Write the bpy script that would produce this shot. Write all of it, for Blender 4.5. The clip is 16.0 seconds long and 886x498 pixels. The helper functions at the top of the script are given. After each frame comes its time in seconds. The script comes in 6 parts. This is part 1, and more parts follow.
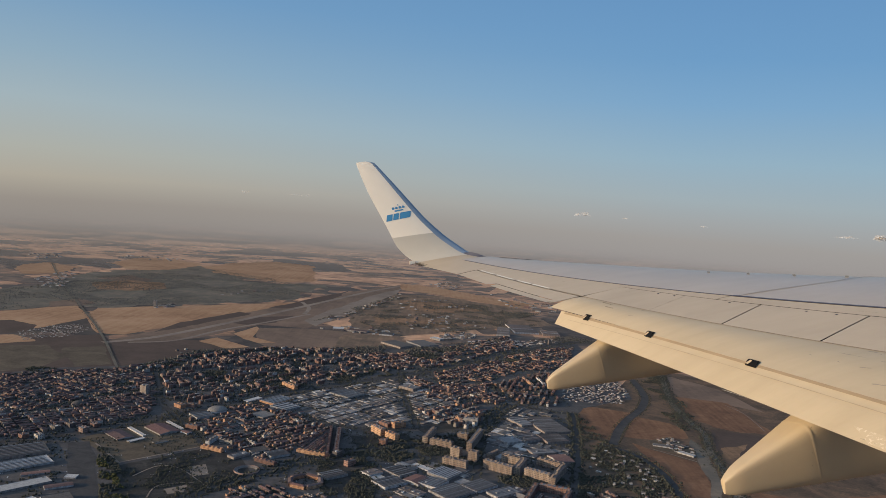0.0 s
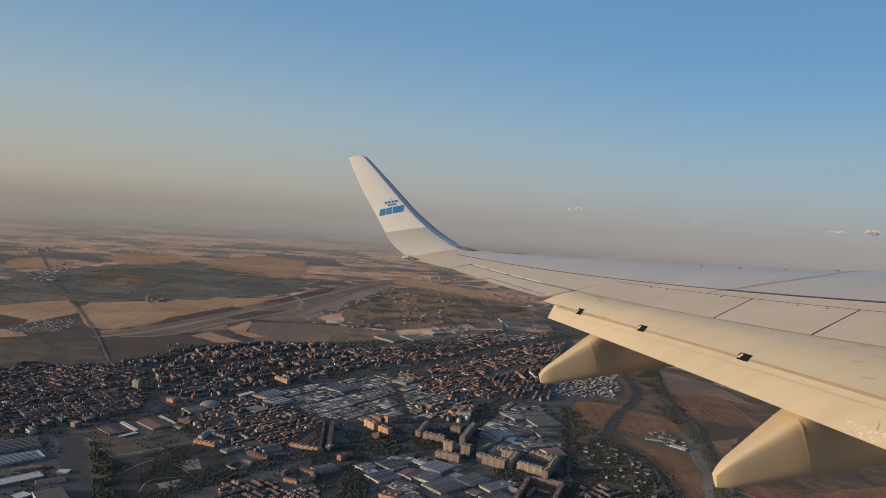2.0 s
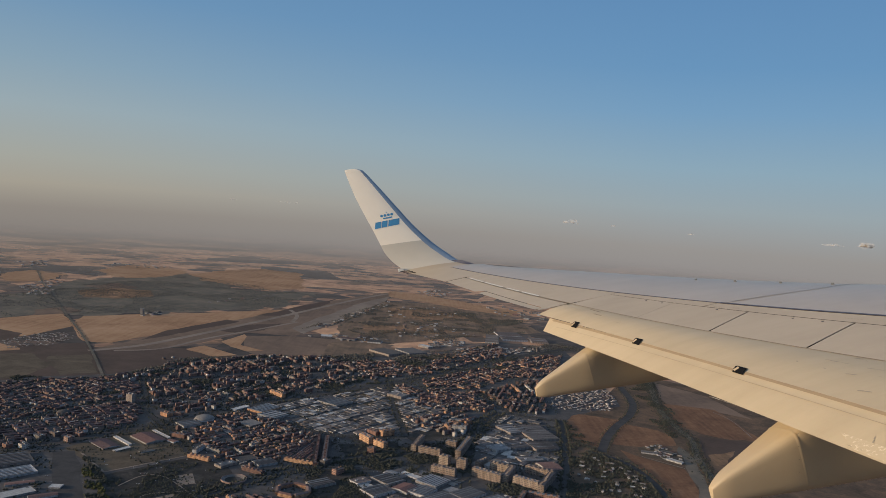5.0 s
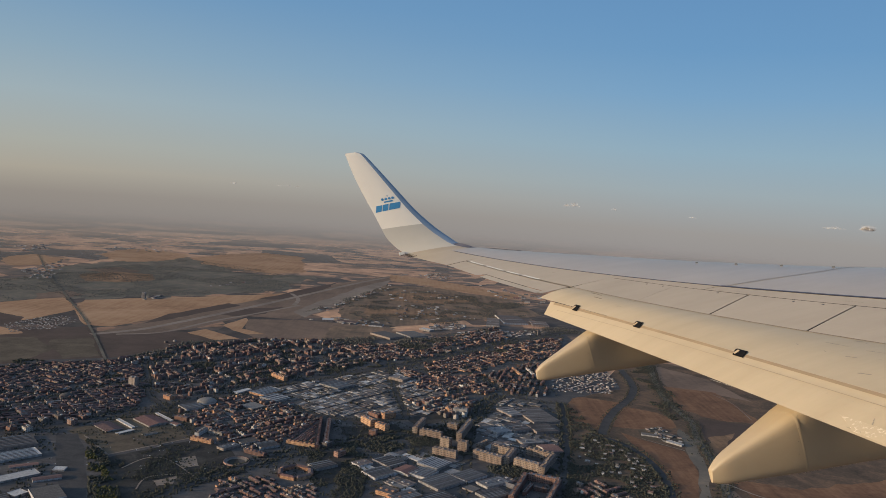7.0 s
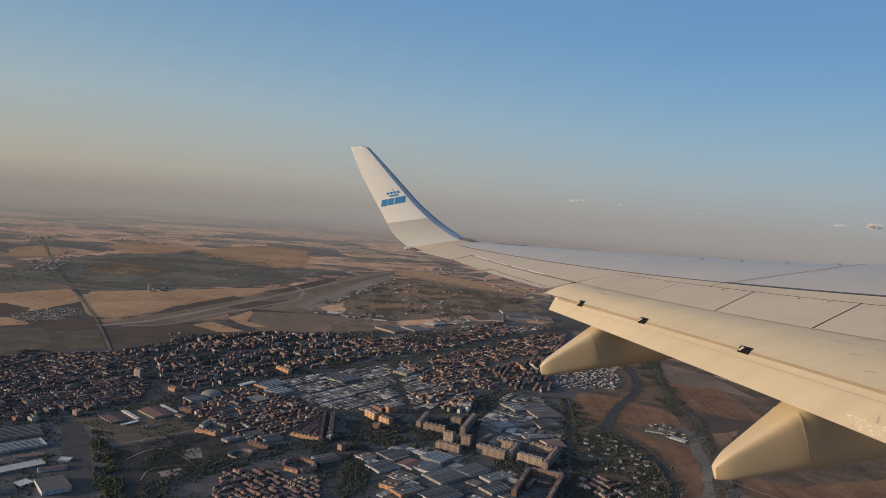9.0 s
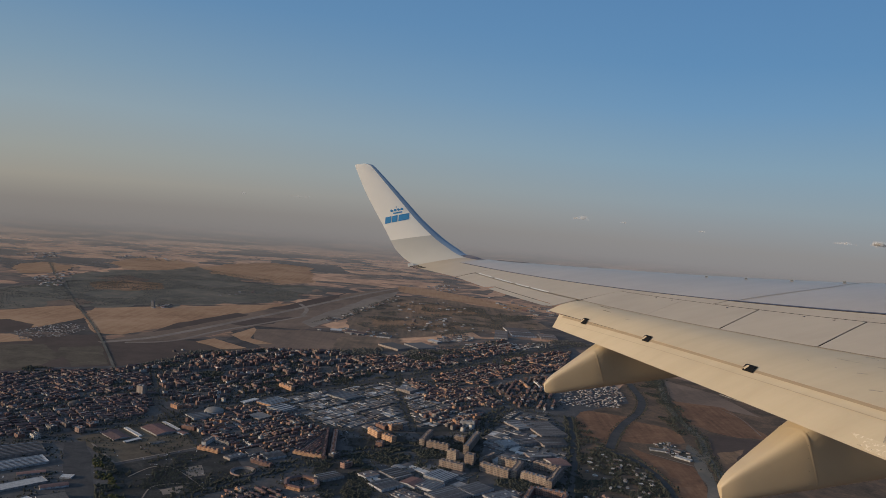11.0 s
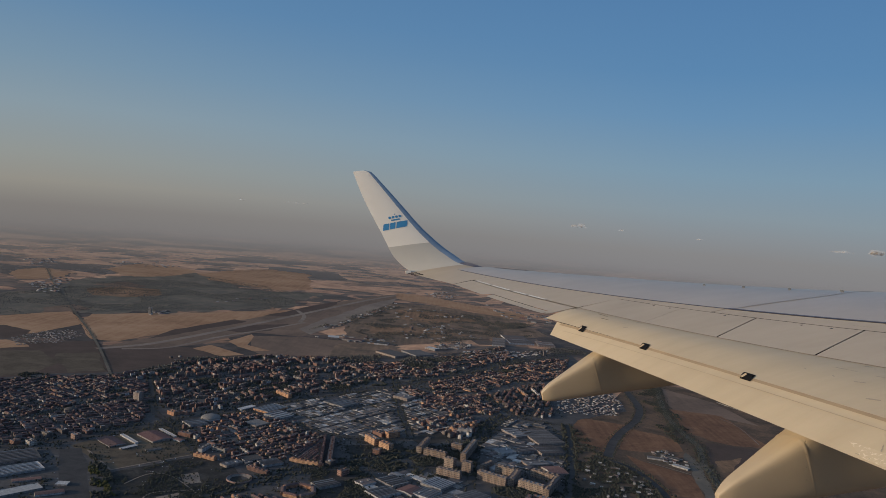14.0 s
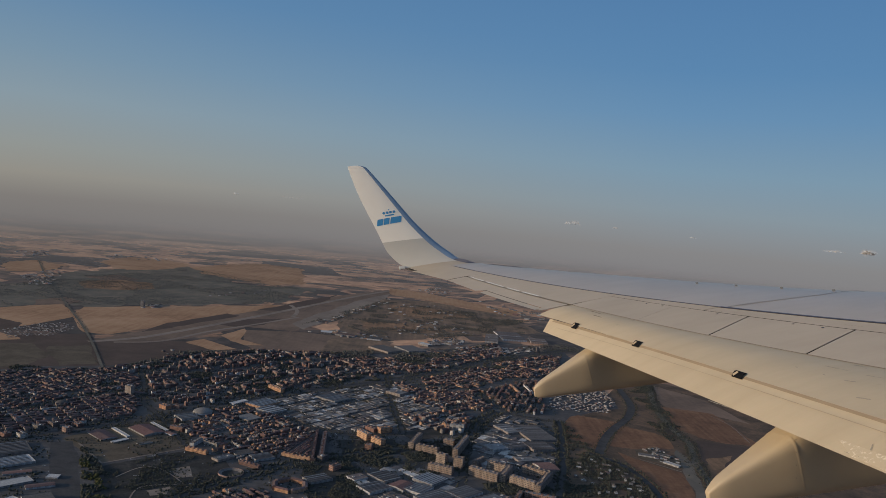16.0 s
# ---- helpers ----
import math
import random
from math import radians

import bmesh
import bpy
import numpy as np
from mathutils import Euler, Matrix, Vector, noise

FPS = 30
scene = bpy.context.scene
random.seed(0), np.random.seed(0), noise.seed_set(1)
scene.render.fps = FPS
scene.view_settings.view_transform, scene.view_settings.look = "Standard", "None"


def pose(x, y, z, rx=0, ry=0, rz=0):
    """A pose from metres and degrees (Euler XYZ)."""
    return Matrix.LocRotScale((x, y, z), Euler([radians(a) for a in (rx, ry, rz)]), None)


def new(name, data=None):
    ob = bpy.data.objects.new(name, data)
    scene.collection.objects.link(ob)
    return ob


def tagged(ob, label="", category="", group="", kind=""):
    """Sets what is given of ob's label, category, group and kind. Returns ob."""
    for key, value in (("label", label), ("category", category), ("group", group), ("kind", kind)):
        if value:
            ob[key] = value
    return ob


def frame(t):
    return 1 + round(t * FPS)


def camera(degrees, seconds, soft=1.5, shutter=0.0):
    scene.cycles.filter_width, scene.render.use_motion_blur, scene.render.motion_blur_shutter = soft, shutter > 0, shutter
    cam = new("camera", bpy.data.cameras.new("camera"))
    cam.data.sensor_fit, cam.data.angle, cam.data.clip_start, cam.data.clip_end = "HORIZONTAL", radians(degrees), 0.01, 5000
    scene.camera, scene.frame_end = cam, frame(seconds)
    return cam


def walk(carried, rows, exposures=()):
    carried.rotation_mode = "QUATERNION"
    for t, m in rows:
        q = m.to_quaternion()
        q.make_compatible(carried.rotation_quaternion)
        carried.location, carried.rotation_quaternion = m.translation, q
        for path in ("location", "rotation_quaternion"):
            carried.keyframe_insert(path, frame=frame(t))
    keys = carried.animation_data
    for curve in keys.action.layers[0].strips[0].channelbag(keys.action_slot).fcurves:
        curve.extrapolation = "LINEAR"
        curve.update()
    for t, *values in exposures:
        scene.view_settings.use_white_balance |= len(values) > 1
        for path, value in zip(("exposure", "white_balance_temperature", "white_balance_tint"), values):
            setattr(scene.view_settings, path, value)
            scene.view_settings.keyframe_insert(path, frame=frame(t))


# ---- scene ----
# ---------------- camera ----------------
EYE = (-9.82, -0.85, 99.26)
cam = camera(60.02, 16.0, 0.85)
TURNS = [(0.0, 86.310, -4.063, -0.264),
         (0.5, 86.127, -4.036, -0.455),
         (1.0, 85.843, -3.984, -0.579),
         (1.5, 85.764, -3.915, -0.688),
         (2.0, 85.924, -4.090, -0.792),
         (2.5, 86.194, -4.358, -0.798),
         (3.0, 86.711, -4.378, -0.860),
         (3.5, 87.222, -4.374, -0.902),
         (4.0, 87.310, -4.190, -0.968),
         (6.5, 85.861, -4.146, -1.182),
         (7.0, 85.691, -4.034, -1.053),
         (7.5, 85.675, -4.321, -0.959),
         (8.0, 85.702, -4.211, -0.829),
         (8.5, 85.506, -4.331, -0.716),
         (9.0, 85.247, -4.440, -0.644),
         (9.5, 85.304, -4.575, -0.543),
         (12.0, 87.044, -4.487, -0.290),
         (12.5, 86.958, -4.551, -0.312),
         (13.0, 86.732, -4.553, -0.423),
         (13.5, 86.828, -4.660, -0.481),
         (14.0, 87.060, -4.738, -0.509),
         (14.5, 86.759, -4.652, -0.635),
         (15.0, 86.474, -4.621, -0.781),
         (15.5, 86.487, -4.754, -0.934),
         (16.0, 86.795, -5.278, -0.944)]
walk(cam, [(t, pose(*EYE, rx, ry, rz)) for t, rx, ry, rz in TURNS],
     exposures=[(0.0, 0.06, 6500, 10), (3.0, -0.06, 6500, 10), (4.1, -0.12, 6500, 10), (6.4, -0.06, 6500, 10), (7.0, -0.02, 6500, 10), (9.0, 0.0, 6500, 10), (9.7, -0.06, 6450, 10),
                (12.0, -0.42, 6100, 10), (16.0, -0.44, 6100, 10)])

# ---------------- node helpers ----------------
def nodes_of(name):
    m = bpy.data.materials.new(name)
    m.use_nodes = True
    nt = m.node_tree
    return m, nt, nt.nodes["Principled BSDF"]


def ramp_node(nt, stops):
    n = nt.nodes.new("ShaderNodeValToRGB")
    e = n.color_ramp.elements
    e[0].position, e[0].color = stops[0][0], (*stops[0][1], 1)
    e[1].position, e[1].color = stops[-1][0], (*stops[-1][1], 1)
    for pos, col in stops[1:-1]:
        e.new(pos).color = (*col, 1)
    return n


def noise_node(nt, scale, detail=4, rough=0.55, source=None, distort=0.0):
    n = nt.nodes.new("ShaderNodeTexNoise")
    n.inputs["Scale"].default_value = scale
    n.inputs["Detail"].default_value = detail
    n.inputs["Roughness"].default_value = rough
    n.inputs["Distortion"].default_value = distort
    if source is not None:
        nt.links.new(source, n.inputs["Vector"])
    return n


def mix_node(nt, mode, fac, a, b):
    n = nt.nodes.new("ShaderNodeMix")
    n.data_type, n.blend_type = 'RGBA', mode
    for slot, v in ((0, fac), (6, a), (7, b)):
        if isinstance(v, bpy.types.NodeSocket):
            nt.links.new(v, n.inputs[slot])
        else:
            n.inputs[slot].default_value = v if slot == 0 else (*v, 1)
    return n.outputs[2]


def math_node(nt, op, a, b=None, clamp=False):
    n = nt.nodes.new("ShaderNodeMath")
    n.operation, n.use_clamp = op, clamp
    for slot, v in ((0, a), (1, b)):
        if isinstance(v, bpy.types.NodeSocket):
            nt.links.new(v, n.inputs[slot])
        elif v is not None:
            n.inputs[slot].default_value = v
    return n.outputs[0]


# ---------------- sky and sun ----------------
SUN_AZ, SUN_EL = radians(-100.6), radians(8.5)     # azimuth from the line of sight, to the left and behind
world = bpy.data.worlds.new("sky")
scene.world = world
world.use_nodes = True
wn, wl = world.node_tree.nodes, world.node_tree.links
wn.clear()
w_out = wn.new("ShaderNodeOutputWorld")
w_bg = wn.new("ShaderNodeBackground")
w_sky = wn.new("ShaderNodeTexSky")
w_sky.sky_type = 'NISHITA'
w_sky.sun_disc = False
w_sky.sun_elevation = SUN_EL
w_sky.sun_rotation = -SUN_AZ
w_sky.altitude = 1000
w_sky.air_density = 1.0
w_sky.dust_density = 0.8
w_sky.ozone_density = 3.4
w_bg.inputs["Strength"].default_value = 0.165
w_geo = wn.new("ShaderNodeTexCoord")
w_sep = wn.new("ShaderNodeSeparateXYZ")
w_map = wn.new("ShaderNodeMapRange")
w_map.inputs["From Min"].default_value = -0.1
w_map.inputs["From Max"].default_value = 0.4
wl.new(w_geo.outputs["Generated"], w_sep.inputs[0])
wl.new(w_sep.outputs["Z"], w_map.inputs["Value"])


def haze_ramp(stops):
    """The dusty haze by the sine of the height above the horizon."""
    n = ramp_node(world.node_tree, [((z + 0.1) * 2, tuple(v / 0.165 for v in col)) for z, col in stops])
    wl.new(w_map.outputs[0], n.inputs[0])
    return n.outputs[0]


# the haze glows warm on the sun's side and turns bluish away from it
warm = haze_ramp([(-0.10, (0.215, 0.195, 0.178)), (-0.058, (0.262, 0.238, 0.218)), (-0.032, (0.298, 0.268, 0.237)), (-0.004, (0.405, 0.372, 0.308)),
                  (0.028, (0.400, 0.412, 0.372)), (0.085, (0.345, 0.432, 0.472)), (0.137, (0.265, 0.390, 0.492)), (0.22, (0.165, 0.315, 0.500)), (0.30, (0.125, 0.265, 0.46)), (0.40, (0.220, 0.318, 0.475))])
cool = haze_ramp([(-0.10, (0.230, 0.215, 0.210)), (-0.058, (0.310, 0.290, 0.280)), (-0.030, (0.335, 0.318, 0.303)), (-0.004, (0.345, 0.366, 0.372)),
                  (0.020, (0.340, 0.406, 0.436)), (0.069, (0.285, 0.420, 0.518)), (0.137, (0.195, 0.366, 0.560)), (0.19, (0.152, 0.322, 0.542)), (0.30, (0.120, 0.270, 0.50)), (0.40, (0.215, 0.318, 0.485))])
w_side = wn.new("ShaderNodeMapRange")
w_side.inputs["From Min"].default_value = -0.46
w_side.inputs["From Max"].default_value = 0.30
wl.new(w_sep.outputs["X"], w_side.inputs["Value"])
w_hue = mix_node(world.node_tree, 'MIX', w_side.outputs[0], warm, cool)
# share of the haze over the clear sky, by height
w_up = wn.new("ShaderNodeMapRange")
w_up.inputs["From Min"].default_value = 0.26
w_up.inputs["From Max"].default_value = 0.60
w_up.inputs["To Min"].default_value = 1.0
w_up.inputs["To Max"].default_value = 0.7
wl.new(w_sep.outputs["Z"], w_up.inputs["Value"])
# the haze brightens towards the sun, outside the view
w_dot = wn.new("ShaderNodeVectorMath")
w_dot.operation = 'DOT_PRODUCT'
wl.new(w_geo.outputs["Generated"], w_dot.inputs[0])
w_dot.inputs[1].default_value = (math.sin(SUN_AZ) * math.cos(SUN_EL), math.cos(SUN_AZ) * math.cos(SUN_EL), math.sin(SUN_EL))
w_glow = math_node(world.node_tree, 'POWER', math_node(world.node_tree, 'MAXIMUM', w_dot.outputs["Value"], 0.0), 8.0)
w_gain = mix_node(world.node_tree, 'MIX', w_glow, (1.0, 1.0, 1.0), (13.0, 9.6, 6.6))
w_hue = mix_node(world.node_tree, 'MULTIPLY', 1.0, w_hue, w_gain)
w_all = mix_node(world.node_tree, 'MIX', w_up.outputs[0], w_sky.outputs[0], w_hue)
wl.new(w_all, w_bg.inputs["Color"])
wl.new(w_bg.outputs[0], w_out.inputs[0])

sun = new("sun", bpy.data.lights.new("sun", 'SUN'))
sun.data.energy = 5.65
sun.data.angle = radians(0.6)
sun.data.color = (1.0, 0.725, 0.44)
to_sun = Vector((math.sin(SUN_AZ) * math.cos(SUN_EL), math.cos(SUN_AZ) * math.cos(SUN_EL), math.sin(SUN_EL)))
sun.matrix_world = Matrix.Translation((-300, -300, 300)) @ to_sun.to_track_quat("Z", "Y").to_matrix().to_4x4()

# ---------------- materials ----------------
def place_of(nt):
    return nt.nodes.new("ShaderNodeNewGeometry").outputs["Position"]


def plain(name, base, rough=0.6, metal=0.0, vary=0.12, scale=3.0, fine=40.0, bump=0.0, coat=0.0, spec=0.5, soot=0.0):
    """Paint or metal with soft stains and a fine grain."""
    m, nt, b = nodes_of(name)
    co = nt.nodes.new("ShaderNodeTexCoord").outputs["Object"]
    n1 = noise_node(nt, scale, 5, 0.6, co)
    n2 = noise_node(nt, fine, 3, 0.6, co)
    lo = tuple(max(0, v * (1 - vary)) for v in base)
    hi = tuple(min(1, v * (1 + vary)) for v in base)
    r1 = ramp_node(nt, [(0.3, lo), (0.7, hi)])
    nt.links.new(n1.outputs[0], r1.inputs[0])
    col = mix_node(nt, 'MULTIPLY', vary, r1.outputs[0], n2.outputs[1])
    if soot:
        # dirt drawn out along the airflow, and scattered small stains
        mp = nt.nodes.new("ShaderNodeMapping")
        mp.inputs["Scale"].default_value = (4.0, 0.7, 1.0)
        nt.links.new(co, mp.inputs["Vector"])
        n3 = noise_node(nt, 1.0, 6, 0.65, mp.outputs[0])
        r3 = ramp_node(nt, [(0.30, (0.80, 0.78, 0.74)), (0.62, (1, 1, 1))])
        nt.links.new(n3.outputs[0], r3.inputs[0])
        col = mix_node(nt, 'MULTIPLY', soot, col, r3.outputs[0])
        n4 = noise_node(nt, 3.3, 8, 0.7, co)
        r4 = ramp_node(nt, [(0.68, (1, 1, 1)), (0.74, (0.62, 0.58, 0.52))])
        nt.links.new(n4.outputs[0], r4.inputs[0])
        col = mix_node(nt, 'MULTIPLY', soot, col, r4.outputs[0])
    nt.links.new(col, b.inputs["Base Color"])
    b.inputs["Roughness"].default_value = rough
    b.inputs["Metallic"].default_value = metal
    b.inputs["Coat Weight"].default_value = coat
    b.inputs["Specular IOR Level"].default_value = spec
    if bump:
        bp = nt.nodes.new("ShaderNodeBump")
        bp.inputs["Strength"].default_value = bump
        bp.inputs["Distance"].default_value = 0.01
        nt.links.new(n2.outputs[0], bp.inputs["Height"])
        nt.links.new(bp.outputs[0], b.inputs["Normal"])
    return m


def haze_fade(nt, b):
    """Stands in for haze: the material turns transparent with distance and lets the sky show."""
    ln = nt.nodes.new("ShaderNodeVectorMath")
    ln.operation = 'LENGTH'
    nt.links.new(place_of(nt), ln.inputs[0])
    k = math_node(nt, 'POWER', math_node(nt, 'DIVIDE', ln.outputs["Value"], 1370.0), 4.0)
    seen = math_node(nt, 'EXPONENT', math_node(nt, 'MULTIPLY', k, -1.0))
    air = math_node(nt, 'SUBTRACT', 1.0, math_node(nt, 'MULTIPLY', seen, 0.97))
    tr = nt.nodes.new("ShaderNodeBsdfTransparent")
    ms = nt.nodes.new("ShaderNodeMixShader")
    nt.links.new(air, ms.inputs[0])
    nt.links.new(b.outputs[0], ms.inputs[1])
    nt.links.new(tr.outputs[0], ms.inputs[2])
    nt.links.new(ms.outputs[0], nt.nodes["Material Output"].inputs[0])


def soil(name, stops, scale, fine, streak=None, rough=0.95):
    """Bare or cropped land: patches, fine mottling and, where given, plough lines."""
    m, nt, b = nodes_of(name)
    co = place_of(nt)
    n1 = noise_node(nt, scale, 6, 0.6, co, 0.6)
    n2 = noise_node(nt, fine, 4, 0.65, co)
    f = math_node(nt, 'MULTIPLY_ADD', n2.outputs[0], 0.35)
    f.node.inputs[2].default_value = -0.17
    f = math_node(nt, 'ADD', n1.outputs[0], f)
    n5 = noise_node(nt, scale * 4.5, 5, 0.7, co, 1.0)
    g = math_node(nt, 'MULTIPLY_ADD', n5.outputs[0], 0.5)
    g.node.inputs[2].default_value = -0.25
    f = math_node(nt, 'ADD', f, g)
    if streak:
        ang, per, amt = streak
        mp = nt.nodes.new("ShaderNodeMapping")
        mp.inputs["Rotation"].default_value = (0, 0, radians(ang))
        mp.inputs["Scale"].default_value = (1 / per, 0.05 / per, 1)
        nt.links.new(co, mp.inputs["Vector"])
        n3 = noise_node(nt, 1.0, 3, 0.6, mp.outputs[0])
        g = math_node(nt, 'MULTIPLY_ADD', n3.outputs[0], amt)
        g.node.inputs[2].default_value = -amt / 2
        f = math_node(nt, 'ADD', f, g)
    rp = ramp_node(nt, stops)
    nt.links.new(f, rp.inputs[0])
    nt.links.new(rp.outputs[0], b.inputs["Base Color"])
    b.inputs["Roughness"].default_value = rough
    b.inputs["Specular IOR Level"].default_value = 0.1
    haze_fade(nt, b)
    return m


def countryside():
    """The open land: a patchwork of stubble, ploughed soil and scrub; a transparent fade stands for haze at the far
    rim.
    """
    m, nt, b = nodes_of("open_land")
    co = place_of(nt)
    warp = noise_node(nt, 0.006, 3, 0.5, co)
    mp = nt.nodes.new("ShaderNodeMapping")
    mp.inputs["Rotation"].default_value = (0, 0, radians(-14))
    mp.inputs["Scale"].default_value = (1.15, 1.75, 1.0)
    vadd = nt.nodes.new("ShaderNodeVectorMath")
    vadd.operation = 'MULTIPLY_ADD'
    nt.links.new(warp.outputs[1], vadd.inputs[0])
    vadd.inputs[1].default_value = (90, 90, 0)
    nt.links.new(co, vadd.inputs[2])
    nt.links.new(vadd.outputs[0], mp.inputs["Vector"])
    v1 = nt.nodes.new("ShaderNodeTexVoronoi")
    v1.inputs["Scale"].default_value = 0.0072
    nt.links.new(mp.outputs[0], v1.inputs["Vector"])
    v2 = nt.nodes.new("ShaderNodeTexVoronoi")
    v2.inputs["Scale"].default_value = 0.021
    nt.links.new(mp.outputs[0], v2.inputs["Vector"])
    s1 = nt.nodes.new("ShaderNodeSeparateColor")
    nt.links.new(v1.outputs["Color"], s1.inputs[0])
    s2 = nt.nodes.new("ShaderNodeSeparateColor")
    nt.links.new(v2.outputs["Color"], s2.inputs[0])
    v3 = nt.nodes.new("ShaderNodeTexVoronoi")
    v3.inputs["Scale"].default_value = 0.06
    nt.links.new(mp.outputs[0], v3.inputs["Vector"])
    s3 = nt.nodes.new("ShaderNodeSeparateColor")
    nt.links.new(v3.outputs["Color"], s3.inputs[0])
    big = noise_node(nt, 0.0022, 4, 0.55, co)
    f = math_node(nt, 'MULTIPLY', s1.outputs[0], 0.42)
    g = math_node(nt, 'MULTIPLY', s2.outputs[0], 0.38)
    h = math_node(nt, 'MULTIPLY', big.outputs[0], 0.30)
    f = math_node(nt, 'ADD', math_node(nt, 'ADD', f, g), math_node(nt, 'MULTIPLY_ADD', s3.outputs[0], 0.16))
    nt.links.new(h, f.node.inputs[1].links[0].from_node.inputs[2])
    rp = ramp_node(nt, [(0.38, (0.082, 0.075, 0.076)), (0.54, (0.150, 0.120, 0.106)), (0.62, (0.27, 0.176, 0.132)),
                        (0.68, (0.47, 0.275, 0.180)), (0.94, (0.66, 0.395, 0.250))])
    nt.links.new(f, rp.inputs[0])
    fine = noise_node(nt, 0.06, 6, 0.7, co)
    tint = ramp_node(nt, [(0.35, (0.62, 0.60, 0.60)), (0.65, (1.12, 1.08, 1.02))])
    nt.links.new(fine.outputs[0], tint.inputs[0])
    col = mix_node(nt, 'MULTIPLY', 1.0, rp.outputs[0], tint.outputs[0])
    scrub = noise_node(nt, 0.013, 7, 0.68, co)
    sr = ramp_node(nt, [(0.56, (0, 0, 0)), (0.64, (1, 1, 1))])
    nt.links.new(scrub.outputs[0], sr.inputs[0])
    sf = math_node(nt, 'MULTIPLY', sr.outputs[0], 0.6)
    col = mix_node(nt, 'MIX', sf, col, (0.075, 0.072, 0.060))
    nt.links.new(col, b.inputs["Base Color"])
    b.inputs["Roughness"].default_value = 1.0
    b.inputs["Specular IOR Level"].default_value = 0.05
    haze_fade(nt, b)
    return m


def facade(name, tones, glass=(0.03, 0.035, 0.045), share=0.5):
    """Rendered or brick walls with rows of windows laid out by storey; the tone differs from building to building."""
    m, nt, b = nodes_of(name)
    uv = nt.nodes.new("ShaderNodeTexCoord").outputs["UV"]
    sp = nt.nodes.new("ShaderNodeSeparateXYZ")
    nt.links.new(uv, sp.inputs[0])
    fx = math_node(nt, 'FRACT', sp.outputs[0])
    fy = math_node(nt, 'FRACT', sp.outputs[1])
    wx = math_node(nt, 'MULTIPLY', math_node(nt, 'GREATER_THAN', fx, 0.5 - share / 2), math_node(nt, 'LESS_THAN', fx, 0.5 + share / 2))
    wy = math_node(nt, 'MULTIPLY', math_node(nt, 'GREATER_THAN', fy, 0.32), math_node(nt, 'LESS_THAN', fy, 0.80))
    win = math_node(nt, 'MULTIPLY', wx, wy)
    rnd = math_node(nt, 'FRACT', math_node(nt, 'ADD', nt.nodes.new("ShaderNodeObjectInfo").outputs["Random"],
                                            nt.nodes.new("ShaderNodeNewGeometry").outputs["Random Per Island"]))
    k = len(tones)
    rp = ramp_node(nt, [(i / k, tn) for i, tn in enumerate(tones)])
    rp.color_ramp.interpolation = 'CONSTANT'
    nt.links.new(rnd, rp.inputs[0])
    st = noise_node(nt, 0.8, 5, 0.65, place_of(nt))
    sr = ramp_node(nt, [(0.3, (0.72, 0.72, 0.72)), (0.7, (1.1, 1.1, 1.1))])
    nt.links.new(st.outputs[0], sr.inputs[0])
    col = mix_node(nt, 'MULTIPLY', 1.0, rp.outputs[0], sr.outputs[0])
    bay = math_node(nt, 'GREATER_THAN', math_node(nt, 'FRACT', math_node(nt, 'MULTIPLY', sp.outputs[0], 0.21)), 0.55)
    col = mix_node(nt, 'MULTIPLY', math_node(nt, 'MULTIPLY', bay, 0.55), col, (0.6, 0.55, 0.52))
    col = mix_node(nt, 'MIX', math_node(nt, 'MULTIPLY', win, 0.85), col, glass)
    nt.links.new(col, b.inputs["Base Color"])
    b.inputs["Roughness"].default_value = 0.85
    b.inputs["Specular IOR Level"].default_value = 0.2
    return m


def roofing(name, tones, scale=1.5, rough=0.85):
    m, nt, b = nodes_of(name)
    rnd = math_node(nt, 'FRACT', math_node(nt, 'ADD', nt.nodes.new("ShaderNodeObjectInfo").outputs["Random"],
                                            nt.nodes.new("ShaderNodeNewGeometry").outputs["Random Per Island"]))
    k = len(tones)
    rp = ramp_node(nt, [(i / k, tn) for i, tn in enumerate(tones)])
    rp.color_ramp.interpolation = 'CONSTANT'
    nt.links.new(rnd, rp.inputs[0])
    st = noise_node(nt, scale, 6, 0.7, place_of(nt))
    sr = ramp_node(nt, [(0.3, (0.6, 0.6, 0.6)), (0.7, (1.15, 1.15, 1.15))])
    nt.links.new(st.outputs[0], sr.inputs[0])
    col = mix_node(nt, 'MULTIPLY', 1.0, rp.outputs[0], sr.outputs[0])
    nt.links.new(col, b.inputs["Base Color"])
    b.inputs["Roughness"].default_value = rough
    b.inputs["Specular IOR Level"].default_value = 0.06
    return m


def leafy(name, dark, light):
    m, nt, b = nodes_of(name)
    rnd = nt.nodes.new("ShaderNodeNewGeometry").outputs["Random Per Island"]
    n1 = noise_node(nt, 2.5, 4, 0.7, place_of(nt))
    f = math_node(nt, 'ADD', math_node(nt, 'MULTIPLY', rnd, 0.6), math_node(nt, 'MULTIPLY', n1.outputs[0], 0.4))
    rp = ramp_node(nt, [(0.15, dark), (0.85, light)])
    nt.links.new(f, rp.inputs[0])
    nt.links.new(rp.outputs[0], b.inputs["Base Color"])
    b.inputs["Roughness"].default_value = 0.9
    b.inputs["Specular IOR Level"].default_value = 0.1
    return m


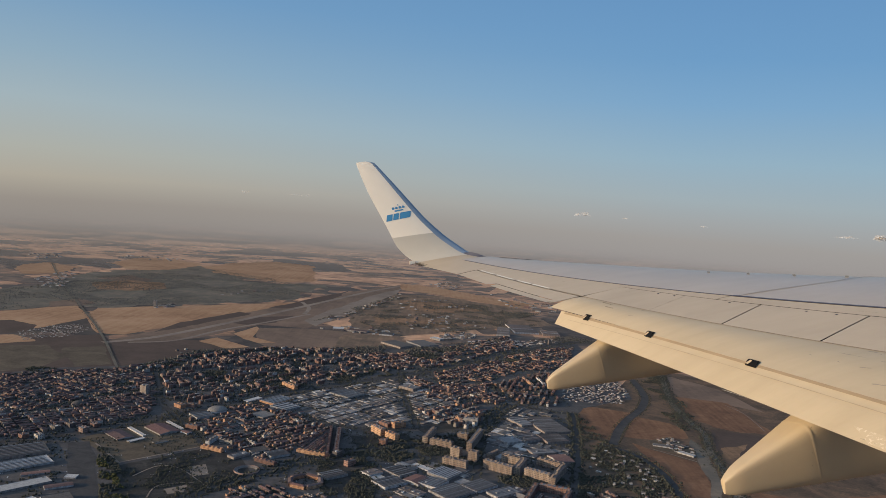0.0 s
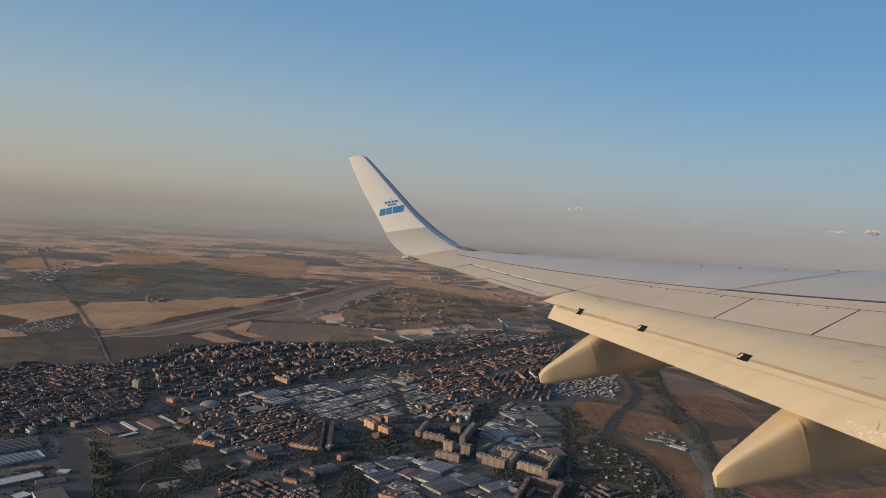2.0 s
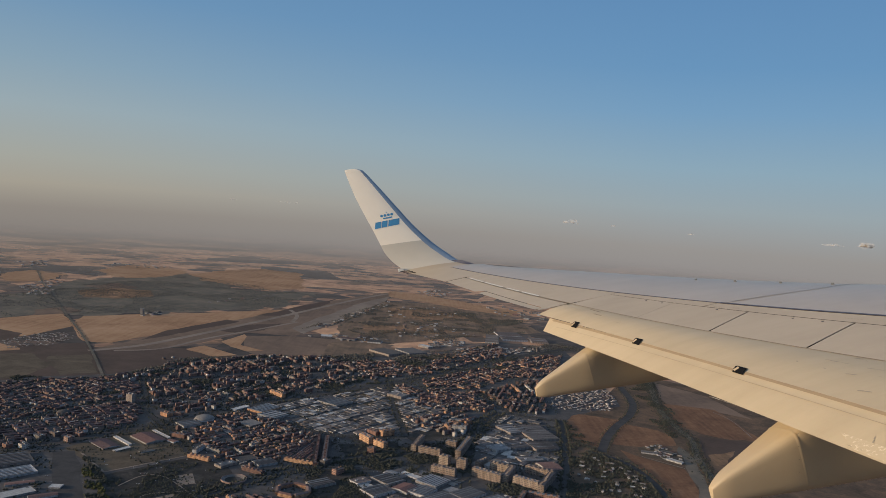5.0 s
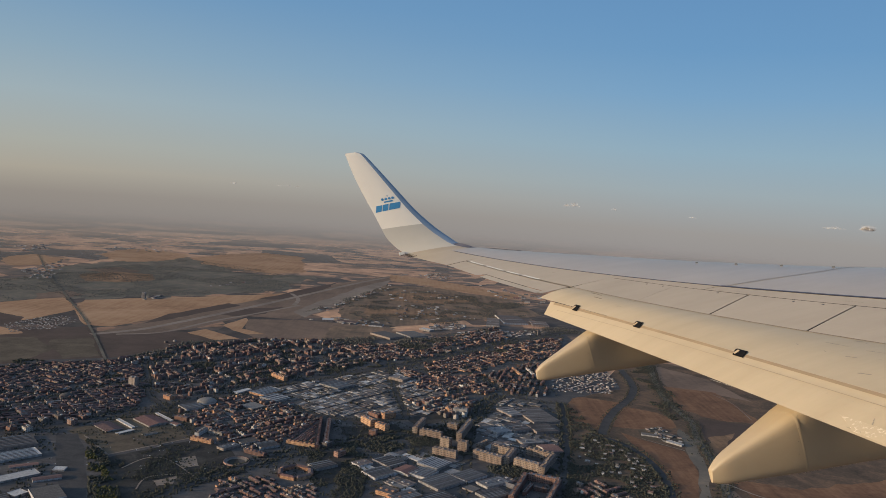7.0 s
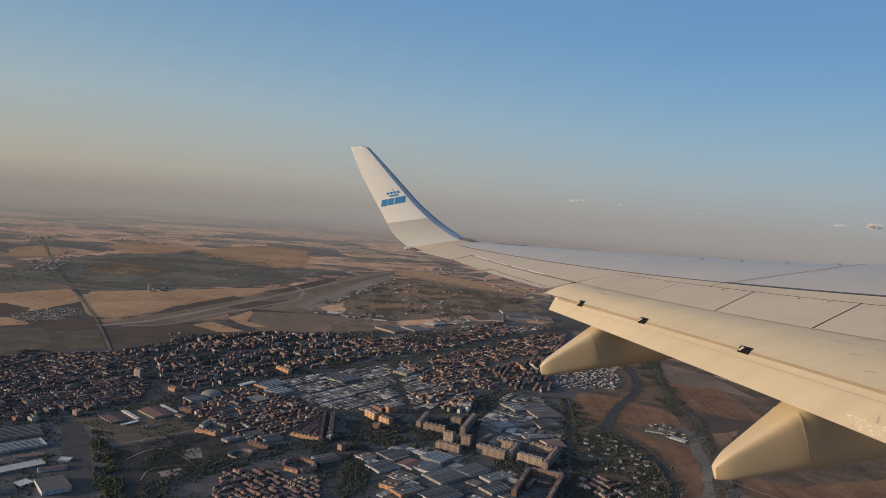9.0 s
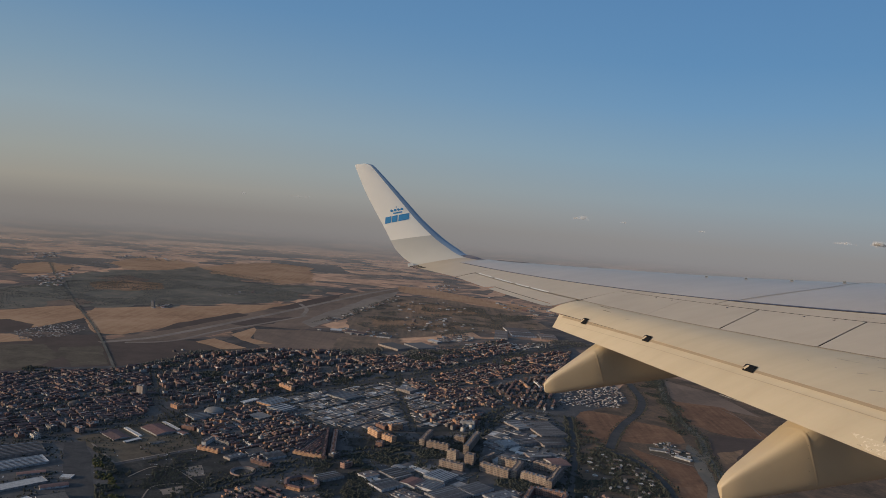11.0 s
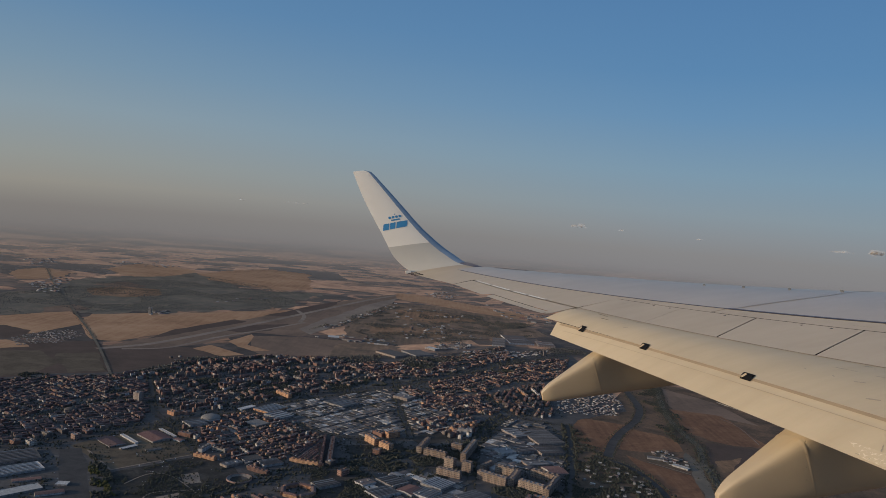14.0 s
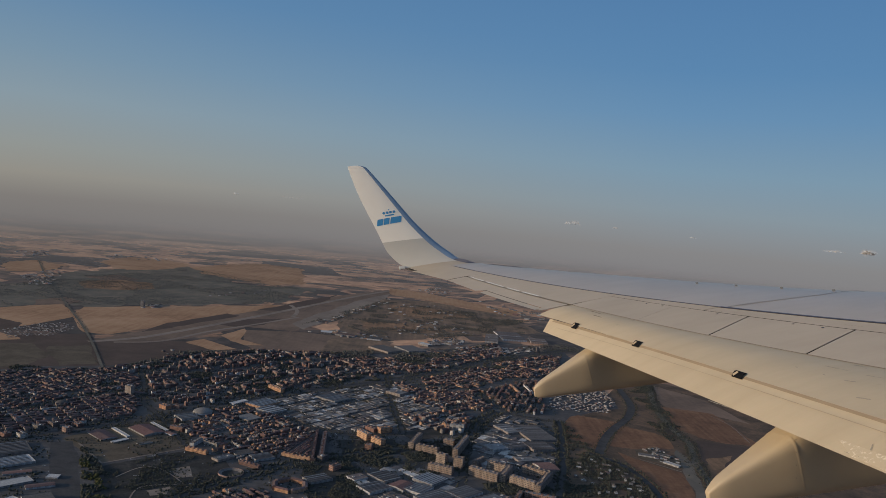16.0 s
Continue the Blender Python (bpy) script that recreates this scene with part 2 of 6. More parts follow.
M_LAND = countryside()
M_STUBBLE = soil("stubble", [(0.2, (0.253, 0.141, 0.081)), (0.5, (0.391, 0.230, 0.133)), (0.75, (0.464, 0.288, 0.171))], 0.025, 0.3, (-20, 3.0, 0.5))
M_PLOUGH = soil("ploughed_soil", [(0.3, (0.139, 0.101, 0.079)), (0.7, (0.242, 0.166, 0.122))], 0.02, 0.3, (40, 2.0, 0.3))
M_PLUM = soil("dark_ploughed_soil", [(0.3, (0.081, 0.060, 0.051)), (0.7, (0.116, 0.083, 0.068))], 0.05, 0.5)
M_OLIVE = soil("dry_meadow", [(0.3, (0.115, 0.084, 0.056)), (0.5, (0.228, 0.142, 0.089)), (0.75, (0.372, 0.222, 0.134))], 0.03, 0.4, (25, 2.4, 0.6))
M_APRON = soil("old_concrete", [(0.3, (0.188, 0.148, 0.121)), (0.7, (0.301, 0.241, 0.192))], 0.03, 0.4)
M_BARE = soil("bare_ground", [(0.3, (0.081, 0.065, 0.050)), (0.7, (0.153, 0.120, 0.086))], 0.06, 0.8)
M_PARK = soil("dry_park", [(0.25, (0.028, 0.029, 0.026)), (0.5, (0.046, 0.044, 0.042)), (0.75, (0.084, 0.075, 0.068))], 0.12, 1.2)
M_TOWN = soil("town_ground", [(0.3, (0.064, 0.061, 0.062)), (0.6, (0.103, 0.096, 0.094)), (0.8, (0.162, 0.147, 0.139))], 0.15, 1.5)
M_ASPHALT = soil("asphalt", [(0.3, (0.052, 0.050, 0.052)), (0.7, (0.083, 0.079, 0.077))], 0.2, 2.0)
M_SCRUB = soil("scrubland", [(0.3, (0.124, 0.112, 0.096)), (0.6, (0.176, 0.150, 0.122)), (0.85, (0.293, 0.221, 0.159))], 0.03, 0.5)
M_WOODLAND = soil("wooded_scrub_floor", [(0.3, (0.108, 0.098, 0.082)), (0.55, (0.159, 0.139, 0.111)), (0.85, (0.285, 0.215, 0.155))], 0.05, 0.6)
M_FALLOW = soil("red_brown_fallow", [(0.2, (0.107, 0.060, 0.041)), (0.5, (0.188, 0.103, 0.063)), (0.75, (0.273, 0.151, 0.088))], 0.045, 0.5, (35, 2.2, 0.5))
M_BANK = soil("riverside_soil", [(0.25, (0.066, 0.051, 0.040)), (0.5, (0.121, 0.086, 0.062)), (0.8, (0.231, 0.141, 0.090))], 0.07, 0.8)
M_HEATH = soil("dry_heath", [(0.25, (0.105, 0.084, 0.066)), (0.5, (0.185, 0.131, 0.094)), (0.75, (0.300, 0.196, 0.130))], 0.05, 0.5, (-15, 3.0, 0.55))
M_CREAM = facade("cream_render", [(0.205, 0.188, 0.180), (0.150, 0.135, 0.130), (0.270, 0.255, 0.248), (0.135, 0.108, 0.102), (0.180, 0.150, 0.138), (0.560, 0.550, 0.545), (0.110, 0.098, 0.097), (0.160, 0.128, 0.118), (0.420, 0.400, 0.385)])
M_BRICK = facade("red_brick_wall", [(0.215, 0.124, 0.101), (0.180, 0.108, 0.095), (0.276, 0.169, 0.140), (0.258, 0.181, 0.160), (0.143, 0.087, 0.079), (0.114, 0.075, 0.070), (0.166, 0.097, 0.083)])
M_OCHRE = facade("ochre_brick_wall", [(0.439, 0.259, 0.162), (0.390, 0.216, 0.137), (0.464, 0.292, 0.186)])
M_ESTATE = facade("estate_render", [(0.269, 0.210, 0.176), (0.299, 0.239, 0.199), (0.239, 0.186, 0.156)], share=0.55)
M_SHED = facade("shed_wall", [(0.318, 0.317, 0.328), (0.236, 0.230, 0.236), (0.415, 0.417, 0.438), (0.244, 0.211, 0.199)], share=0.15)
M_TILE = roofing("clay_tile_roof", [(0.188, 0.113, 0.104), (0.146, 0.100, 0.097), (0.226, 0.139, 0.122), (0.174, 0.130, 0.124), (0.122, 0.090, 0.090)])
M_FLAT = roofing("flat_gravel_roof", [(0.176, 0.160, 0.155), (0.227, 0.209, 0.202), (0.143, 0.128, 0.126), (0.197, 0.162, 0.151), (0.281, 0.270, 0.267)])
M_METAL = roofing("sheet_roof", [(0.132, 0.122, 0.116), (0.165, 0.153, 0.147), (0.101, 0.094, 0.091), (0.217, 0.207, 0.201), (0.122, 0.102, 0.089)], rough=0.85)
M_WHITE = roofing("white_roof", [(0.528, 0.504, 0.484), (0.422, 0.405, 0.389)], rough=0.6)
M_LEAF = leafy("foliage", (0.038, 0.041, 0.036), (0.070, 0.071, 0.056))
M_FRESH = leafy("sunlit_poplar_foliage", (0.043, 0.046, 0.021), (0.086, 0.083, 0.036))
# paler, greyer foliage: the haze over far trees is put into the colour
M_FARLEAF = leafy("hazed_foliage", (0.073, 0.071, 0.067), (0.120, 0.114, 0.099))
M_CAR = roofing("car_paint", [(0.600, 0.600, 0.600), (0.060, 0.060, 0.065), (0.350, 0.350, 0.360), (0.750, 0.750, 0.740), (0.120, 0.030, 0.030), (0.050, 0.080, 0.160)], rough=0.4)

M_SKIN = plain("wing_grey_paint", (0.372, 0.323, 0.268), 0.40, 0.0, 0.06, 1.2, 25, coat=0.16, spec=0.4, soot=0.35)
M_PANEL = plain("control_surface_paint", (0.389, 0.330, 0.254), 0.5, 0.0, 0.05, 1.4, 25, spec=0.3, soot=0.35)
# yellower, lighter copy of the panel paint: low sun on the tilted flaps
M_FLAP = plain("sunlit_flap_paint", (0.465, 0.380, 0.255), 0.5, 0.0, 0.05, 1.4, 25, spec=0.3, soot=0.45)
M_FAIRING = plain("fairing_paint", (0.370, 0.300, 0.204), 0.5, 0.0, 0.05, 1.6, 30, soot=0.3)
M_LETWHITE = plain("white_paint", (0.760, 0.706, 0.608), 0.38, 0.0, 0.03, 1.5, 25, coat=0.2)
M_BASEGREY = plain("winglet_grey_paint", (0.465, 0.435, 0.375), 0.42, 0.0, 0.04, 1.5, 25)
M_EDGE = plain("blue_edge_paint", (0.185, 0.255, 0.345), 0.35, 0.0, 0.06, 2.0, 30)
M_BLUE = plain("sky_blue_paint", (0.05, 0.22, 0.42), 0.4, 0.0, 0.05, 3.0, 40)
M_DARK = plain("dark_gap", (0.008, 0.008, 0.009), 0.9, spec=0.1)
M_SEAL = plain("dark_seal", (0.05, 0.055, 0.085), 0.6)
M_SEAM = plain("faint_seam", (0.30, 0.26, 0.20), 0.6)
M_FAINT = plain("faint_joint", (0.344, 0.284, 0.202), 0.6)
M_WORN = plain("worn_pale_paint", (0.470, 0.386, 0.262), 0.5, 0.0, 0.05, 1.4, 25, spec=0.3)
nt_worn = M_WORN.node_tree
worn_noise = noise_node(nt_worn, 38.0, 5, 0.62, place_of(nt_worn), 0.6)
worn_share = ramp_node(nt_worn, [(0.54, (0.0, 0.0, 0.0)), (0.62, (1.0, 1.0, 1.0))])
nt_worn.links.new(worn_noise.outputs[0], worn_share.inputs[0])
worn_bsdf = nt_worn.nodes["Principled BSDF"]
worn_old = worn_bsdf.inputs["Base Color"].links[0].from_socket
nt_worn.links.new(mix_node(nt_worn, 'MIX', worn_share.outputs[0], worn_old, (0.62, 0.54, 0.40)), worn_bsdf.inputs["Base Color"])
# browns for the shade painted below flap edges; the first also colours scuffs
M_SHADE_SCUFF = plain("brown_shade_and_scuff", (0.20, 0.15, 0.10), 0.7)
M_LIP = plain("brown_lip_shade", (0.300, 0.222, 0.132), 0.6)
M_VANE = plain("dull_vane_metal", (0.10, 0.11, 0.125), 0.8, spec=0.05)

# ---------------- mesh helpers ----------------
def mesh_of(name, verts, faces, material, uvs=None, smooth=False):
    me = bpy.data.meshes.new(name)
    me.from_pydata([tuple(v) for v in verts], [], faces)
    for mt in (material if isinstance(material, (list, tuple)) else [material]):
        me.materials.append(mt)
    if uvs is not None:
        layer = me.uv_layers.new(name="UVMap")
        layer.data.foreach_set("uv", [c for f in uvs for p in f for c in p])
    if smooth:
        me.polygons.foreach_set("use_smooth", [True] * len(me.polygons))
    me.update()
    return me


def part(name, me, parent, label=""):
    ob = new(name, me)
    ob.parent = parent
    return tagged(ob, label)


def box_data(x0, x1, y0, y1, z0, z1, verts, faces):
    k = len(verts)
    verts += [(x0, y0, z0), (x1, y0, z0), (x1, y1, z0), (x0, y1, z0), (x0, y0, z1), (x1, y0, z1), (x1, y1, z1), (x0, y1, z1)]
    faces += [(k + 3, k + 2, k + 1, k), (k + 4, k + 5, k + 6, k + 7), (k, k + 1, k + 5, k + 4), (k + 1, k + 2, k + 6, k + 5),
              (k + 2, k + 3, k + 7, k + 6), (k + 3, k, k + 4, k + 7)]


# ---------------- the land ----------------
def relief(x, y):
    d = math.hypot(x, y)
    k = min(1, max(0, (d - 1300) / 1200))
    return k * (5.0 * noise.noise((x * 0.0022, y * 0.0022, 0.3)) + 2.5 * noise.noise((x * 0.007, y * 0.007, 7.3)) - 2.0)


def land():
    rings, sides = 90, 180
    verts, faces = [(0, 0, 0)], []
    for i in range(1, rings + 1):
        d = 4880 * (0.02 * i / rings + 0.98 * (i / rings) ** 2.2)
        for j in range(sides):
            a = 2 * math.pi * j / sides
            x, y = d * math.cos(a), d * math.sin(a)
            verts.append((x, y, relief(x, y)))
    for j in range(sides):
        faces.append((0, 1 + j, 1 + (j + 1) % sides))
    for i in range(rings - 1):
        p, q = 1 + i * sides, 1 + (i + 1) * sides
        for j in range(sides):
            n = (j + 1) % sides
            faces.append((p + j, q + j, q + n, p + n))
    return tagged(new("ground", mesh_of("ground", verts, faces, M_LAND, smooth=True)),
                  "dry brown farmland plain with tan stubble patches", "ground", kind="structure")


ground = land()
LEVEL = [0.02]


def lift():
    LEVEL[0] += 0.004
    return LEVEL[0]


def rounded(points, bits=4, wobble=1.2):
    """A land parcel's outline with slightly uneven edges."""
    out = []
    n = len(points)
    for i in range(n):
        a, b = Vector(points[i]), Vector(points[(i + 1) % n])
        side = (b - a).orthogonal().normalized()
        for k in range(bits):
            s = k / bits
            q = a.lerp(b, s)
            off = wobble * (noise.noise((q.x * 0.05, q.y * 0.05, 2.0)) + 0.6 * noise.noise((q.x * 0.17, q.y * 0.17, 5.0))) * (1 if k else 0.4)
            out.append(q + side * off)
    return out


def parcel(name, points, material, label, category="field", wobble=1.2):
    z = lift()
    pts = rounded(points, 14 if wobble > 5 else 7, wobble)
    bm = bmesh.new()
    face = bm.faces.new([bm.verts.new((p.x, p.y, z)) for p in pts])
    if face.normal.z < 0:
        bmesh.ops.reverse_faces(bm, faces=[face])
    bmesh.ops.triangulate(bm, faces=list(bm.faces))
    me = bpy.data.meshes.new(name)
    bm.to_mesh(me)
    bm.free()
    me.materials.append(material)
    return tagged(new(name, me), label, category, kind="structure")


def ribbon(name, points, width, material, label, category="road", bits=6):
    """A road or track along a smooth line."""
    z = lift()
    pts = [Vector(p) for p in points]
    line = []
    for i in range(len(pts) - 1):
        p0, p1, p2, p3 = pts[max(i - 1, 0)], pts[i], pts[i + 1], pts[min(i + 2, len(pts) - 1)]
        for k in range(bits):
            s = k / bits
            line.append(0.5 * (2 * p1 + (p2 - p0) * s + (2 * p0 - 5 * p1 + 4 * p2 - p3) * s * s + (3 * p1 - p0 - 3 * p2 + p3) * s ** 3))
    line.append(pts[-1])
    verts, faces = [], []
    for i, q in enumerate(line):
        d = (line[min(i + 1, len(line) - 1)] - line[max(i - 1, 0)]).normalized()
        s = Vector((-d.y, d.x)) * width / 2
        verts += [(q.x + s.x, q.y + s.y, z), (q.x - s.x, q.y - s.y, z)]
        if i:
            k = 2 * i
            faces.append((k - 2, k - 1, k + 1, k))
    tagged(new(name, mesh_of(name, verts, faces, material)), label, category, kind="structure")
    return line


# far fields, scrub and the airfield
parcel("scrubland", [(-373.7, 615.2), (-351.7, 677.5), (-361.5, 762.3), (-333.4, 832.1), (-284.8, 912.1), (-201.2, 790.7), (-122.1, 807.4), (-134.2, 683.1), (-200.3, 621.2), (-259.8, 570.6), (-280.4, 578.9), (-321.7, 527.8)], M_WOODLAND, "dark wooded scrubland", "scrub", 14)
parcel("stubble_field", [(-381.5, 888.6), (-377.0, 960.9), (-345.4, 970.7), (-295.4, 935.3), (-296.3, 866.6), (-327.0, 823.6), (-355.8, 842.3)], M_STUBBLE, "tan field on a low rise beyond the scrub", wobble=9)
parcel("stubble_field", [(-284.0, 905.1), (-262.3, 979.1), (-222.8, 1030.1), (-169.1, 1002.7), (-139.4, 841.1), (-169.3, 805.3), (-211.0, 829.9), (-253.5, 850.6)], M_STUBBLE, "broad tan fields beyond the airfield", wobble=9)
parcel("dry_meadow", [(-442.5, 788.6), (-433.2, 837.9), (-387.4, 818.0), (-378.1, 762.2), (-405.7, 731.5)], M_STUBBLE, "dull tan meadow beside the country road", wobble=8)
parcel("dry_meadow", [(-333.8, 737.3), (-317.0, 775.9), (-287.3, 757.1), (-299.4, 719.0)], M_PLOUGH, "brown clearing in the scrub", wobble=6)
parcel("dry_meadow", [(-303.7, 583.1), (-290.5, 609.7), (-270.0, 593.5), (-274.6, 566.6), (-288.0, 560.3)], M_PLOUGH, "brown clearing in the scrub", wobble=5)
parcel("stubble_field", [(-324.0, 703.8), (-307.5, 738.9), (-269.3, 737.8), (-253.4, 700.5), (-275.0, 671.0), (-302.8, 667.6)], M_OLIVE, "dull clearing within the scrub", wobble=2.5)
parcel("ploughed_field", [(-268.1, 437.6), (-217.4, 474.8), (-205.0, 463.9), (-155.5, 478.0), (-121.1, 467.7), (-102.8, 463.3), (-132.0, 433.9), (-166.2, 392.0), (-223.8, 363.0)], M_PLUM, "dark ploughed land at the town's edge", wobble=2.5)
parcel("ploughed_field", [(-258.2, 420.9), (-229.6, 437.4), (-206.7, 410.1), (-206.2, 380.3), (-226.2, 367.1)], M_BARE, "brown fallow strip", wobble=3)
parcel("ploughed_field", [(-217.2, 431.6), (-200.4, 444.0), (-176.9, 402.3), (-191.1, 389.9)], M_BARE, "dark turned soil", wobble=3)
parcel("stubble_field", [(-316.8, 519.6), (-295.4, 551.0), (-278.1, 573.9), (-261.3, 555.6), (-248.5, 529.4), (-253.2, 501.1), (-259.0, 481.3), (-298.7, 489.1)], M_STUBBLE, "tan stubble field beside a road", wobble=2.5)
parcel("ploughed_field", [(-302.0, 494.6), (-284.4, 501.9), (-263.0, 490.4), (-257.9, 467.4), (-275.1, 449.4)], M_PLUM, "dark triangular ploughed field", wobble=2.5)
parcel("stubble_field", [(-275.1, 449.4), (-260.5, 458.6), (-239.6, 444.2), (-261.4, 426.3)], M_STUBBLE, "tan strip below scattered houses", wobble=2.5)
parcel("stubble_field", [(-249.2, 529.1), (-219.6, 480.0), (-202.2, 480.5), (-184.6, 522.0), (-173.4, 561.8), (-147.6, 610.9), (-123.1, 677.3), (-144.3, 659.3), (-198.5, 615.5), (-259.8, 570.6)], M_STUBBLE, "large tan stubble field beside the airfield", wobble=2.5)
parcel("airfield", [(-204.2, 460.5), (-190.8, 497.3), (-172.0, 557.1), (-145.5, 621.3), (-110.5, 728.0), (-69.2, 817.8), (-41.0, 867.8), (-44.1, 801.6), (-75.5, 612.8), (-100.2, 546.3), (-132.9, 547.8), (-157.7, 485.0), (-180.9, 461.5)], M_PLOUGH, "brown airfield grass between runway and taxiways", "airfield")
parcel("airfield_grass", [(-191.2, 488.7), (-172.3, 531.8), (-149.7, 591.8), (-160.3, 598.9), (-185.5, 536.1)], M_PLUM, "dark grass island between taxiways", "grass", 2)
parcel("airfield_grass", [(-157.2, 547.8), (-140.7, 581.4), (-115.9, 598.1), (-123.7, 561.7), (-140.2, 544.8)], M_PLUM, "dark grass island between taxiways", "grass", 2)
parcel("airfield_grass", [(-144.7, 628.2), (-110.5, 728.0), (-94.2, 773.3), (-103.9, 683.2), (-125.5, 637.3)], M_PLUM, "dark grass beside the runway", "grass", 3)
parcel("apron", [(-106.0, 579.8), (-93.7, 645.6), (-69.3, 750.2), (-39.8, 840.4), (-48.2, 770.6), (-77.2, 627.3), (-94.0, 558.6)], M_APRON, "pale worn concrete apron of the airfield", "apron", 3)
ribbon("runway", [(-204.4, 453.2), (-183.5, 477.5), (-167.1, 515.2), (-146.6, 570.6), (-118.5, 650.8), (-72.4, 785.6), (-28.7, 887.2)], 5.0, M_APRON, "pale runway across dry grass", "runway")
ribbon("taxiway", [(-191.3, 457.8), (-168.0, 473.5), (-152.3, 516.5), (-131.3, 558.6), (-107.0, 610.9)], 3.0, M_APRON, "pale taxiway across dry grass", "taxiway")
ribbon("taxiway", [(-124.4, 673.0), (-113.3, 643.1), (-111.2, 609.0)], 3.5, M_APRON, "pale cross taxiway", "taxiway")
parcel("ploughed_field", [(-129.8, 534.6), (-100.2, 546.3), (-67.5, 544.7), (-26.7, 537.3), (-28.7, 499.3), (-71.8, 463.1), (-103.5, 466.5), (-122.1, 486.1)], M_PLOUGH, "dark brown ploughed land beside the airfield", wobble=2.5)
parcel("ploughed_field", [(-70.3, 534.5), (-30.8, 540.2), (-35.5, 500.8), (-71.4, 484.7)], M_HEATH, "brown fallow field", wobble=2.5)
parcel("stubble_field", [(-140.5, 507.9), (-132.8, 540.5), (-129.6, 532.3), (-126.0, 500.7), (-107.9, 487.2), (-119.2, 483.2), (-131.0, 492.8)], M_STUBBLE, "small hook-shaped tan field", wobble=0.8)
parcel("stubble_field", [(-154.3, 476.5), (-146.8, 491.0), (-119.8, 468.2), (-132.9, 460.2)], M_STUBBLE, "small tan field near the town", wobble=1.5)
parcel("stubble_field", [(-104.6, 471.5), (-75.1, 485.3), (-86.3, 467.0), (-100.2, 464.1)], M_OLIVE, "thin tan strip", wobble=1.5)
parcel("stubble_field", [(-47.8, 875.3), (-2.4, 857.1), (51.3, 800.9), (94.8, 765.8), (74.0, 731.9), (-2.4, 790.9), (-44.8, 816.4)], M_STUBBLE, "long tan field below a hill", wobble=2.5)
parcel("scrubland", [(-74.5, 604.5), (-48.2, 770.6), (-2.4, 786.2), (73.6, 727.9), (93.3, 639.9), (42.5, 602.8), (-2.6, 569.8), (-30.8, 540.2), (-68.1, 549.3)], M_HEATH, "dry heath with scattered trees", "scrub", 5)
parcel("dry_meadow", [(-40.5, 731.2), (8.5, 735.5), (39.4, 700.7), (-2.5, 660.9), (-37.5, 672.0)], M_OLIVE, "dry meadow strip", wobble=3)
parcel("dry_meadow", [(-57.7, 617.6), (-11.9, 631.5), (24.9, 612.1), (-11.3, 586.6), (-50.6, 586.6)], M_OLIVE, "dry meadow strip", wobble=3)
parcel("dry_meadow", [(30.0, 544.6), (57.5, 573.1), (95.0, 541.5), (74.1, 510.6), (36.5, 521.6)], M_HEATH, "brown land beside the warehouses", wobble=2.5)
# land beyond the river
parcel("dry_meadow", [(139.0, 481.5), (171.2, 459.8), (205.4, 428.2), (208.4, 374.0), (222.5, 333.9), (141.3, 210.6), (65.7, 201.6), (104.2, 285.5), (113.7, 336.5), (120.5, 407.1)], M_BANK, "brown farmland beyond the river", wobble=2.5)
parcel("ploughed_field", [(138.1, 468.6), (160.5, 440.1), (167.7, 393.5), (153.4, 403.5), (128.9, 414.0), (128.5, 431.7)], M_PLOUGH, "dark ploughed slope", wobble=2.5)
parcel("stubble_field", [(127.0, 415.9), (153.6, 408.1), (155.8, 386.5), (155.6, 353.6), (139.2, 352.0), (128.1, 358.6), (121.7, 372.6)], M_FALLOW, "tan field with plough lines above the river", wobble=2)
parcel("ploughed_field", [(125.5, 354.4), (141.4, 350.7), (153.1, 349.6), (124.8, 315.5), (117.3, 321.4)], M_PLUM, "dark brown ploughed field by the river", wobble=2)
parcel("dry_meadow", [(120.1, 325.8), (134.8, 334.2), (122.9, 313.7), (116.4, 311.1)], M_OLIVE, "olive strip of dry meadow", wobble=2)
parcel("stubble_field", [(108.7, 274.6), (133.0, 267.7), (174.5, 285.4), (188.3, 281.9), (157.0, 234.5), (112.0, 232.4)], M_FALLOW, "broad tan slope with faint tracks", wobble=3)
parcel("ploughed_field", [(97.6, 267.4), (106.4, 263.6), (111.7, 224.6), (79.5, 213.2)], M_PLOUGH, "brown ploughed slope", wobble=3)
# land between the town and the river
parcel("scrubland", [(111.3, 457.9), (138.4, 473.4), (118.9, 364.1), (110.4, 305.8), (105.3, 274.1), (80.2, 206.5), (58.6, 203.9), (49.8, 276.2), (62.9, 361.2), (87.8, 398.9)], M_BANK, "dry brown riverside land", "scrub", 3)
parcel("stubble_field", [(60.0, 368.5), (72.3, 381.8), (92.4, 374.0), (86.5, 358.9), (72.1, 326.4), (65.5, 333.1), (61.2, 344.2)], M_FALLOW, "tan bare field beside a road", wobble=0.8)
parcel("stubble_field", [(92.0, 367.8), (107.9, 359.8), (110.9, 349.5), (109.1, 337.1), (95.4, 331.1), (83.5, 331.9), (79.1, 332.7)], M_FALLOW, "tan bare field with a track", wobble=0.8)
parcel("stubble_field", [(80.7, 325.0), (87.0, 317.1), (102.1, 304.3), (99.6, 281.1), (87.6, 246.2), (79.2, 244.9), (84.1, 271.7), (83.2, 296.8)], M_FALLOW, "tan triangular field behind sheds", wobble=0.8)
parcel("river_flat", [(109.6, 335.6), (110.9, 315.8), (104.6, 285.5), (92.4, 246.9), (88.0, 246.2), (100.4, 283.6), (102.6, 305.7)], M_SCRUB, "pale dry river flat", "ground", 1.5)
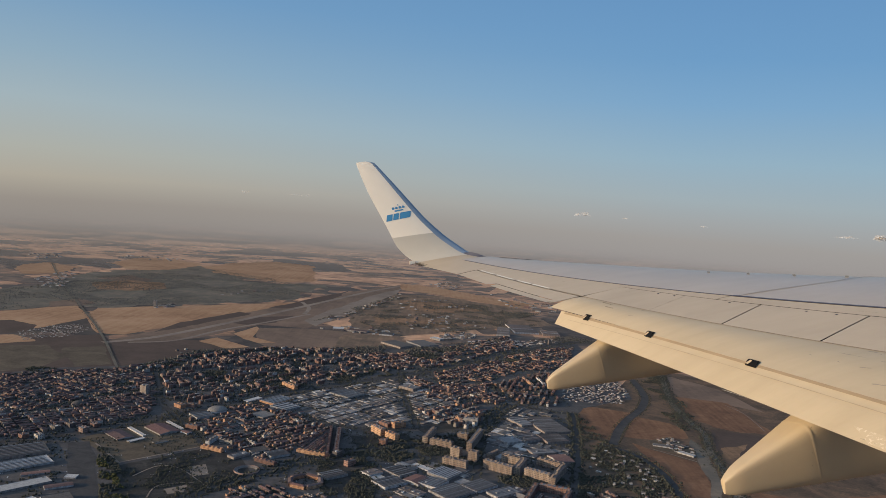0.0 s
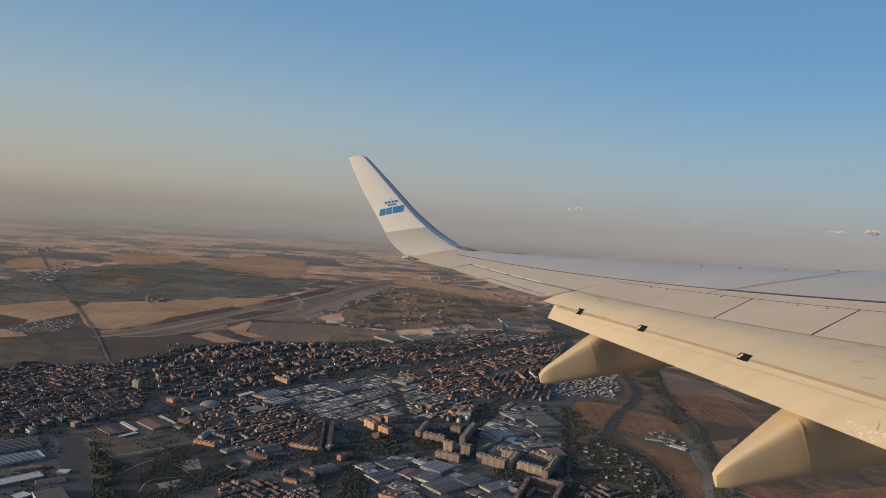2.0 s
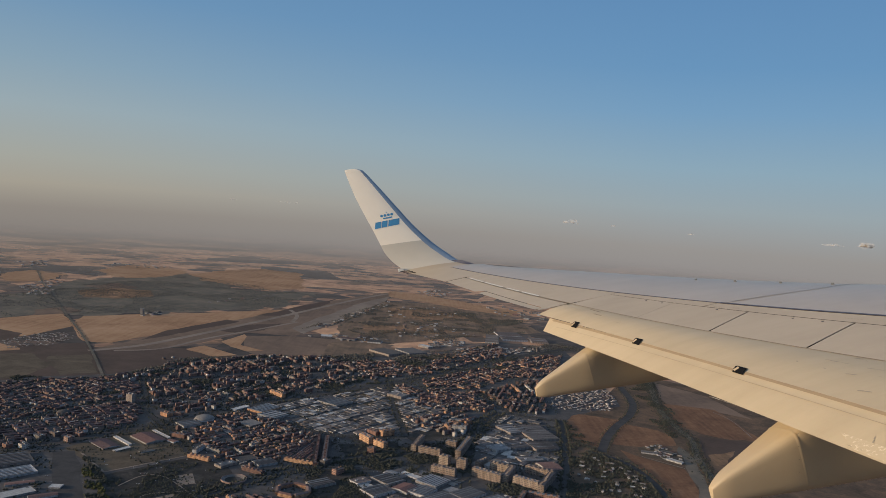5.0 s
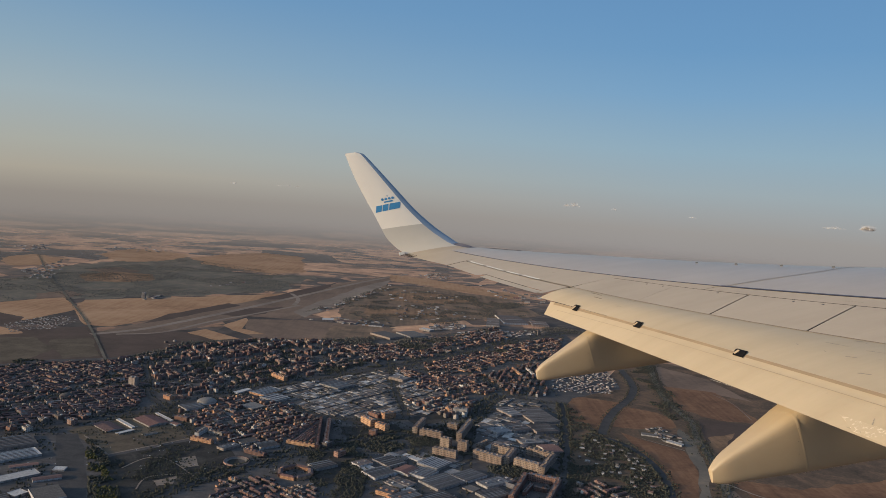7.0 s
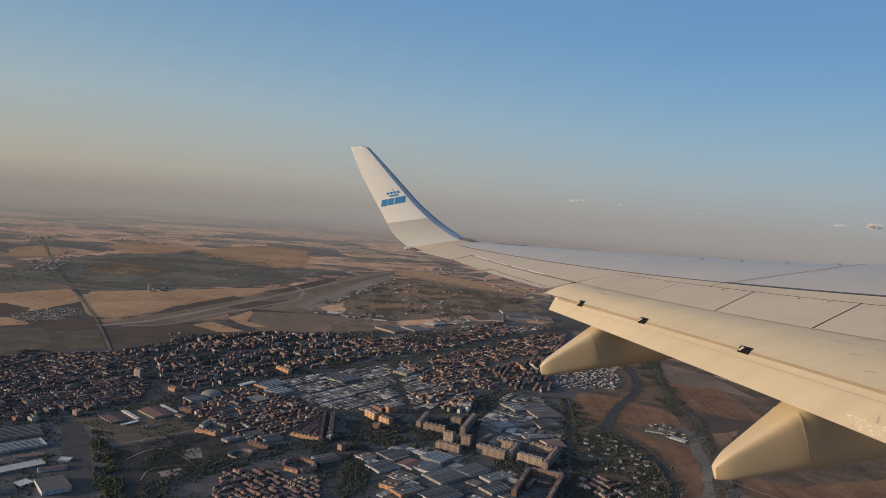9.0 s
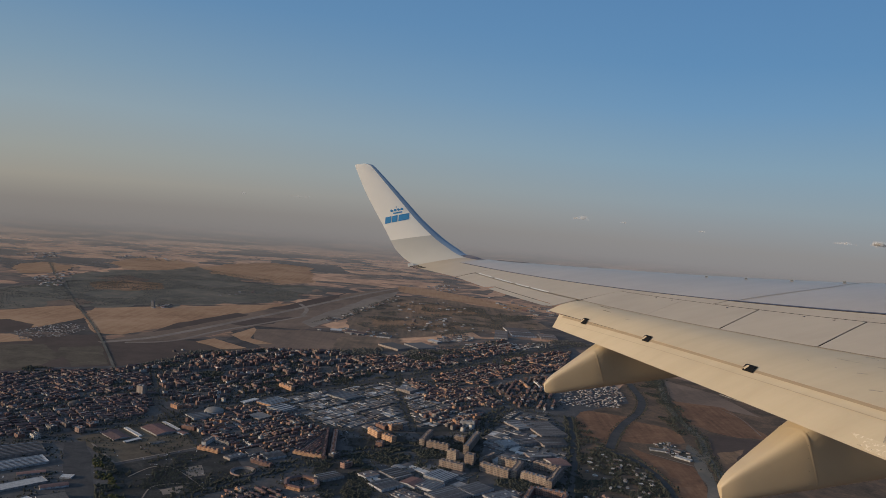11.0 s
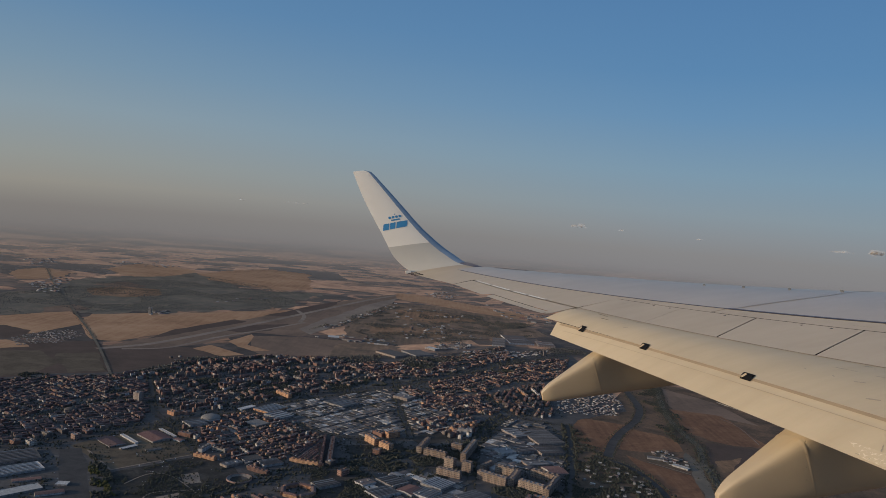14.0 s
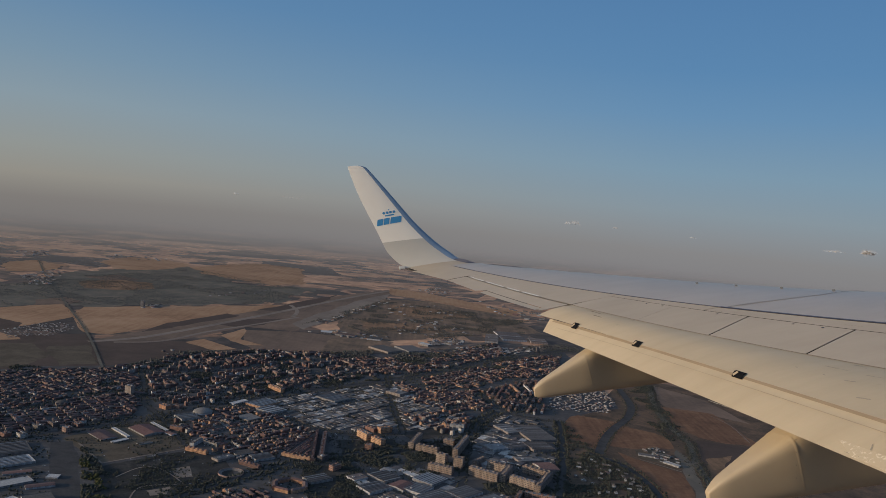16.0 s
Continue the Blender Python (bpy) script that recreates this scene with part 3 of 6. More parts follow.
parcel("yard", [(89.5, 329.9), (99.7, 336.9), (106.8, 322.4), (104.6, 308.9), (88.2, 318.8)], M_BARE, "bare yard with low sheds", "lot", 0.6)
# the town's ground
parcel("town_ground", [(-222.6, 361.0), (-202.4, 383.9), (-169.1, 399.2), (-143.5, 439.8), (-111.4, 471.0), (-60.1, 481.1), (-10.1, 501.8), (49.5, 579.8), (98.3, 560.0), (102.8, 463.1), (100.1, 402.0), (69.1, 376.8), (56.8, 341.5), (48.3, 275.9), (34.7, 197.9), (-118.8, 179.6)], M_TOWN, "streets and yards of the town", "ground")
parcel("bare_lot", [(-138.7, 282.4), (-127.0, 303.6), (-106.3, 321.1), (-91.2, 285.1), (-114.7, 261.0)], M_BARE, "bare trodden lot with low sheds", "lot")
parcel("park", [(-114.1, 257.7), (-90.4, 281.3), (-76.9, 276.3), (-63.9, 252.5), (-83.9, 232.9), (-81.6, 199.3), (-91.6, 198.0)], M_PARK, "dry park with paths and bushes", "park", 1.5)
parcel("plaza", [(-91.2, 261.8), (-85.7, 265.1), (-81.6, 255.8), (-86.4, 252.8)], M_APRON, "worn paved square in the park", "square", 0.6)
parcel("plaza", [(-92.3, 240.8), (-85.2, 246.9), (-84.9, 239.1), (-89.4, 236.6)], M_APRON, "bare gravel square in the park", "square", 0.6)
parcel("bare_lot", [(-42.3, 391.5), (-26.7, 400.6), (-16.5, 384.1), (-33.7, 368.7)], M_BARE, "bare brown lot among sheds", "lot")
parcel("yard", [(-140.8, 278.0), (-133.7, 280.7), (-123.3, 262.8), (-108.4, 229.9), (-89.2, 186.0), (-97.9, 184.9), (-114.1, 224.7), (-132.3, 261.2)], M_ASPHALT, "broad dark asphalt yard", "lot", 1)
parcel("yard", [(-103.4, 335.9), (-87.0, 351.5), (-81.5, 341.1), (-94.6, 322.0)], M_ASPHALT, "grey asphalt yard beside halls", "lot", 0.8)
parcel("yard", [(-12.5, 324.9), (-0.2, 339.6), (7.2, 329.2), (-7.5, 314.8)], M_PARK, "dark grass between apartment slabs", "lot", 0.8)
parcel("yard", [(-39.9, 308.2), (-17.0, 316.0), (-9.5, 299.7), (-33.3, 288.3)], M_PARK, "dark park strip along the avenue", "lot", 1)
parcel("park", [(-47.5, 275.6), (-28.4, 282.8), (-23.0, 253.1), (-24.9, 242.1), (-32.6, 245.6), (-42.9, 249.8)], M_PARK, "dark park with lawns and trees", "park", 1)

RAIL = ribbon("railway", [(-167.8, 268.8), (-144.8, 287.3), (-108.3, 327.6), (-66.5, 378.1), (-5.9, 439.0), (51.5, 514.7), (104.6, 571.4)], 5, M_ASPHALT, "dark railway corridor through the town", "railway")
AVENUE = ribbon("avenue", [(-88.2, 212.5), (-84.1, 233.7), (-71.2, 251.2), (-59.4, 267.5), (-39.6, 286.5), (-16.5, 302.6), (4.4, 314.2), (16.7, 328.7), (24.9, 358.3), (33.4, 373.5)], 4.0, M_ASPHALT, "dark tree-lined avenue", "road")
BYPASS = ribbon("road", [(61.9, 364.9), (56.7, 324.8), (48.1, 275.9), (38.3, 238.9), (28.0, 200.2)], 2.6, M_ASPHALT, "dark road along the town's edge", "road")
LANE = ribbon("road", [(112.3, 450.8), (109.3, 411.5), (100.3, 384.1), (87.6, 361.0), (77.8, 339.1), (71.7, 320.1)], 4.0, M_ASPHALT, "dark road between two fields", "road")
CURVE = ribbon("road", [(65.4, 320.4), (77.3, 309.4), (83.3, 289.2), (83.2, 266.1), (77.3, 240.2), (66.6, 208.2)], 2.6, M_ASPHALT, "dark road curving round wooded gardens", "road")
COUNTRY = ribbon("road", [(-166.4, 385.5), (-202.7, 453.8), (-233.1, 507.0), (-257.1, 546.5), (-304.0, 623.9), (-361.4, 719.2), (-429.8, 840.8)], 1.5, M_WOODLAND, "tree-lined country road", "road")
RIVER = ribbon("river_bed", [(138.2, 481.3), (122.2, 407.5), (119.1, 369.0), (119.6, 346.1), (113.7, 323.8), (110.6, 301.8), (106.5, 274.3), (94.4, 238.3)], 3, M_SCRUB, "overgrown river bed", "river")
ribbon("track", [(-114.7, 261.0), (-103.3, 272.5), (-91.4, 284.4)], 0.7, M_APRON, "pale path round the park", "path")
ribbon("track", [(-130.4, 278.7), (-114.7, 261.0)], 0.8, M_APRON, "pale wall path beside the lot", "path")
ribbon("track", [(-105.3, 249.6), (-100.8, 260.1), (-92.7, 259.3), (-78.4, 244.0)], 0.5, M_APRON, "pale park path", "path")
ribbon("track", [(-94.4, 233.0), (-94.3, 243.4), (-83.4, 248.2)], 0.5, M_APRON, "pale park path", "path")
ribbon("track", [(88.0, 317.3), (102.4, 305.0)], 0.6, M_APRON, "pale wall of a yard", "path")
ribbon("track", [(106.4, 268.8), (119.0, 255.5), (142.2, 254.2)], 0.8, M_APRON, "pale farm track", "path")
ribbon("track", [(150.6, 402.8), (154.5, 386.2), (152.4, 357.4)], 0.5, M_APRON, "pale farm track", "path")
STREETS = [
    ribbon("street", [(-127.8, 335.7), (-110.9, 313.4), (-91.2, 282.5)], 2.4, M_ASPHALT, "dark street beside the lots", "road"),
    ribbon("street", [(-47.5, 323.2), (-45.6, 300.4), (-43.3, 277.6)], 1.8, M_ASPHALT, "dark street between brick blocks", "road"),
    ribbon("street", [(-151.8, 396.2), (-138.0, 363.8), (-127.8, 335.7)], 2.2, M_ASPHALT, "dark street through the old town", "road"),
    ribbon("street", [(-176.8, 306.8), (-167.7, 315.5), (-156.7, 338.2), (-136.8, 357.5)], 1.6, M_ASPHALT, "narrow dark street through the old town", "road"),
    ribbon("street", [(-62.7, 332.7), (-51.3, 322.4), (-31.5, 318.5), (-12.5, 324.9)], 1.8, M_ASPHALT, "dark street along the sheds", "road"),
    ribbon("street", [(-33.9, 256.5), (-21.7, 249.3), (-8.2, 236.4), (4.0, 221.6)], 2.2, M_ASPHALT, "dark street past the halls", "road"),
    ribbon("street", [(16.5, 326.2), (12.9, 294.4), (9.4, 258.4), (7.2, 226.0)], 2.2, M_ASPHALT, "dark street beside the apartment slabs", "road"),
    ribbon("street", [(-25.4, 433.3), (-19.5, 372.3), (-12.5, 324.9)], 1.8, M_ASPHALT, "dark street between sheds", "road"),
    ribbon("street", [(25.1, 409.4), (37.0, 375.4), (52.7, 366.8), (61.9, 364.9)], 2.0, M_ASPHALT, "dark street between terraces", "road"),
    ribbon("street", [(-45.4, 282.2), (-28.2, 280.3), (-7.1, 289.3), (11.5, 283.8)], 1.8, M_ASPHALT, "dark street behind the halls", "road")]



# ---------------- buildings ----------------
def inside(p, poly):
    hit = False
    n = len(poly)
    for i in range(n):
        (x1, y1), (x2, y2) = poly[i], poly[(i + 1) % n]
        if (y1 > p[1]) != (y2 > p[1]) and p[0] < (x2 - x1) * (p[1] - y1) / (y2 - y1) + x1:
            hit = not hit
    return hit


STOREY = 0.4      # the land is laid out at about an eighth of full size


class Heap:
    """Many small buildings gathered into one mesh: walls, roofs and their storeys' layout."""
    def __init__(self):
        self.v, self.f, self.uv, self.mi = [], [], [], []
        self.grain = 1.0

    def quad(self, pts, mi, uv=None):
        k = len(self.v)
        self.v += pts
        self.f.append(tuple(range(k, k + len(pts))))
        self.uv.append(uv or [(0, 0)] * len(pts))
        self.mi.append(mi)

    def solid(self, m, w, d, h, roof, pitch=0.35, wall=0, top=1, base=0.0):
        """Walls of w x d x h with a flat roof behind a parapet, a gable or a hip."""
        x, y = w / 2, d / 2
        k = len(self.v)
        ring = [(-x, -y), (x, -y), (x, y), (-x, y)]
        self.v += [m @ Vector((*p, base)) for p in ring] + [m @ Vector((*p, base + h)) for p in ring]
        rows = max(1, round(h / (STOREY * self.grain)))
        for i in range(4):
            j = (i + 1) % 4
            n = max(1, round((w if i % 2 == 0 else d) / (0.36 * self.grain)))
            self.f.append((k + i, k + j, k + 4 + j, k + 4 + i))
            self.uv.append([(0, 0), (n, 0), (n, rows), (0, rows)])
            self.mi.append(wall)
        def add(pts):
            s = len(self.v)
            self.v += [m @ Vector(p) for p in pts]
            return list(range(s, s + len(pts)))
        hh = base + h
        if roof == "flat":
            t, e = 0.06, 0.07
            o = add([(-x, -y, hh), (x, -y, hh), (x, y, hh), (-x, y, hh),
                     (-x, -y, hh + t), (x, -y, hh + t), (x, y, hh + t), (-x, y, hh + t),
                     (-x + e, -y + e, hh + t), (x - e, -y + e, hh + t), (x - e, y - e, hh + t), (-x + e, y - e, hh + t),
                     (-x + e, -y + e, hh + 0.01), (x - e, -y + e, hh + 0.01), (x - e, y - e, hh + 0.01), (-x + e, y - e, hh + 0.01)])
            for i in range(4):
                j = (i + 1) % 4
                for a, b in ((0, 4), (4, 8), (8, 12)):
                    self.f.append((o[a + i], o[a + j], o[b + j], o[b + i]))
                    self.uv.append([(0, 0)] * 4)
                    self.mi.append(wall if a == 0 else top)
            self.f.append((o[12], o[13], o[14], o[15]))
            self.uv.append([(0, 0)] * 4)
            self.mi.append(top)
        else:
            r = pitch * y
            c = 0 if roof == "gable" else min(x * 0.7, y)
            ov = 0.05
            o = add([(-x - ov, -y - ov, hh), (x + ov, -y - ov, hh), (x + ov, y + ov, hh), (-x - ov, y + ov, hh),
                     (-x - ov + c, 0, hh + r), (x + ov - c, 0, hh + r)])
            for q in ((0, 1, 5, 4), (2, 3, 4, 5), (1, 2, 5), (3, 0, 4), (3, 2, 1, 0)):
                self.f.append(tuple(o[i] for i in q))
                self.uv.append([(0, 0)] * len(q))
                self.mi.append(wall if roof == "gable" and len(q) == 3 else top)

    def mesh(self, name, mats):
        me = mesh_of(name, self.v, self.f, mats, self.uv)
        me.polygons.foreach_set("material_index", self.mi)
        return me


def place(x, y, ang):
    return Matrix.Translation((x, y, 0)) @ Matrix.Rotation(ang, 4, 'Z')


rng = random.Random(7)


SIZE = 0.62


def plots(poly, hub, hubs, cell, size, tall, roofs, fill, jitter, turn, streets):
    """The building plots of one neighbourhood, on its own street grid."""
    ang = hub[2]
    ca, sa = math.cos(ang), math.sin(ang)
    loc = [(x * ca + y * sa, -x * sa + y * ca) for x, y in poly]
    x0, x1 = min(p[0] for p in loc), max(p[0] for p in loc)
    y0, y1 = min(p[1] for p in loc), max(p[1] for p in loc)
    made = []
    i, x = 0, x0
    while x < x1:
        j, y = 0, y0
        while y < y1:
            px, py = x + rng.uniform(-jitter, jitter) * cell[0], y + rng.uniform(-jitter, jitter) * cell[1]
            wx, wy = px * ca - py * sa, px * sa + py * ca
            mine = (wx - hub[0]) ** 2 + (wy - hub[1]) ** 2
            if rng.random() < fill and all((wx - q[0]) ** 2 + (wy - q[1]) ** 2 >= mine for q in hubs) and inside((wx, wy), poly) and not taken(wx, wy):
                w, d = rng.uniform(*size[0]), rng.uniform(*size[1])
                h = rng.uniform(*tall) * hub[3]
                roof = rng.choice(roofs)
                a = ang + rng.uniform(-turn, turn)
                if roof != "flat" and d > w:
                    w, d, a = d, w, a + math.pi / 2
                made.append((wx, wy, a, w, d, h, roof))
            j += 1
            y += cell[1] + (streets[1] if streets[1] and j % 4 == 0 else 0)
        i += 1
        x += cell[0] + (streets[0] if streets[0] and i % 4 == 0 else 0)
    return made


def district(poly, ang, cell, size, tall, roofs, mats, heap, fill=0.9, jitter=0.15, turn=0.0, streets=(0, 0), hut=0.3, keep=None, patch=900):
    """Rows of buildings over a quarter, with streets left open every few plots."""
    cell = (cell[0] * SIZE * 0.8, cell[1] * SIZE * 0.82)
    size = ((size[0][0] * SIZE * 0.8, size[0][1] * SIZE * 1.0), (size[1][0] * SIZE * 0.9, size[1][1] * SIZE * 0.95))
    tall = (tall[0] * SIZE * 0.9, tall[1] * SIZE * 0.9)
    xs, ys = [p[0] for p in poly], [p[1] for p in poly]
    area = (max(xs) - min(xs)) * (max(ys) - min(ys))
    hubs = []
    while len(hubs) < max(1, min(30, int(area / patch))):
        q = (rng.uniform(min(xs), max(xs)), rng.uniform(min(ys), max(ys)))
        if inside(q, poly):
            hubs.append((*q, ang + rng.uniform(-0.12, 0.12) + rng.choice((0, 0, math.pi / 2)), rng.uniform(0.8, 1.15)))
    made = []
    for hub in hubs:
        made += plots(poly, hub, hubs, cell, size, tall, roofs, fill, jitter, turn, streets)
    for wx, wy, a, w, d, h, roof in made:
        if keep is not None and keep(wx, wy):
            single(wx, wy, a, w, d, h, roof, mats)
            continue
        m = place(wx, wy, a)
        wi = rng.choice(mats[0])
        ti = rng.choice(mats[1] if roof == "flat" else mats[2])
        heap.solid(m, w, d, h, roof, rng.uniform(0.3, 0.5) * (0.35 if mats is IN else 1), wi, ti)
        if roof == "flat" and rng.random() < hut:
            m2 = place(wx, wy, a) @ Matrix.Translation((rng.uniform(-0.25, 0.25) * w, rng.uniform(-0.2, 0.2) * d, 0))
            heap.solid(m2, min(0.7, w * 0.3), min(0.6, d * 0.4), 0.28, "flat", 0.3, wi, ti, base=h + 0.011)


YARD_TREES = []
GRAIN = 0.72


def blocks(poly, ang, size, depth, tall, mats, heap, street=1.5, gaps=0.15, keep=None):
    """City blocks on a street grid: wings of joined buildings round courtyards with trees."""
    depth, street = depth * 0.82, street * 0.85
    ca, sa = math.cos(ang), math.sin(ang)
    loc = [(x * ca + y * sa, -x * sa + y * ca) for x, y in poly]
    x0, x1 = min(p[0] for p in loc), max(p[0] for p in loc)
    y0, y1 = min(p[1] for p in loc), max(p[1] for p in loc)
    x = x0
    while x < x1:
        bw = rng.uniform(*size[0]) * GRAIN
        y = y0 + rng.uniform(0, 2)
        while y < y1:
            bd = rng.uniform(*size[1]) * GRAIN
            gable_row = rng.random() < 0.35          # parallel rows in place of a closed court
            base_h = rng.uniform(*tall) * 0.8
            wings = []
            if gable_row:
                n = max(2, int(bd / (depth * 2.2)))
                wings = [(0, (k + 0.5) / n * bd - bd / 2, bw, 0) for k in range(n)]
            else:
                wings = [(0, depth / 2 - bd / 2, bw, 0), (0, bd / 2 - depth / 2, bw, 0),
                         (depth / 2 - bw / 2, 0, bd - 2.1 * depth, 1), (bw / 2 - depth / 2, 0, bd - 2.1 * depth, 1)]
            for ox, oy, long, turned_ in wings:
                if rng.random() < gaps:
                    continue
                cuts = max(1, round(long / rng.uniform(1.5, 3.2)))
                for k in range(cuts):
                    off = (k + 0.5) / cuts * long - long / 2
                    lx, ly = x + bw / 2 + ox + (0 if turned_ else off), y + bd / 2 + oy + (off if turned_ else 0)
                    wx, wy = lx * ca - ly * sa, lx * sa + ly * ca
                    if rng.random() < 0.06 or not inside((wx, wy), poly) or taken(wx, wy):
                        continue
                    h = base_h * rng.uniform(0.8, 1.2)
                    w, d = long / cuts * 0.985, depth * rng.uniform(0.85, 1.1)
                    roof = rng.choice(("gable", "gable", "flat", "hip"))
                    a = ang + (math.pi / 2 if turned_ else 0)
                    if roof != "flat" and d > w:
                        roof = "flat"
                    if keep is not None and keep(wx, wy):
                        single(wx, wy, a, w, d, h, roof, mats)
                        continue
                    wi = rng.choice(mats[0])
                    ti = rng.choice(mats[1] if roof == "flat" else mats[2])
                    heap.solid(place(wx, wy, a), w, d, h, roof, rng.uniform(0.3, 0.45), wi, ti)
                    if roof == "flat" and rng.random() < 0.6:
                        m2 = place(wx, wy, a) @ Matrix.Translation((rng.uniform(-0.3, 0.3) * w, 0, 0))
                        heap.solid(m2, 0.5, min(0.5, d * 0.4), 0.26, "flat", 0.3, wi, ti, base=h + 0.011)
            for k in range(rng.randint(1, 5)):
                lx, ly = x + bw * rng.uniform(0.25, 0.75), y + bd * rng.uniform(0.25, 0.75)
                q = (lx * ca - ly * sa, lx * sa + ly * ca)
                if inside(q, poly):
                    YARD_TREES.append(q)
            for k in range(int(bd / 1.1)):
                lx, ly = x - street * 0.35, y + bd * rng.random()
                q = (lx * ca - ly * sa, lx * sa + ly * ca)
                if inside(q, poly) and rng.random() < 0.5:
                    YARD_TREES.append(q)
            y += bd + street * rng.choice((0.8, 1, 1, 1.8))
        x += bw + street * rng.choice((0.8, 1, 1, 2.0))


ALL = [M_CREAM, M_BRICK, M_SHED, M_TILE, M_FLAT, M_METAL, M_WHITE, M_OCHRE, M_ESTATE]
CREAM, BRICK, SHED, TILE, FLAT, METAL, WHITE, OCHRE, ESTATE = range(9)
WORDS = {CREAM: "cream-rendered", BRICK: "red-brick", SHED: "pale-clad", OCHRE: "ochre-brick", ESTATE: "dusty pink-grey", TILE: "clay-tiled", FLAT: "flat gravel", METAL: "grey sheet", WHITE: "white"}
clear_spots = []


def taken(x, y):
    for line, half in LINES:
        for a, b in zip(line, line[1:]):
            d = b - a
            t = max(0, min(1, ((x - a.x) * d.x + (y - a.y) * d.y) / d.length_squared))
            if (a.x + d.x * t - x) ** 2 + (a.y + d.y * t - y) ** 2 < half * half:
                return True
    return any((x - cx) ** 2 + (y - cy) ** 2 < r * r for cx, cy, r in clear_spots)


LINES = [(RAIL, 5.5), (AVENUE, 5.0), (BYPASS, 4.0)] + [(s_, 2.3) for s_ in STREETS]


def single(x, y, ang, w, d, h, roof, mats=None, wall=None, top=None, name=None, label=None, huts=2, ridges=0):
    """One building: its walls, its roof and the small structures on it."""
    wi = wall if wall is not None else rng.choice(mats[0])
    ti = top if top is not None else rng.choice(mats[1] if roof == "flat" else mats[2])
    shed = ti in (METAL, WHITE) and h < 1.8
    name = name or ("warehouse" if shed else "apartment_block" if h > 1.3 else "house")
    e = new(name)
    e.matrix_world = place(x, y, ang)
    kind_word = "low warehouse" if shed else ("tall apartment block" if h > 2.4 else "apartment block" if h > 1.3 else "low house")
    tagged(e, label or f"{WORDS[wi]} {kind_word} with a {WORDS[ti]} roof", "warehouse" if shed else "building", "warehouses of the town" if shed else "apartment blocks of the town")
    hp = Heap()
    hp.grain = 1.7 if h > 1.8 else 1.2
    hp.solid(Matrix(), w, d, h, roof, 0.12 if name == "warehouse" else 0.4, 0, 1)
    nw = [k for k, mi in enumerate(hp.mi) if mi == 0]
    nr = [k for k, mi in enumerate(hp.mi) if mi == 1]
    for nm, idx, mt in (("wall", nw, ALL[wi]), ("roof", nr, ALL[ti])):
        used = sorted({v for k in idx for v in hp.f[k]})
        remap = {v: i for i, v in enumerate(used)}
        part(nm, mesh_of(nm, [hp.v[v] for v in used], [tuple(remap[v] for v in hp.f[k]) for k in idx], mt, [hp.uv[k] for k in idx]), e)
    if roof == "flat" and not shed:
        for k in range(huts if w > 2.5 else 1):
            hx = (k + 0.5) / huts * w - w / 2 + rng.uniform(-0.2, 0.2)
            g = Heap()
            g.solid(Matrix.Translation((hx, rng.uniform(-0.15, 0.15) * d, 0)), min(0.8, w * 0.25), min(0.7, d * 0.45), rng.uniform(0.22, 0.34), "flat", 0.3, 0, 0, base=h + 0.011)
            part("stair_head", mesh_of("stair_head", g.v, g.f, ALL[wi], g.uv), e)
    ridges *= 2
    for k in range(ridges):
        g = Heap()
        yy = (k + 0.5) / ridges * d - d / 2
        g.solid(Matrix.Translation((0, yy, 0)), w * 0.90, d / ridges * 0.34, 0.04, "gable", 0.3, 0, 0, base=h + 0.07)
        part("rooflight", mesh_of("rooflight", g.v, g.f, M_FLAT, g.uv), e)
    return e


def near(lim):
    return lambda x, y: math.hypot(x, y) < lim


def bulk(name, heap, label, category="buildings"):
    tagged(new(name, heap.mesh(name, ALL)), label, category, kind="stuff")


# ---- landmarks ----
def slab_block(p, q, depth, h, wall, label, huts=0, top=None):
    """An apartment slab whose front runs from p to q."""
    (x0, y0), (x1, y1) = p, q
    w, a = math.hypot(x1 - x0, y1 - y0), math.atan2(y1 - y0, x1 - x0)
    x, y = (x0 + x1) / 2 - math.sin(a) * depth / 2, (y0 + y1) / 2 + math.cos(a) * depth / 2
    n = max(1, int(w / 2.5))
    for k in range(n):
        f = (k + 0.5) / n - 0.5
        clear_spots.append((x + f * w * math.cos(a), y + f * w * math.sin(a), depth * 0.5 + 1.2))
    single(x, y, a, w, depth, h, "flat", wall=wall, top=FLAT if top is None else top, name="apartment_block", huts=huts or max(2, int(w / 1.6)), label=label)


TOWER_WORDS = "orange-brick tower block catching the low sun"
LONG_WORDS = "long pale apartment slab with roof huts beside trees"
SQUARE_WORDS = "square pale tower block of the apartment estate"
slab_block((-141.3, 348.0), (-137.9, 346.3), 2.6, 4.4, SHED, "tall pale tower block above the old town")
slab_block((-31.8, 316.0), (-27.3, 310.0), 2.6, 3.0, OCHRE, TOWER_WORDS)
slab_block((-25.4, 309.6), (-21.0, 305.3), 2.6, 2.6, OCHRE, TOWER_WORDS)
slab_block((-22.1, 321.3), (-17.4, 324.7), 3.0, 2.6, OCHRE, TOWER_WORDS)
slab_block((-29.3, 326.3), (-25.1, 322.3), 2.4, 1.8, BRICK, TOWER_WORDS)
slab_block((-27.1, 299.1), (-24.4, 298.2), 2.6, 2.4, BRICK, TOWER_WORDS)
slab_block((7.7, 336.1), (14.0, 334.8), 2.4, 2.8, SHED, "white apartment slab above the avenue")
slab_block((-6.9, 303.1), (1.8, 299.1), 2.2, 3.0, ESTATE, LONG_WORDS)
slab_block((-7.8, 304.3), (-4.2, 318.7), 2.2, 3.0, ESTATE, LONG_WORDS)
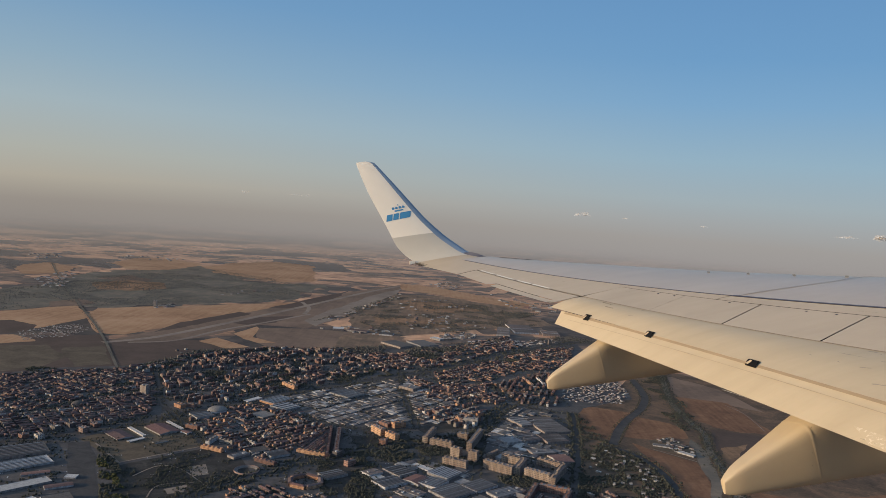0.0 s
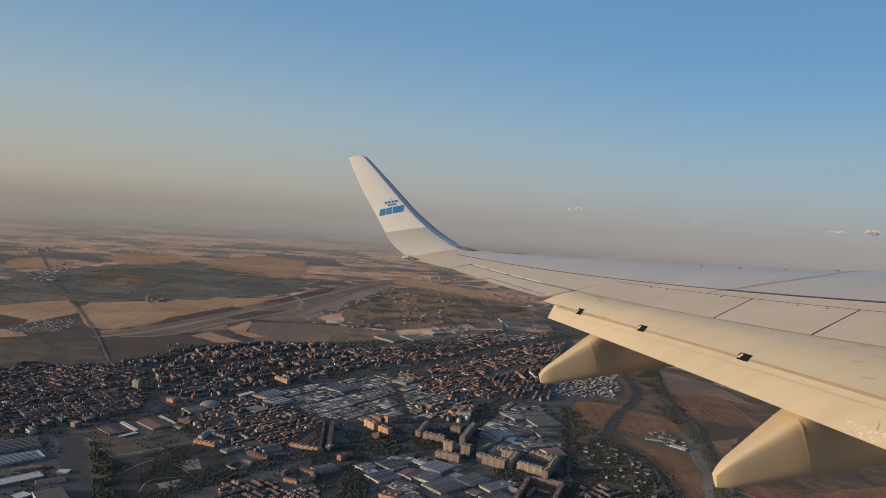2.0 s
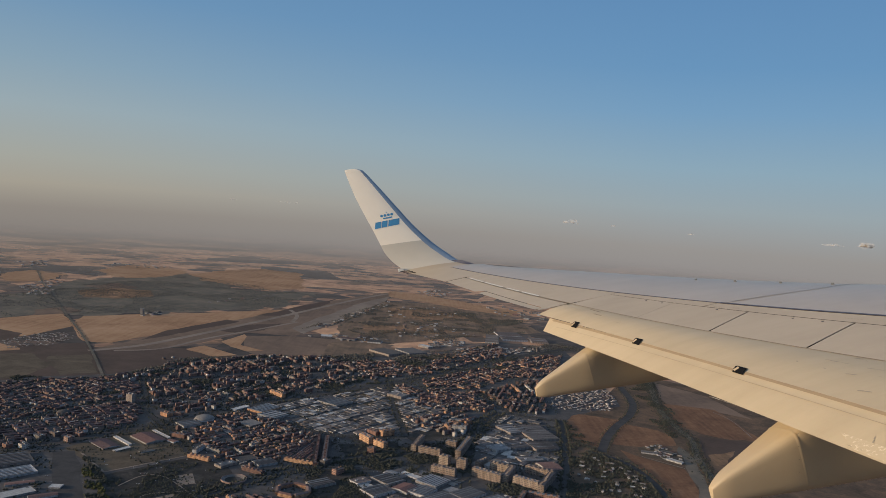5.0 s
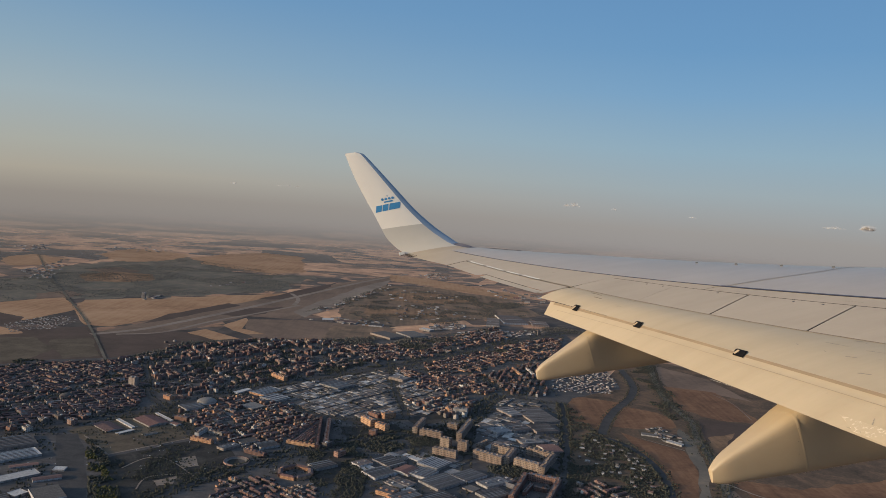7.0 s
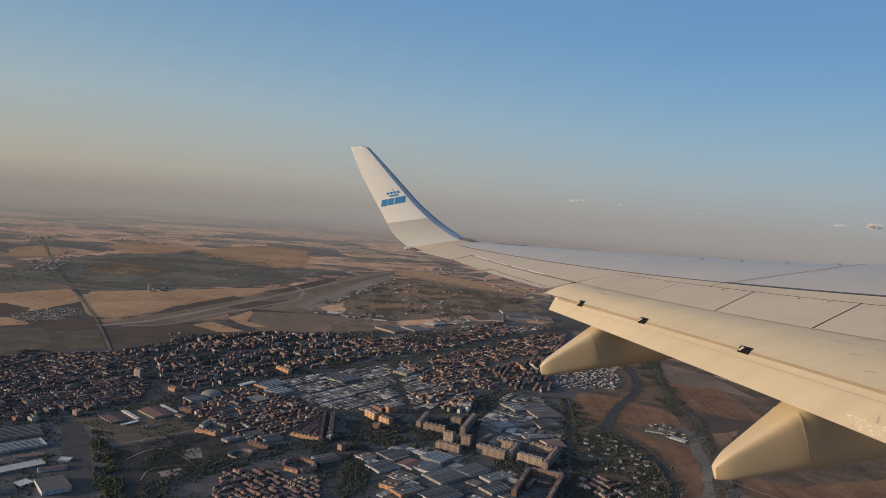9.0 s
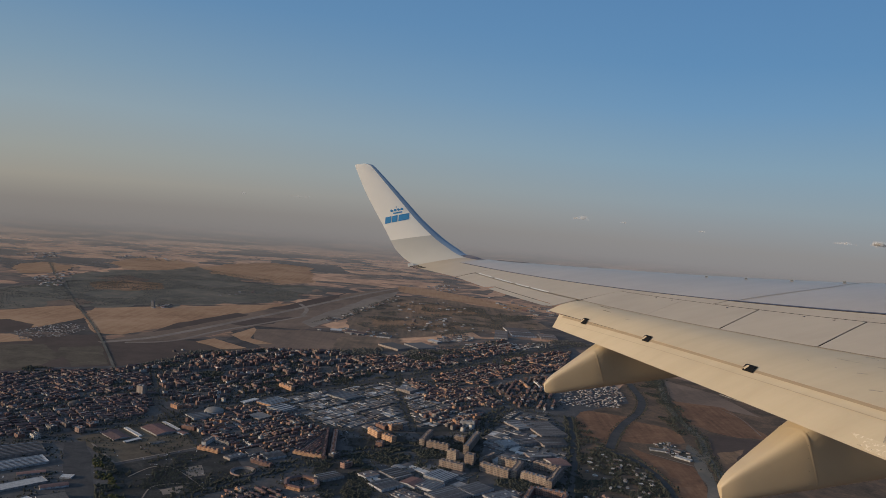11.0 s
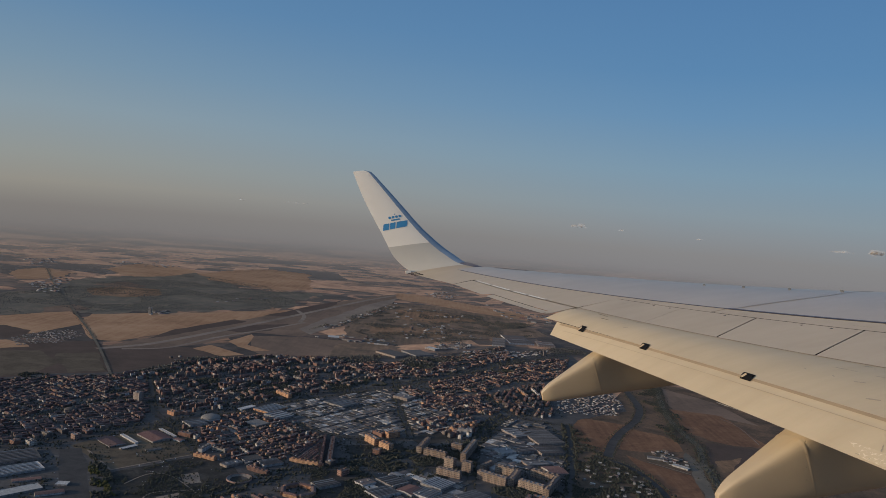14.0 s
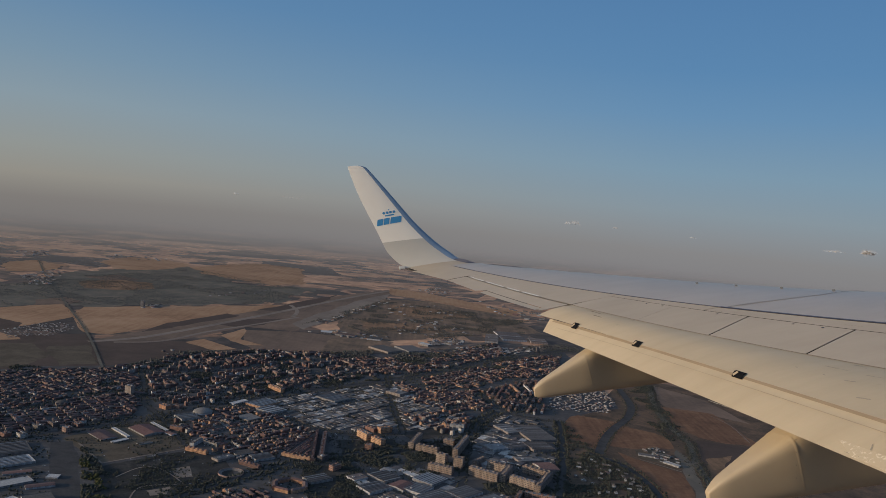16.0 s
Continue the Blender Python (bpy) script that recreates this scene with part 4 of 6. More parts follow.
slab_block((4.4, 312.7), (8.6, 311.3), 2.6, 3.0, ESTATE, SQUARE_WORDS)
slab_block((1.2, 290.9), (4.7, 288.9), 2.6, 4.0, ESTATE, SQUARE_WORDS)
slab_block((9.9, 297.9), (15.6, 318.0), 2.2, 3.8, ESTATE, LONG_WORDS)
slab_block((7.9, 287.0), (11.3, 285.7), 2.8, 4.2, ESTATE, SQUARE_WORDS)
slab_block((-1.9, 281.4), (6.9, 277.5), 2.6, 3.0, ESTATE, LONG_WORDS)
slab_block((13.4, 280.5), (23.5, 273.9), 2.6, 3.4, ESTATE, LONG_WORDS)
slab_block((17.0, 288.6), (20.9, 294.6), 2.2, 2.8, ESTATE, LONG_WORDS)
slab_block((21.0, 289.4), (29.3, 285.2), 2.4, 3.0, ESTATE, LONG_WORDS)
slab_block((26.5, 274.5), (30.7, 286.1), 2.4, 3.2, ESTATE, LONG_WORDS)
slab_block((28.2, 274.7), (36.6, 269.4), 2.4, 3.2, ESTATE, LONG_WORDS)
slab_block((34.5, 288.0), (44.1, 282.3), 2.4, 3.0, ESTATE, LONG_WORDS)
slab_block((38.4, 266.4), (45.4, 282.5), 2.4, 3.2, ESTATE, LONG_WORDS)
RING_WORDS = "red-brick wing of a closed courtyard block"
slab_block((24.4, 240.4), (32.0, 262.1), 1.8, 2.6, BRICK, RING_WORDS)
slab_block((31.8, 261.0), (42.4, 257.6), 1.8, 2.6, BRICK, RING_WORDS)
slab_block((35.2, 236.3), (43.1, 257.6), 1.8, 2.6, BRICK, RING_WORDS)
slab_block((29.2, 246.7), (33.0, 255.0), 1.2, 1.6, BRICK, RING_WORDS)
slab_block((32.6, 252.0), (36.7, 250.7), 1.2, 1.6, BRICK, RING_WORDS)
TERRACE_WORDS = "red-brick terrace catching the low sun beside the park"
slab_block((-92.4, 280.9), (-83.7, 277.5), 1.8, 1.5, OCHRE, TERRACE_WORDS, top=TILE)
slab_block((-90.4, 285.3), (-89.0, 292.4), 1.8, 1.6, SHED, "pale apartment block with a lit gable")
slab_block((-88.2, 289.8), (-82.2, 286.9), 1.6, 1.5, CREAM, "pale apartment slab along a dark street")
slab_block((-70.0, 271.4), (-62.1, 267.0), 2.0, 1.5, BRICK, "red-brick block beside the arena", top=TILE)
slab_block((-57.2, 283.8), (-44.2, 279.9), 1.2, 1.4, OCHRE, "long lit terrace along a dark street", top=TILE)
slab_block((-44.4, 279.8), (-47.7, 315.8), 1.3, 1.6, BRICK, "long brick terrace along a dark street", top=TILE)
slab_block((-41.3, 280.4), (-39.6, 283.3), 2.4, 2.2, CREAM, "brick apartment slab at a street corner")
slab_block((-41.4, 284.2), (-43.8, 313.5), 1.8, 1.8, BRICK, "long brick apartment slab with a dark roof")
slab_block((-120.0, 332.0), (-116.2, 329.3), 3.0, 1.8, OCHRE, "brick apartment block beside the railway")
slab_block((-114.6, 333.3), (-111.2, 332.2), 2.4, 1.6, BRICK, "brick apartment block beside the railway")
slab_block((-105.7, 303.5), (-100.2, 301.7), 2.2, 1.8, BRICK, "brick apartment block above the lots")
slab_block((-16.6, 386.4), (-12.7, 392.1), 9.0, 1.6, SHED, "long white-fronted block beside a bare lot")
slab_block((-82.5, 380.8), (-74.9, 373.6), 2.2, 2.2, OCHRE, "orange-lit apartment block beside trees")
slab_block((-36.1, 271.6), (-33.5, 274.5), 2.4, 2.2, BRICK, "lone brick apartment block")
slab_block((-20.4, 240.9), (-15.1, 238.1), 5.0, 1.6, OCHRE, "square brick office block with roof huts")
slab_block((52.9, 434.3), (55.2, 417.5), 1.3, 1.4, CREAM, "pale slanting terrace at the estate's edge")
slab_block((44.5, 432.0), (48.0, 415.6), 1.3, 1.4, OCHRE, "pale slanting terrace at the estate's edge")
for x, y, h in ((-157.8, 279.9)+(1.6,), (-151.9, 279.7)+(2.0,), (-147.9, 296.0)+(1.8,), (-140.3, 290.4)+(2.2,), (-151.3, 290.9)+(1.8,), (-139.3, 297.9)+(1.6,)):
    clear_spots.append((x, y, 3.0))
    single(x, y, radians(-38), 3.2, 2.6, h, "flat", wall=rng.choice((BRICK, CREAM, ESTATE)), top=FLAT, name="apartment_block", huts=2, label="greyish mid-rise block at the old town's edge")


def hall(p, q, depth, h, ti, rd, wall=None):
    """A low hall of the industrial quarters whose front runs from p to q, with rows of rooflights."""
    (x0, y0), (x1, y1) = p, q
    w, a = math.hypot(x1 - x0, y1 - y0), math.atan2(y1 - y0, x1 - x0)
    x, y = (x0 + x1) / 2 - math.sin(a) * depth / 2, (y0 + y1) / 2 + math.cos(a) * depth / 2
    n = max(1, int(max(w, depth) / 4))
    for k in range(n):
        f = (k + 0.5) / n - 0.5
        o = (f * w * math.cos(a), f * w * math.sin(a)) if w > depth else (-f * depth * math.sin(a), f * depth * math.cos(a))
        clear_spots.append((x + o[0], y + o[1], min(w, depth) * 0.55 + 1.0))
    single(x, y, a, w, depth, h, "gable" if ti == TILE else "flat", wall=SHED if wall is None else wall, top=ti, name="warehouse", ridges=rd,
           label=f"low pale-clad warehouse with a {WORDS[ti]} roof")


# halls beside the asphalt yard
hall((-156.7, 253.4), (-140.7, 265.5), 12, 0.9, METAL, 4)
hall((-150.0, 241.9), (-134.8, 256.2), 8, 0.9, WHITE, 3)
hall((-138.7, 242.9), (-131.4, 247.2), 2.4, 0.7, TILE, 0)
hall((-139.4, 226.8), (-127.1, 239.9), 5, 0.8, WHITE, 0)
hall((-125.3, 243.6), (-121.6, 243.8), 3, 0.7, WHITE, 0)
hall((-126.3, 233.4), (-119.3, 237.8), 3, 0.8, TILE, 0)
hall((-125.4, 221.3), (-123.3, 225.0), 4, 0.9, WHITE, 0)
hall((-116.9, 216.9), (-110.5, 221.9), 11, 1.6, METAL, 0)
hall((-133.8, 211.7), (-125.1, 218.9), 6, 0.9, METAL, 2)
# sheds of the lots
hall((-133.1, 291.2), (-124.4, 283.2), 6.5, 0.6, TILE, 0)
hall((-126.7, 298.3), (-117.3, 289.5), 1.4, 0.7, WHITE, 0)
hall((-119.1, 281.6), (-115.3, 287.1), 2, 0.6, WHITE, 0)
hall((-120.8, 300.3), (-111.5, 292.0), 8.5, 0.8, TILE, 0)
hall((-109.8, 282.1), (-106.0, 286.2), 2, 0.5, METAL, 0)
hall((-105.6, 297.6), (-102.2, 295.4), 2.4, 0.8, TILE, 0)
hall((-115.4, 309.2), (-106.1, 300.4), 1.3, 0.7, WHITE, 0)
# halls along the railway
hall((-78.5, 343.7), (-71.5, 355.3), 9, 1.1, WHITE, 3, OCHRE)
hall((-71.7, 335.1), (-66.1, 342.9), 10, 1.1, WHITE, 2)
hall((-46.9, 363.4), (-39.9, 372.6), 13, 1.0, METAL, 4)
hall((-104.6, 315.6), (-98.6, 321.1), 8, 0.9, METAL, 2)
hall((-78.7, 322.2), (-74.3, 328.3), 8, 0.9, METAL, 0)
hall((-90.8, 345.6), (-86.0, 353.7), 3, 0.8, WHITE, 0)
hall((-77.4, 271.3), (-72.8, 277.0), 4, 1.0, FLAT, 2)
hall((-64.6, 274.9), (-58.5, 279.7), 6, 1.0, METAL, 3)
hall((-72.5, 278.4), (-66.4, 283.3), 5, 0.9, METAL, 0)
# halls of the lower industrial quarter
hall((-0.2, 264.3), (5.5, 272.0), 9, 1.1, WHITE, 4)
hall((-4.3, 255.1), (0.4, 262.2), 8, 1.1, FLAT, 3)
hall((-16.8, 263.6), (-10.9, 269.1), 10, 1.0, METAL, 3)
hall((-21.2, 252.4), (-13.8, 258.8), 8, 1.0, METAL, 4)
hall((-10.2, 257.3), (-5.8, 263.3), 7, 1.0, TILE, 0)
hall((0.0, 245.9), (9.2, 254.3), 10, 1.0, METAL, 4)
hall((10.0, 254.4), (17.6, 261.8), 8, 1.0, METAL, 3)
hall((16.7, 250.5), (25.0, 256.8), 6, 1.0, FLAT, 3)
hall((16.5, 240.1), (24.2, 245.9), 7, 1.0, METAL, 4)
hall((-41.8, 257.2), (-35.0, 262.7), 6, 1.1, METAL, 2)
hall((-27.5, 262.9), (-23.0, 267.0), 5, 1.0, FLAT, 0)
hall((-12.7, 233.1), (-5.0, 239.6), 6, 1.4, FLAT, 3, OCHRE)
hall((-2.8, 230.8), (7.2, 238.7), 9, 1.0, METAL, 4)
# halls of the eastern industrial quarter
hall((42.6, 314.3), (52.7, 317.8), 11, 1.2, METAL, 4)
hall((33.4, 314.0), (41.7, 318.7), 10, 1.1, FLAT, 3)
hall((43.3, 328.5), (55.8, 332.8), 22, 1.0, METAL, 4)
hall((25.4, 309.4), (32.0, 313.7), 7, 1.3, SHED, 0)
hall((34.6, 298.5), (44.0, 301.7), 6, 1.0, FLAT, 2)
hall((43.0, 289.5), (50.1, 292.1), 9, 1.1, TILE, 0)
hall((20.5, 289.3), (24.8, 292.7), 4, 1.2, WHITE, 0)
hall((34.2, 336.6), (43.9, 342.2), 12, 1.0, FLAT, 2)
# far halls
hall((-28.5, 495.5), (-19.2, 504.5), 20, 1.3, METAL, 0)
hall((-15.4, 503.8), (-3.4, 511.9), 18, 1.3, METAL, 0)
hall((40.2, 571.4), (50.4, 570.4), 34, 1.2, FLAT, 3)
hall((55.5, 587.0), (74.7, 589.3), 36, 1.2, FLAT, 4)
hall((77.3, 585.3), (90.5, 585.3), 18, 1.2, FLAT, 2)
hall((-80.0, 547.0), (-72.0, 547.8), 8, 1.2, WHITE, 0)
hall((-69.4, 546.4), (-55.2, 542.5), 6, 1.2, TILE, 0)
hall((-46.0, 539.1), (-36.3, 538.2), 9, 1.0, METAL, 0)
hall((-9.8, 539.0), (-2.6, 532.9), 5, 1.2, WHITE, 0)
hall((89.1, 322.0), (96.0, 320.3), 3, 0.7, METAL, 0)
hall((97.4, 314.7), (102.6, 309.9), 2.5, 0.8, WHITE, 0)
hall((97.5, 325.2), (102.5, 321.6), 2.5, 0.7, METAL, 0)

# bullring: an open ring of seating round a sandy floor
bx, by = (-70.3, 261.6)
clear_spots.append((bx, by, 5.2))
ring = new("bullring")
ring.matrix_world = place(bx, by, 0)
tagged(ring, "round red-brick bullring with an open sandy floor", "arena")


def turned(name, prof, material, parent, label="", n=48):
    v = [(r_ * math.cos(2 * math.pi * k / n), r_ * math.sin(2 * math.pi * k / n), z) for k in range(n) for r_, z in prof]
    w = len(prof)
    f = [(k * w + i, ((k + 1) % n) * w + i, ((k + 1) % n) * w + i + 1, k * w + i + 1) for k in range(n) for i in range(w - 1)]
    return part(name, mesh_of(name, v, f, material), parent, label)


turned("outer_wall", [(4.37, 0.00), (4.37, 0.76), (4.26, 0.76), (4.26, 0.66)], M_BRICK, ring, "red-brick outer wall")
turned("seating", [(4.26, 0.59), (3.90, 0.59), (3.90, 0.46), (3.52, 0.46), (3.52, 0.33), (3.12, 0.33), (3.12, 0.20), (2.81, 0.20), (2.81, 0.03)], M_FLAT, ring, "stepped pale seating")
turned("arena_floor", [(2.81, 0.04), (0.01, 0.04)], M_STUBBLE, ring, "sandy floor")

# round halls with shallow domes
def domed_hall(at, r_, h):
    x, y = at
    clear_spots.append((x, y, r_ * 1.3))
    e = new("domed_hall")
    e.matrix_world = place(x, y, 0)
    tagged(e, "round pale hall with a shallow grey dome", "hall")
    turned("wall", [(r_, 0), (r_, h), (r_ * 0.97, h)], M_SHED, e)
    turned("dome", [(r_ * 0.98 * math.cos(k * math.pi / 16), h + r_ * 0.32 * math.sin(k * math.pi / 16)) for k in range(8)] + [(0.02, h + r_ * 0.32)], M_METAL, e, "shallow grey dome")


domed_hall((-100.3, 330.3), 4.2, 0.7)
domed_hall((-159.0, 325.5), 2.6, 0.9)

# arched road bridge at the town's edge
ax, ay = (48.0, 535.9)
bridge = new("arch_bridge")
bridge.matrix_world = place(ax, ay, radians(12))
tagged(bridge, "slender white arch bridge over the motorway", "bridge")
v, f = [], []
box_data(-8, 8, -0.7, 0.7, 0.5, 0.75, v, f)
box_data(-7.9, -7.3, -0.6, 0.6, 0.0, 0.5, v, f)
box_data(7.3, 7.9, -0.6, 0.6, 0.0, 0.5, v, f)
part("deck", mesh_of("deck", v, f, M_WHITE), bridge)
v, f = [], []
for k in range(25):
    an = math.pi * k / 24
    for dy, dz in ((-0.16, -0.12), (0.16, -0.12), (0.16, 0.12), (-0.16, 0.12)):
        v.append((7.2 * math.cos(an), dy, 0.75 + (3.0 + dz) * math.sin(an) + (dz if k in (0, 24) else 0)))
    if k:
        for i in range(4):
            j = (i + 1) % 4
            f.append((4 * k - 4 + i, 4 * k - 4 + j, 4 * k + j, 4 * k + i))
part("arch", mesh_of("arch", v, f, M_WHITE), bridge, "thin white arch")
for k in range(5):
    x = -4.8 + 2.4 * k
    v, f = [], []
    box_data(x - 0.05, x + 0.05, -0.05, 0.05, 0.75, 0.75 + 2.9 * math.sqrt(1 - (x / 7.2) ** 2), v, f)
    part("hanger", mesh_of("hanger", v, f, M_WHITE), bridge)

# courtyard estate: brick wings round a six-sided yard
hx, hy = (-48.4, 254.0)
clear_spots.append((hx, hy, 6.8))
for k in range(6):
    an = radians(60 * k + 10)
    single(hx + 5.0 * math.cos(an), hy + 5.0 * math.sin(an), an + math.pi / 2, 5.2, 1.7, 1.3, "hip", wall=OCHRE, top=TILE, name="apartment_block", label="red-brick wing of a six-sided courtyard estate")

# wooded squares that stay free of houses
GREENS = [(*(-11.6, 479.2), 11.0), (*(-0.7, 501.1), 9.0), (*(-119.2, 395.2), 8.0), (*(-203.2, 379.9), 7.0), (*(-54.2, 404.5), 6.0), (*(-85.2, 380.0), 6.0), (*(-153.8, 361.8), 5.0), (*(-35.6, 419.0), 6.0), (*(40.8, 481.9), 7.0), (*(-145.9, 408.9), 6.0), (*(52.0, 427.2), 5.0)]
clear_spots += GREENS

# ---- quarters ----
AP = ([CREAM, BRICK, BRICK, ESTATE], [FLAT, FLAT, TILE], [TILE])
IN = ([SHED, SHED, CREAM], [METAL, METAL, METAL, FLAT, METAL, WHITE, FLAT], [METAL, METAL, FLAT])
RED = ([BRICK, BRICK, CREAM, OCHRE], [FLAT], [TILE])
OLD = ([BRICK, CREAM, BRICK, ESTATE], [FLAT, TILE, TILE], [TILE])
LINE = radians(47)


def rows_of(poly, ang, long, depth, gap, tall, mats, heap, miss=0.15, keep=None):
    """Parallel apartment rows with trees between them; the rows step in length and height."""
    ca, sa = math.cos(ang), math.sin(ang)
    loc = [(x * ca + y * sa, -x * sa + y * ca) for x, y in poly]
    x0, x1 = min(p[0] for p in loc), max(p[0] for p in loc)
    y0, y1 = min(p[1] for p in loc), max(p[1] for p in loc)
    y = y0
    while y < y1:
        x = x0 + rng.uniform(-3, 0)
        h0 = rng.uniform(*tall)
        while x < x1:
            w = rng.uniform(*long)
            cross = rng.random() < 0.22
            d = depth * rng.uniform(0.85, 1.2)
            if rng.random() > miss:
                n = max(1, round(w / rng.uniform(1.5, 2.6)))
                roof = rng.choice(("flat", "flat", "gable", "hip"))
                for k in range(n):
                    off = (k + 0.5) / n * w
                    shift = rng.choice((0, 0, 0.3))
                    lx, ly = (x + d, y + off - w / 2) if cross else (x + off, y + shift)
                    q = (lx * ca - ly * sa, lx * sa + ly * ca)
                    if not inside(q, poly) or taken(*q):
                        continue
                    a = ang + (math.pi / 2 if cross else 0)
                    h = h0 * rng.uniform(0.85, 1.15)
                    if keep is not None and keep(*q):
                        single(*q, a, w / n * 0.99, d, h, roof if d < w / n else "flat", mats)
                        continue
                    wi = rng.choice(mats[0])
                    kind = roof if d < w / n else "flat"
                    ti = rng.choice(mats[1] if kind == "flat" else mats[2])
                    heap.solid(place(*q, a), w / n * 0.99, d, h, kind, rng.uniform(0.3, 0.45), wi, ti)
                    if kind == "flat":
                        heap.solid(place(*q, a) @ Matrix.Translation((rng.uniform(-0.2, 0.2) * w / n, 0, 0)), 0.6, min(0.6, d * 0.4), 0.3, "flat", 0.3, wi, ti, base=h + 0.011)
            for k in range(int(w / 0.8)):
                lx, ly = x + rng.uniform(0, w), y + depth * 0.7 + rng.uniform(0.1, 0.9) * gap
                q = (lx * ca - ly * sa, lx * sa + ly * ca)
                if inside(q, poly) and rng.random() < 0.75:
                    YARD_TREES.append(q)
            x += (2.2 * d if cross else w) + rng.uniform(0.8, 2.2)
        y += depth + gap * rng.uniform(0.75, 1.3)


old = Heap()
blocks([(-220.3, 357.1), (-200.2, 379.5), (-166.2, 392.0), (-146.5, 382.5), (-137.5, 359.5), (-156.7, 338.2), (-167.7, 315.5), (-176.8, 306.8), (-186.2, 299.9)], LINE + 0.3, ((4.5, 8), (4, 7)), 1.3, (0.8, 1.5), OLD, old, 1.1, 0.12)
blocks([(-185.4, 298.5), (-176.0, 305.3), (-166.9, 314.0), (-156.0, 336.4), (-136.1, 355.6), (-128.3, 335.6), (-125.4, 311.8), (-140.1, 300.7), (-146.4, 290.5), (-161.5, 279.1), (-169.1, 271.1)], LINE - 0.1, ((4.5, 8), (4, 7)), 1.3, (0.9, 1.8), OLD, old, 1.1, 0.1)
bulk("old_town_houses", old, "dense low houses with brown tiled roofs", "houses")
mid = Heap()
rows_of([(-168.1, 396.7), (-142.6, 436.9), (-110.7, 467.7), (-73.8, 476.5), (-26.8, 460.7), (-25.4, 433.3), (-67.6, 384.8), (-88.4, 357.2), (-110.9, 336.0), (-128.4, 337.4), (-145.9, 382.6)], LINE - 0.06, (2.6, 6.5), 1.15, 2.6, (1.1, 1.9), AP, mid, 0.34)
rows_of([(-105.2, 333.7), (-78.3, 347.6), (-63.3, 336.1), (-51.1, 321.6), (-47.2, 317.5), (-58.3, 288.9), (-58.4, 283.6), (-68.7, 272.9), (-78.3, 278.5), (-100.8, 303.8)], LINE + 0.05, (2.4, 6), 1.15, 1.6, (0.8, 1.4), RED, mid, 0.12, near(278))
rows_of([(-115.2, 312.5), (-106.8, 322.7), (-97.7, 304.5), (-97.2, 292.1), (-107.9, 304.6)], LINE, (3, 6), 1.4, 2.4, (1.0, 1.8), RED, mid, 0.2)
bulk("apartment_blocks", mid, "cream and red-brick apartment rows between trees", "buildings")
shed = Heap()
district([(-86.6, 349.6), (-64.8, 376.2), (-38.9, 402.3), (-21.9, 427.2), (-2.7, 376.5), (16.2, 358.3), (7.5, 339.5), (-12.6, 328.2), (-31.8, 320.8), (-51.6, 324.8), (-63.3, 336.1)], LINE, (5.6, 6.0), ((3.6, 7.0), (3.4, 6.5)), (0.7, 1.2), ["flat", "gable", "flat"], IN, shed, 0.92, 0.06, 0.02, (1.6, 1.8), 0.2, None, 9000)
district([(-101.8, 322.1), (-84.9, 342.2), (-76.5, 333.1), (-77.9, 312.6), (-89.5, 303.9)], LINE, (6.4, 6.4), ((3.5, 6.5), (3.0, 5.5)), (0.7, 1.2), ["flat", "gable"], IN, shed, 0.7, 0.1, 0.03, (1.5, 1.5), 0.2, None, 9000)
district([(-26.0, 273.4), (-17.7, 282.3), (-7.0, 280.5), (12.1, 280.3), (10.3, 253.4), (25.9, 261.1), (23.0, 224.2), (-12.7, 215.5), (-21.0, 239.0)], LINE + 0.12, (8.0, 7.4), ((5.5, 9.5), (4.5, 8.5)), (0.9, 1.5), ["flat", "gable", "flat"], IN, shed, 0.9, 0.05, 0.02, (1.6, 1.6), 0.3, near(262), 9000)
district([(21.7, 359.6), (30.8, 369.8), (48.4, 365.8), (54.7, 336.7), (50.6, 294.8), (21.6, 292.1), (17.7, 316.9)], LINE + 0.2, (7.0, 6.6), ((4.5, 8.0), (4.0, 7.0)), (0.8, 1.5), ["flat", "gable", "flat"], IN, shed, 0.9, 0.05, 0.02, (1.4, 1.6), 0.3, near(296), 9000)
bulk("industrial_sheds", shed, "low grey and white industrial sheds side by side", "sheds")
terr = Heap()
rows_of([(-71.8, 463.1), (-27.8, 481.0), (-10.1, 498.0), (48.6, 569.8), (52.7, 527.1), (-6.0, 445.0), (-25.4, 433.3)], LINE, (3.5, 8), 0.95, 1.8, (0.8, 1.3), RED, terr, 0.28)
rows_of([(-5.9, 433.2), (50.2, 502.9), (71.5, 533.5), (96.6, 550.6), (78.6, 480.0), (66.6, 460.3), (45.1, 454.0), (25.8, 420.0), (-2.7, 407.1)], LINE + 0.05, (4, 9), 0.95, 1.7, (0.7, 1.2), RED, terr, 0.2)
rows_of([(-21.6, 420.3), (-2.7, 404.5), (25.6, 417.3), (32.2, 385.1), (25.4, 372.6), (8.4, 368.5), (-8.3, 375.1)], LINE - 0.12, (3, 7), 1.1, 1.8, (0.8, 1.5), RED, terr, 0.15)
district([(-8.7, 400.4), (22.2, 413.8), (22.1, 382.6), (-2.7, 374.3)], LINE + 0.1, (2.4, 2.6), ((1.9, 2.4), (1.2, 1.6)), (0.8, 1.1), ["gable"], RED, terr, 0.95, 0.05, 0.03, (0, 1.0))
rows_of([(27.0, 415.1), (62.5, 456.0), (59.1, 380.8), (44.9, 371.0), (34.7, 381.3)], LINE + 0.5, (3, 6), 1.1, 2.2, (0.9, 1.7), RED, terr, 0.22)
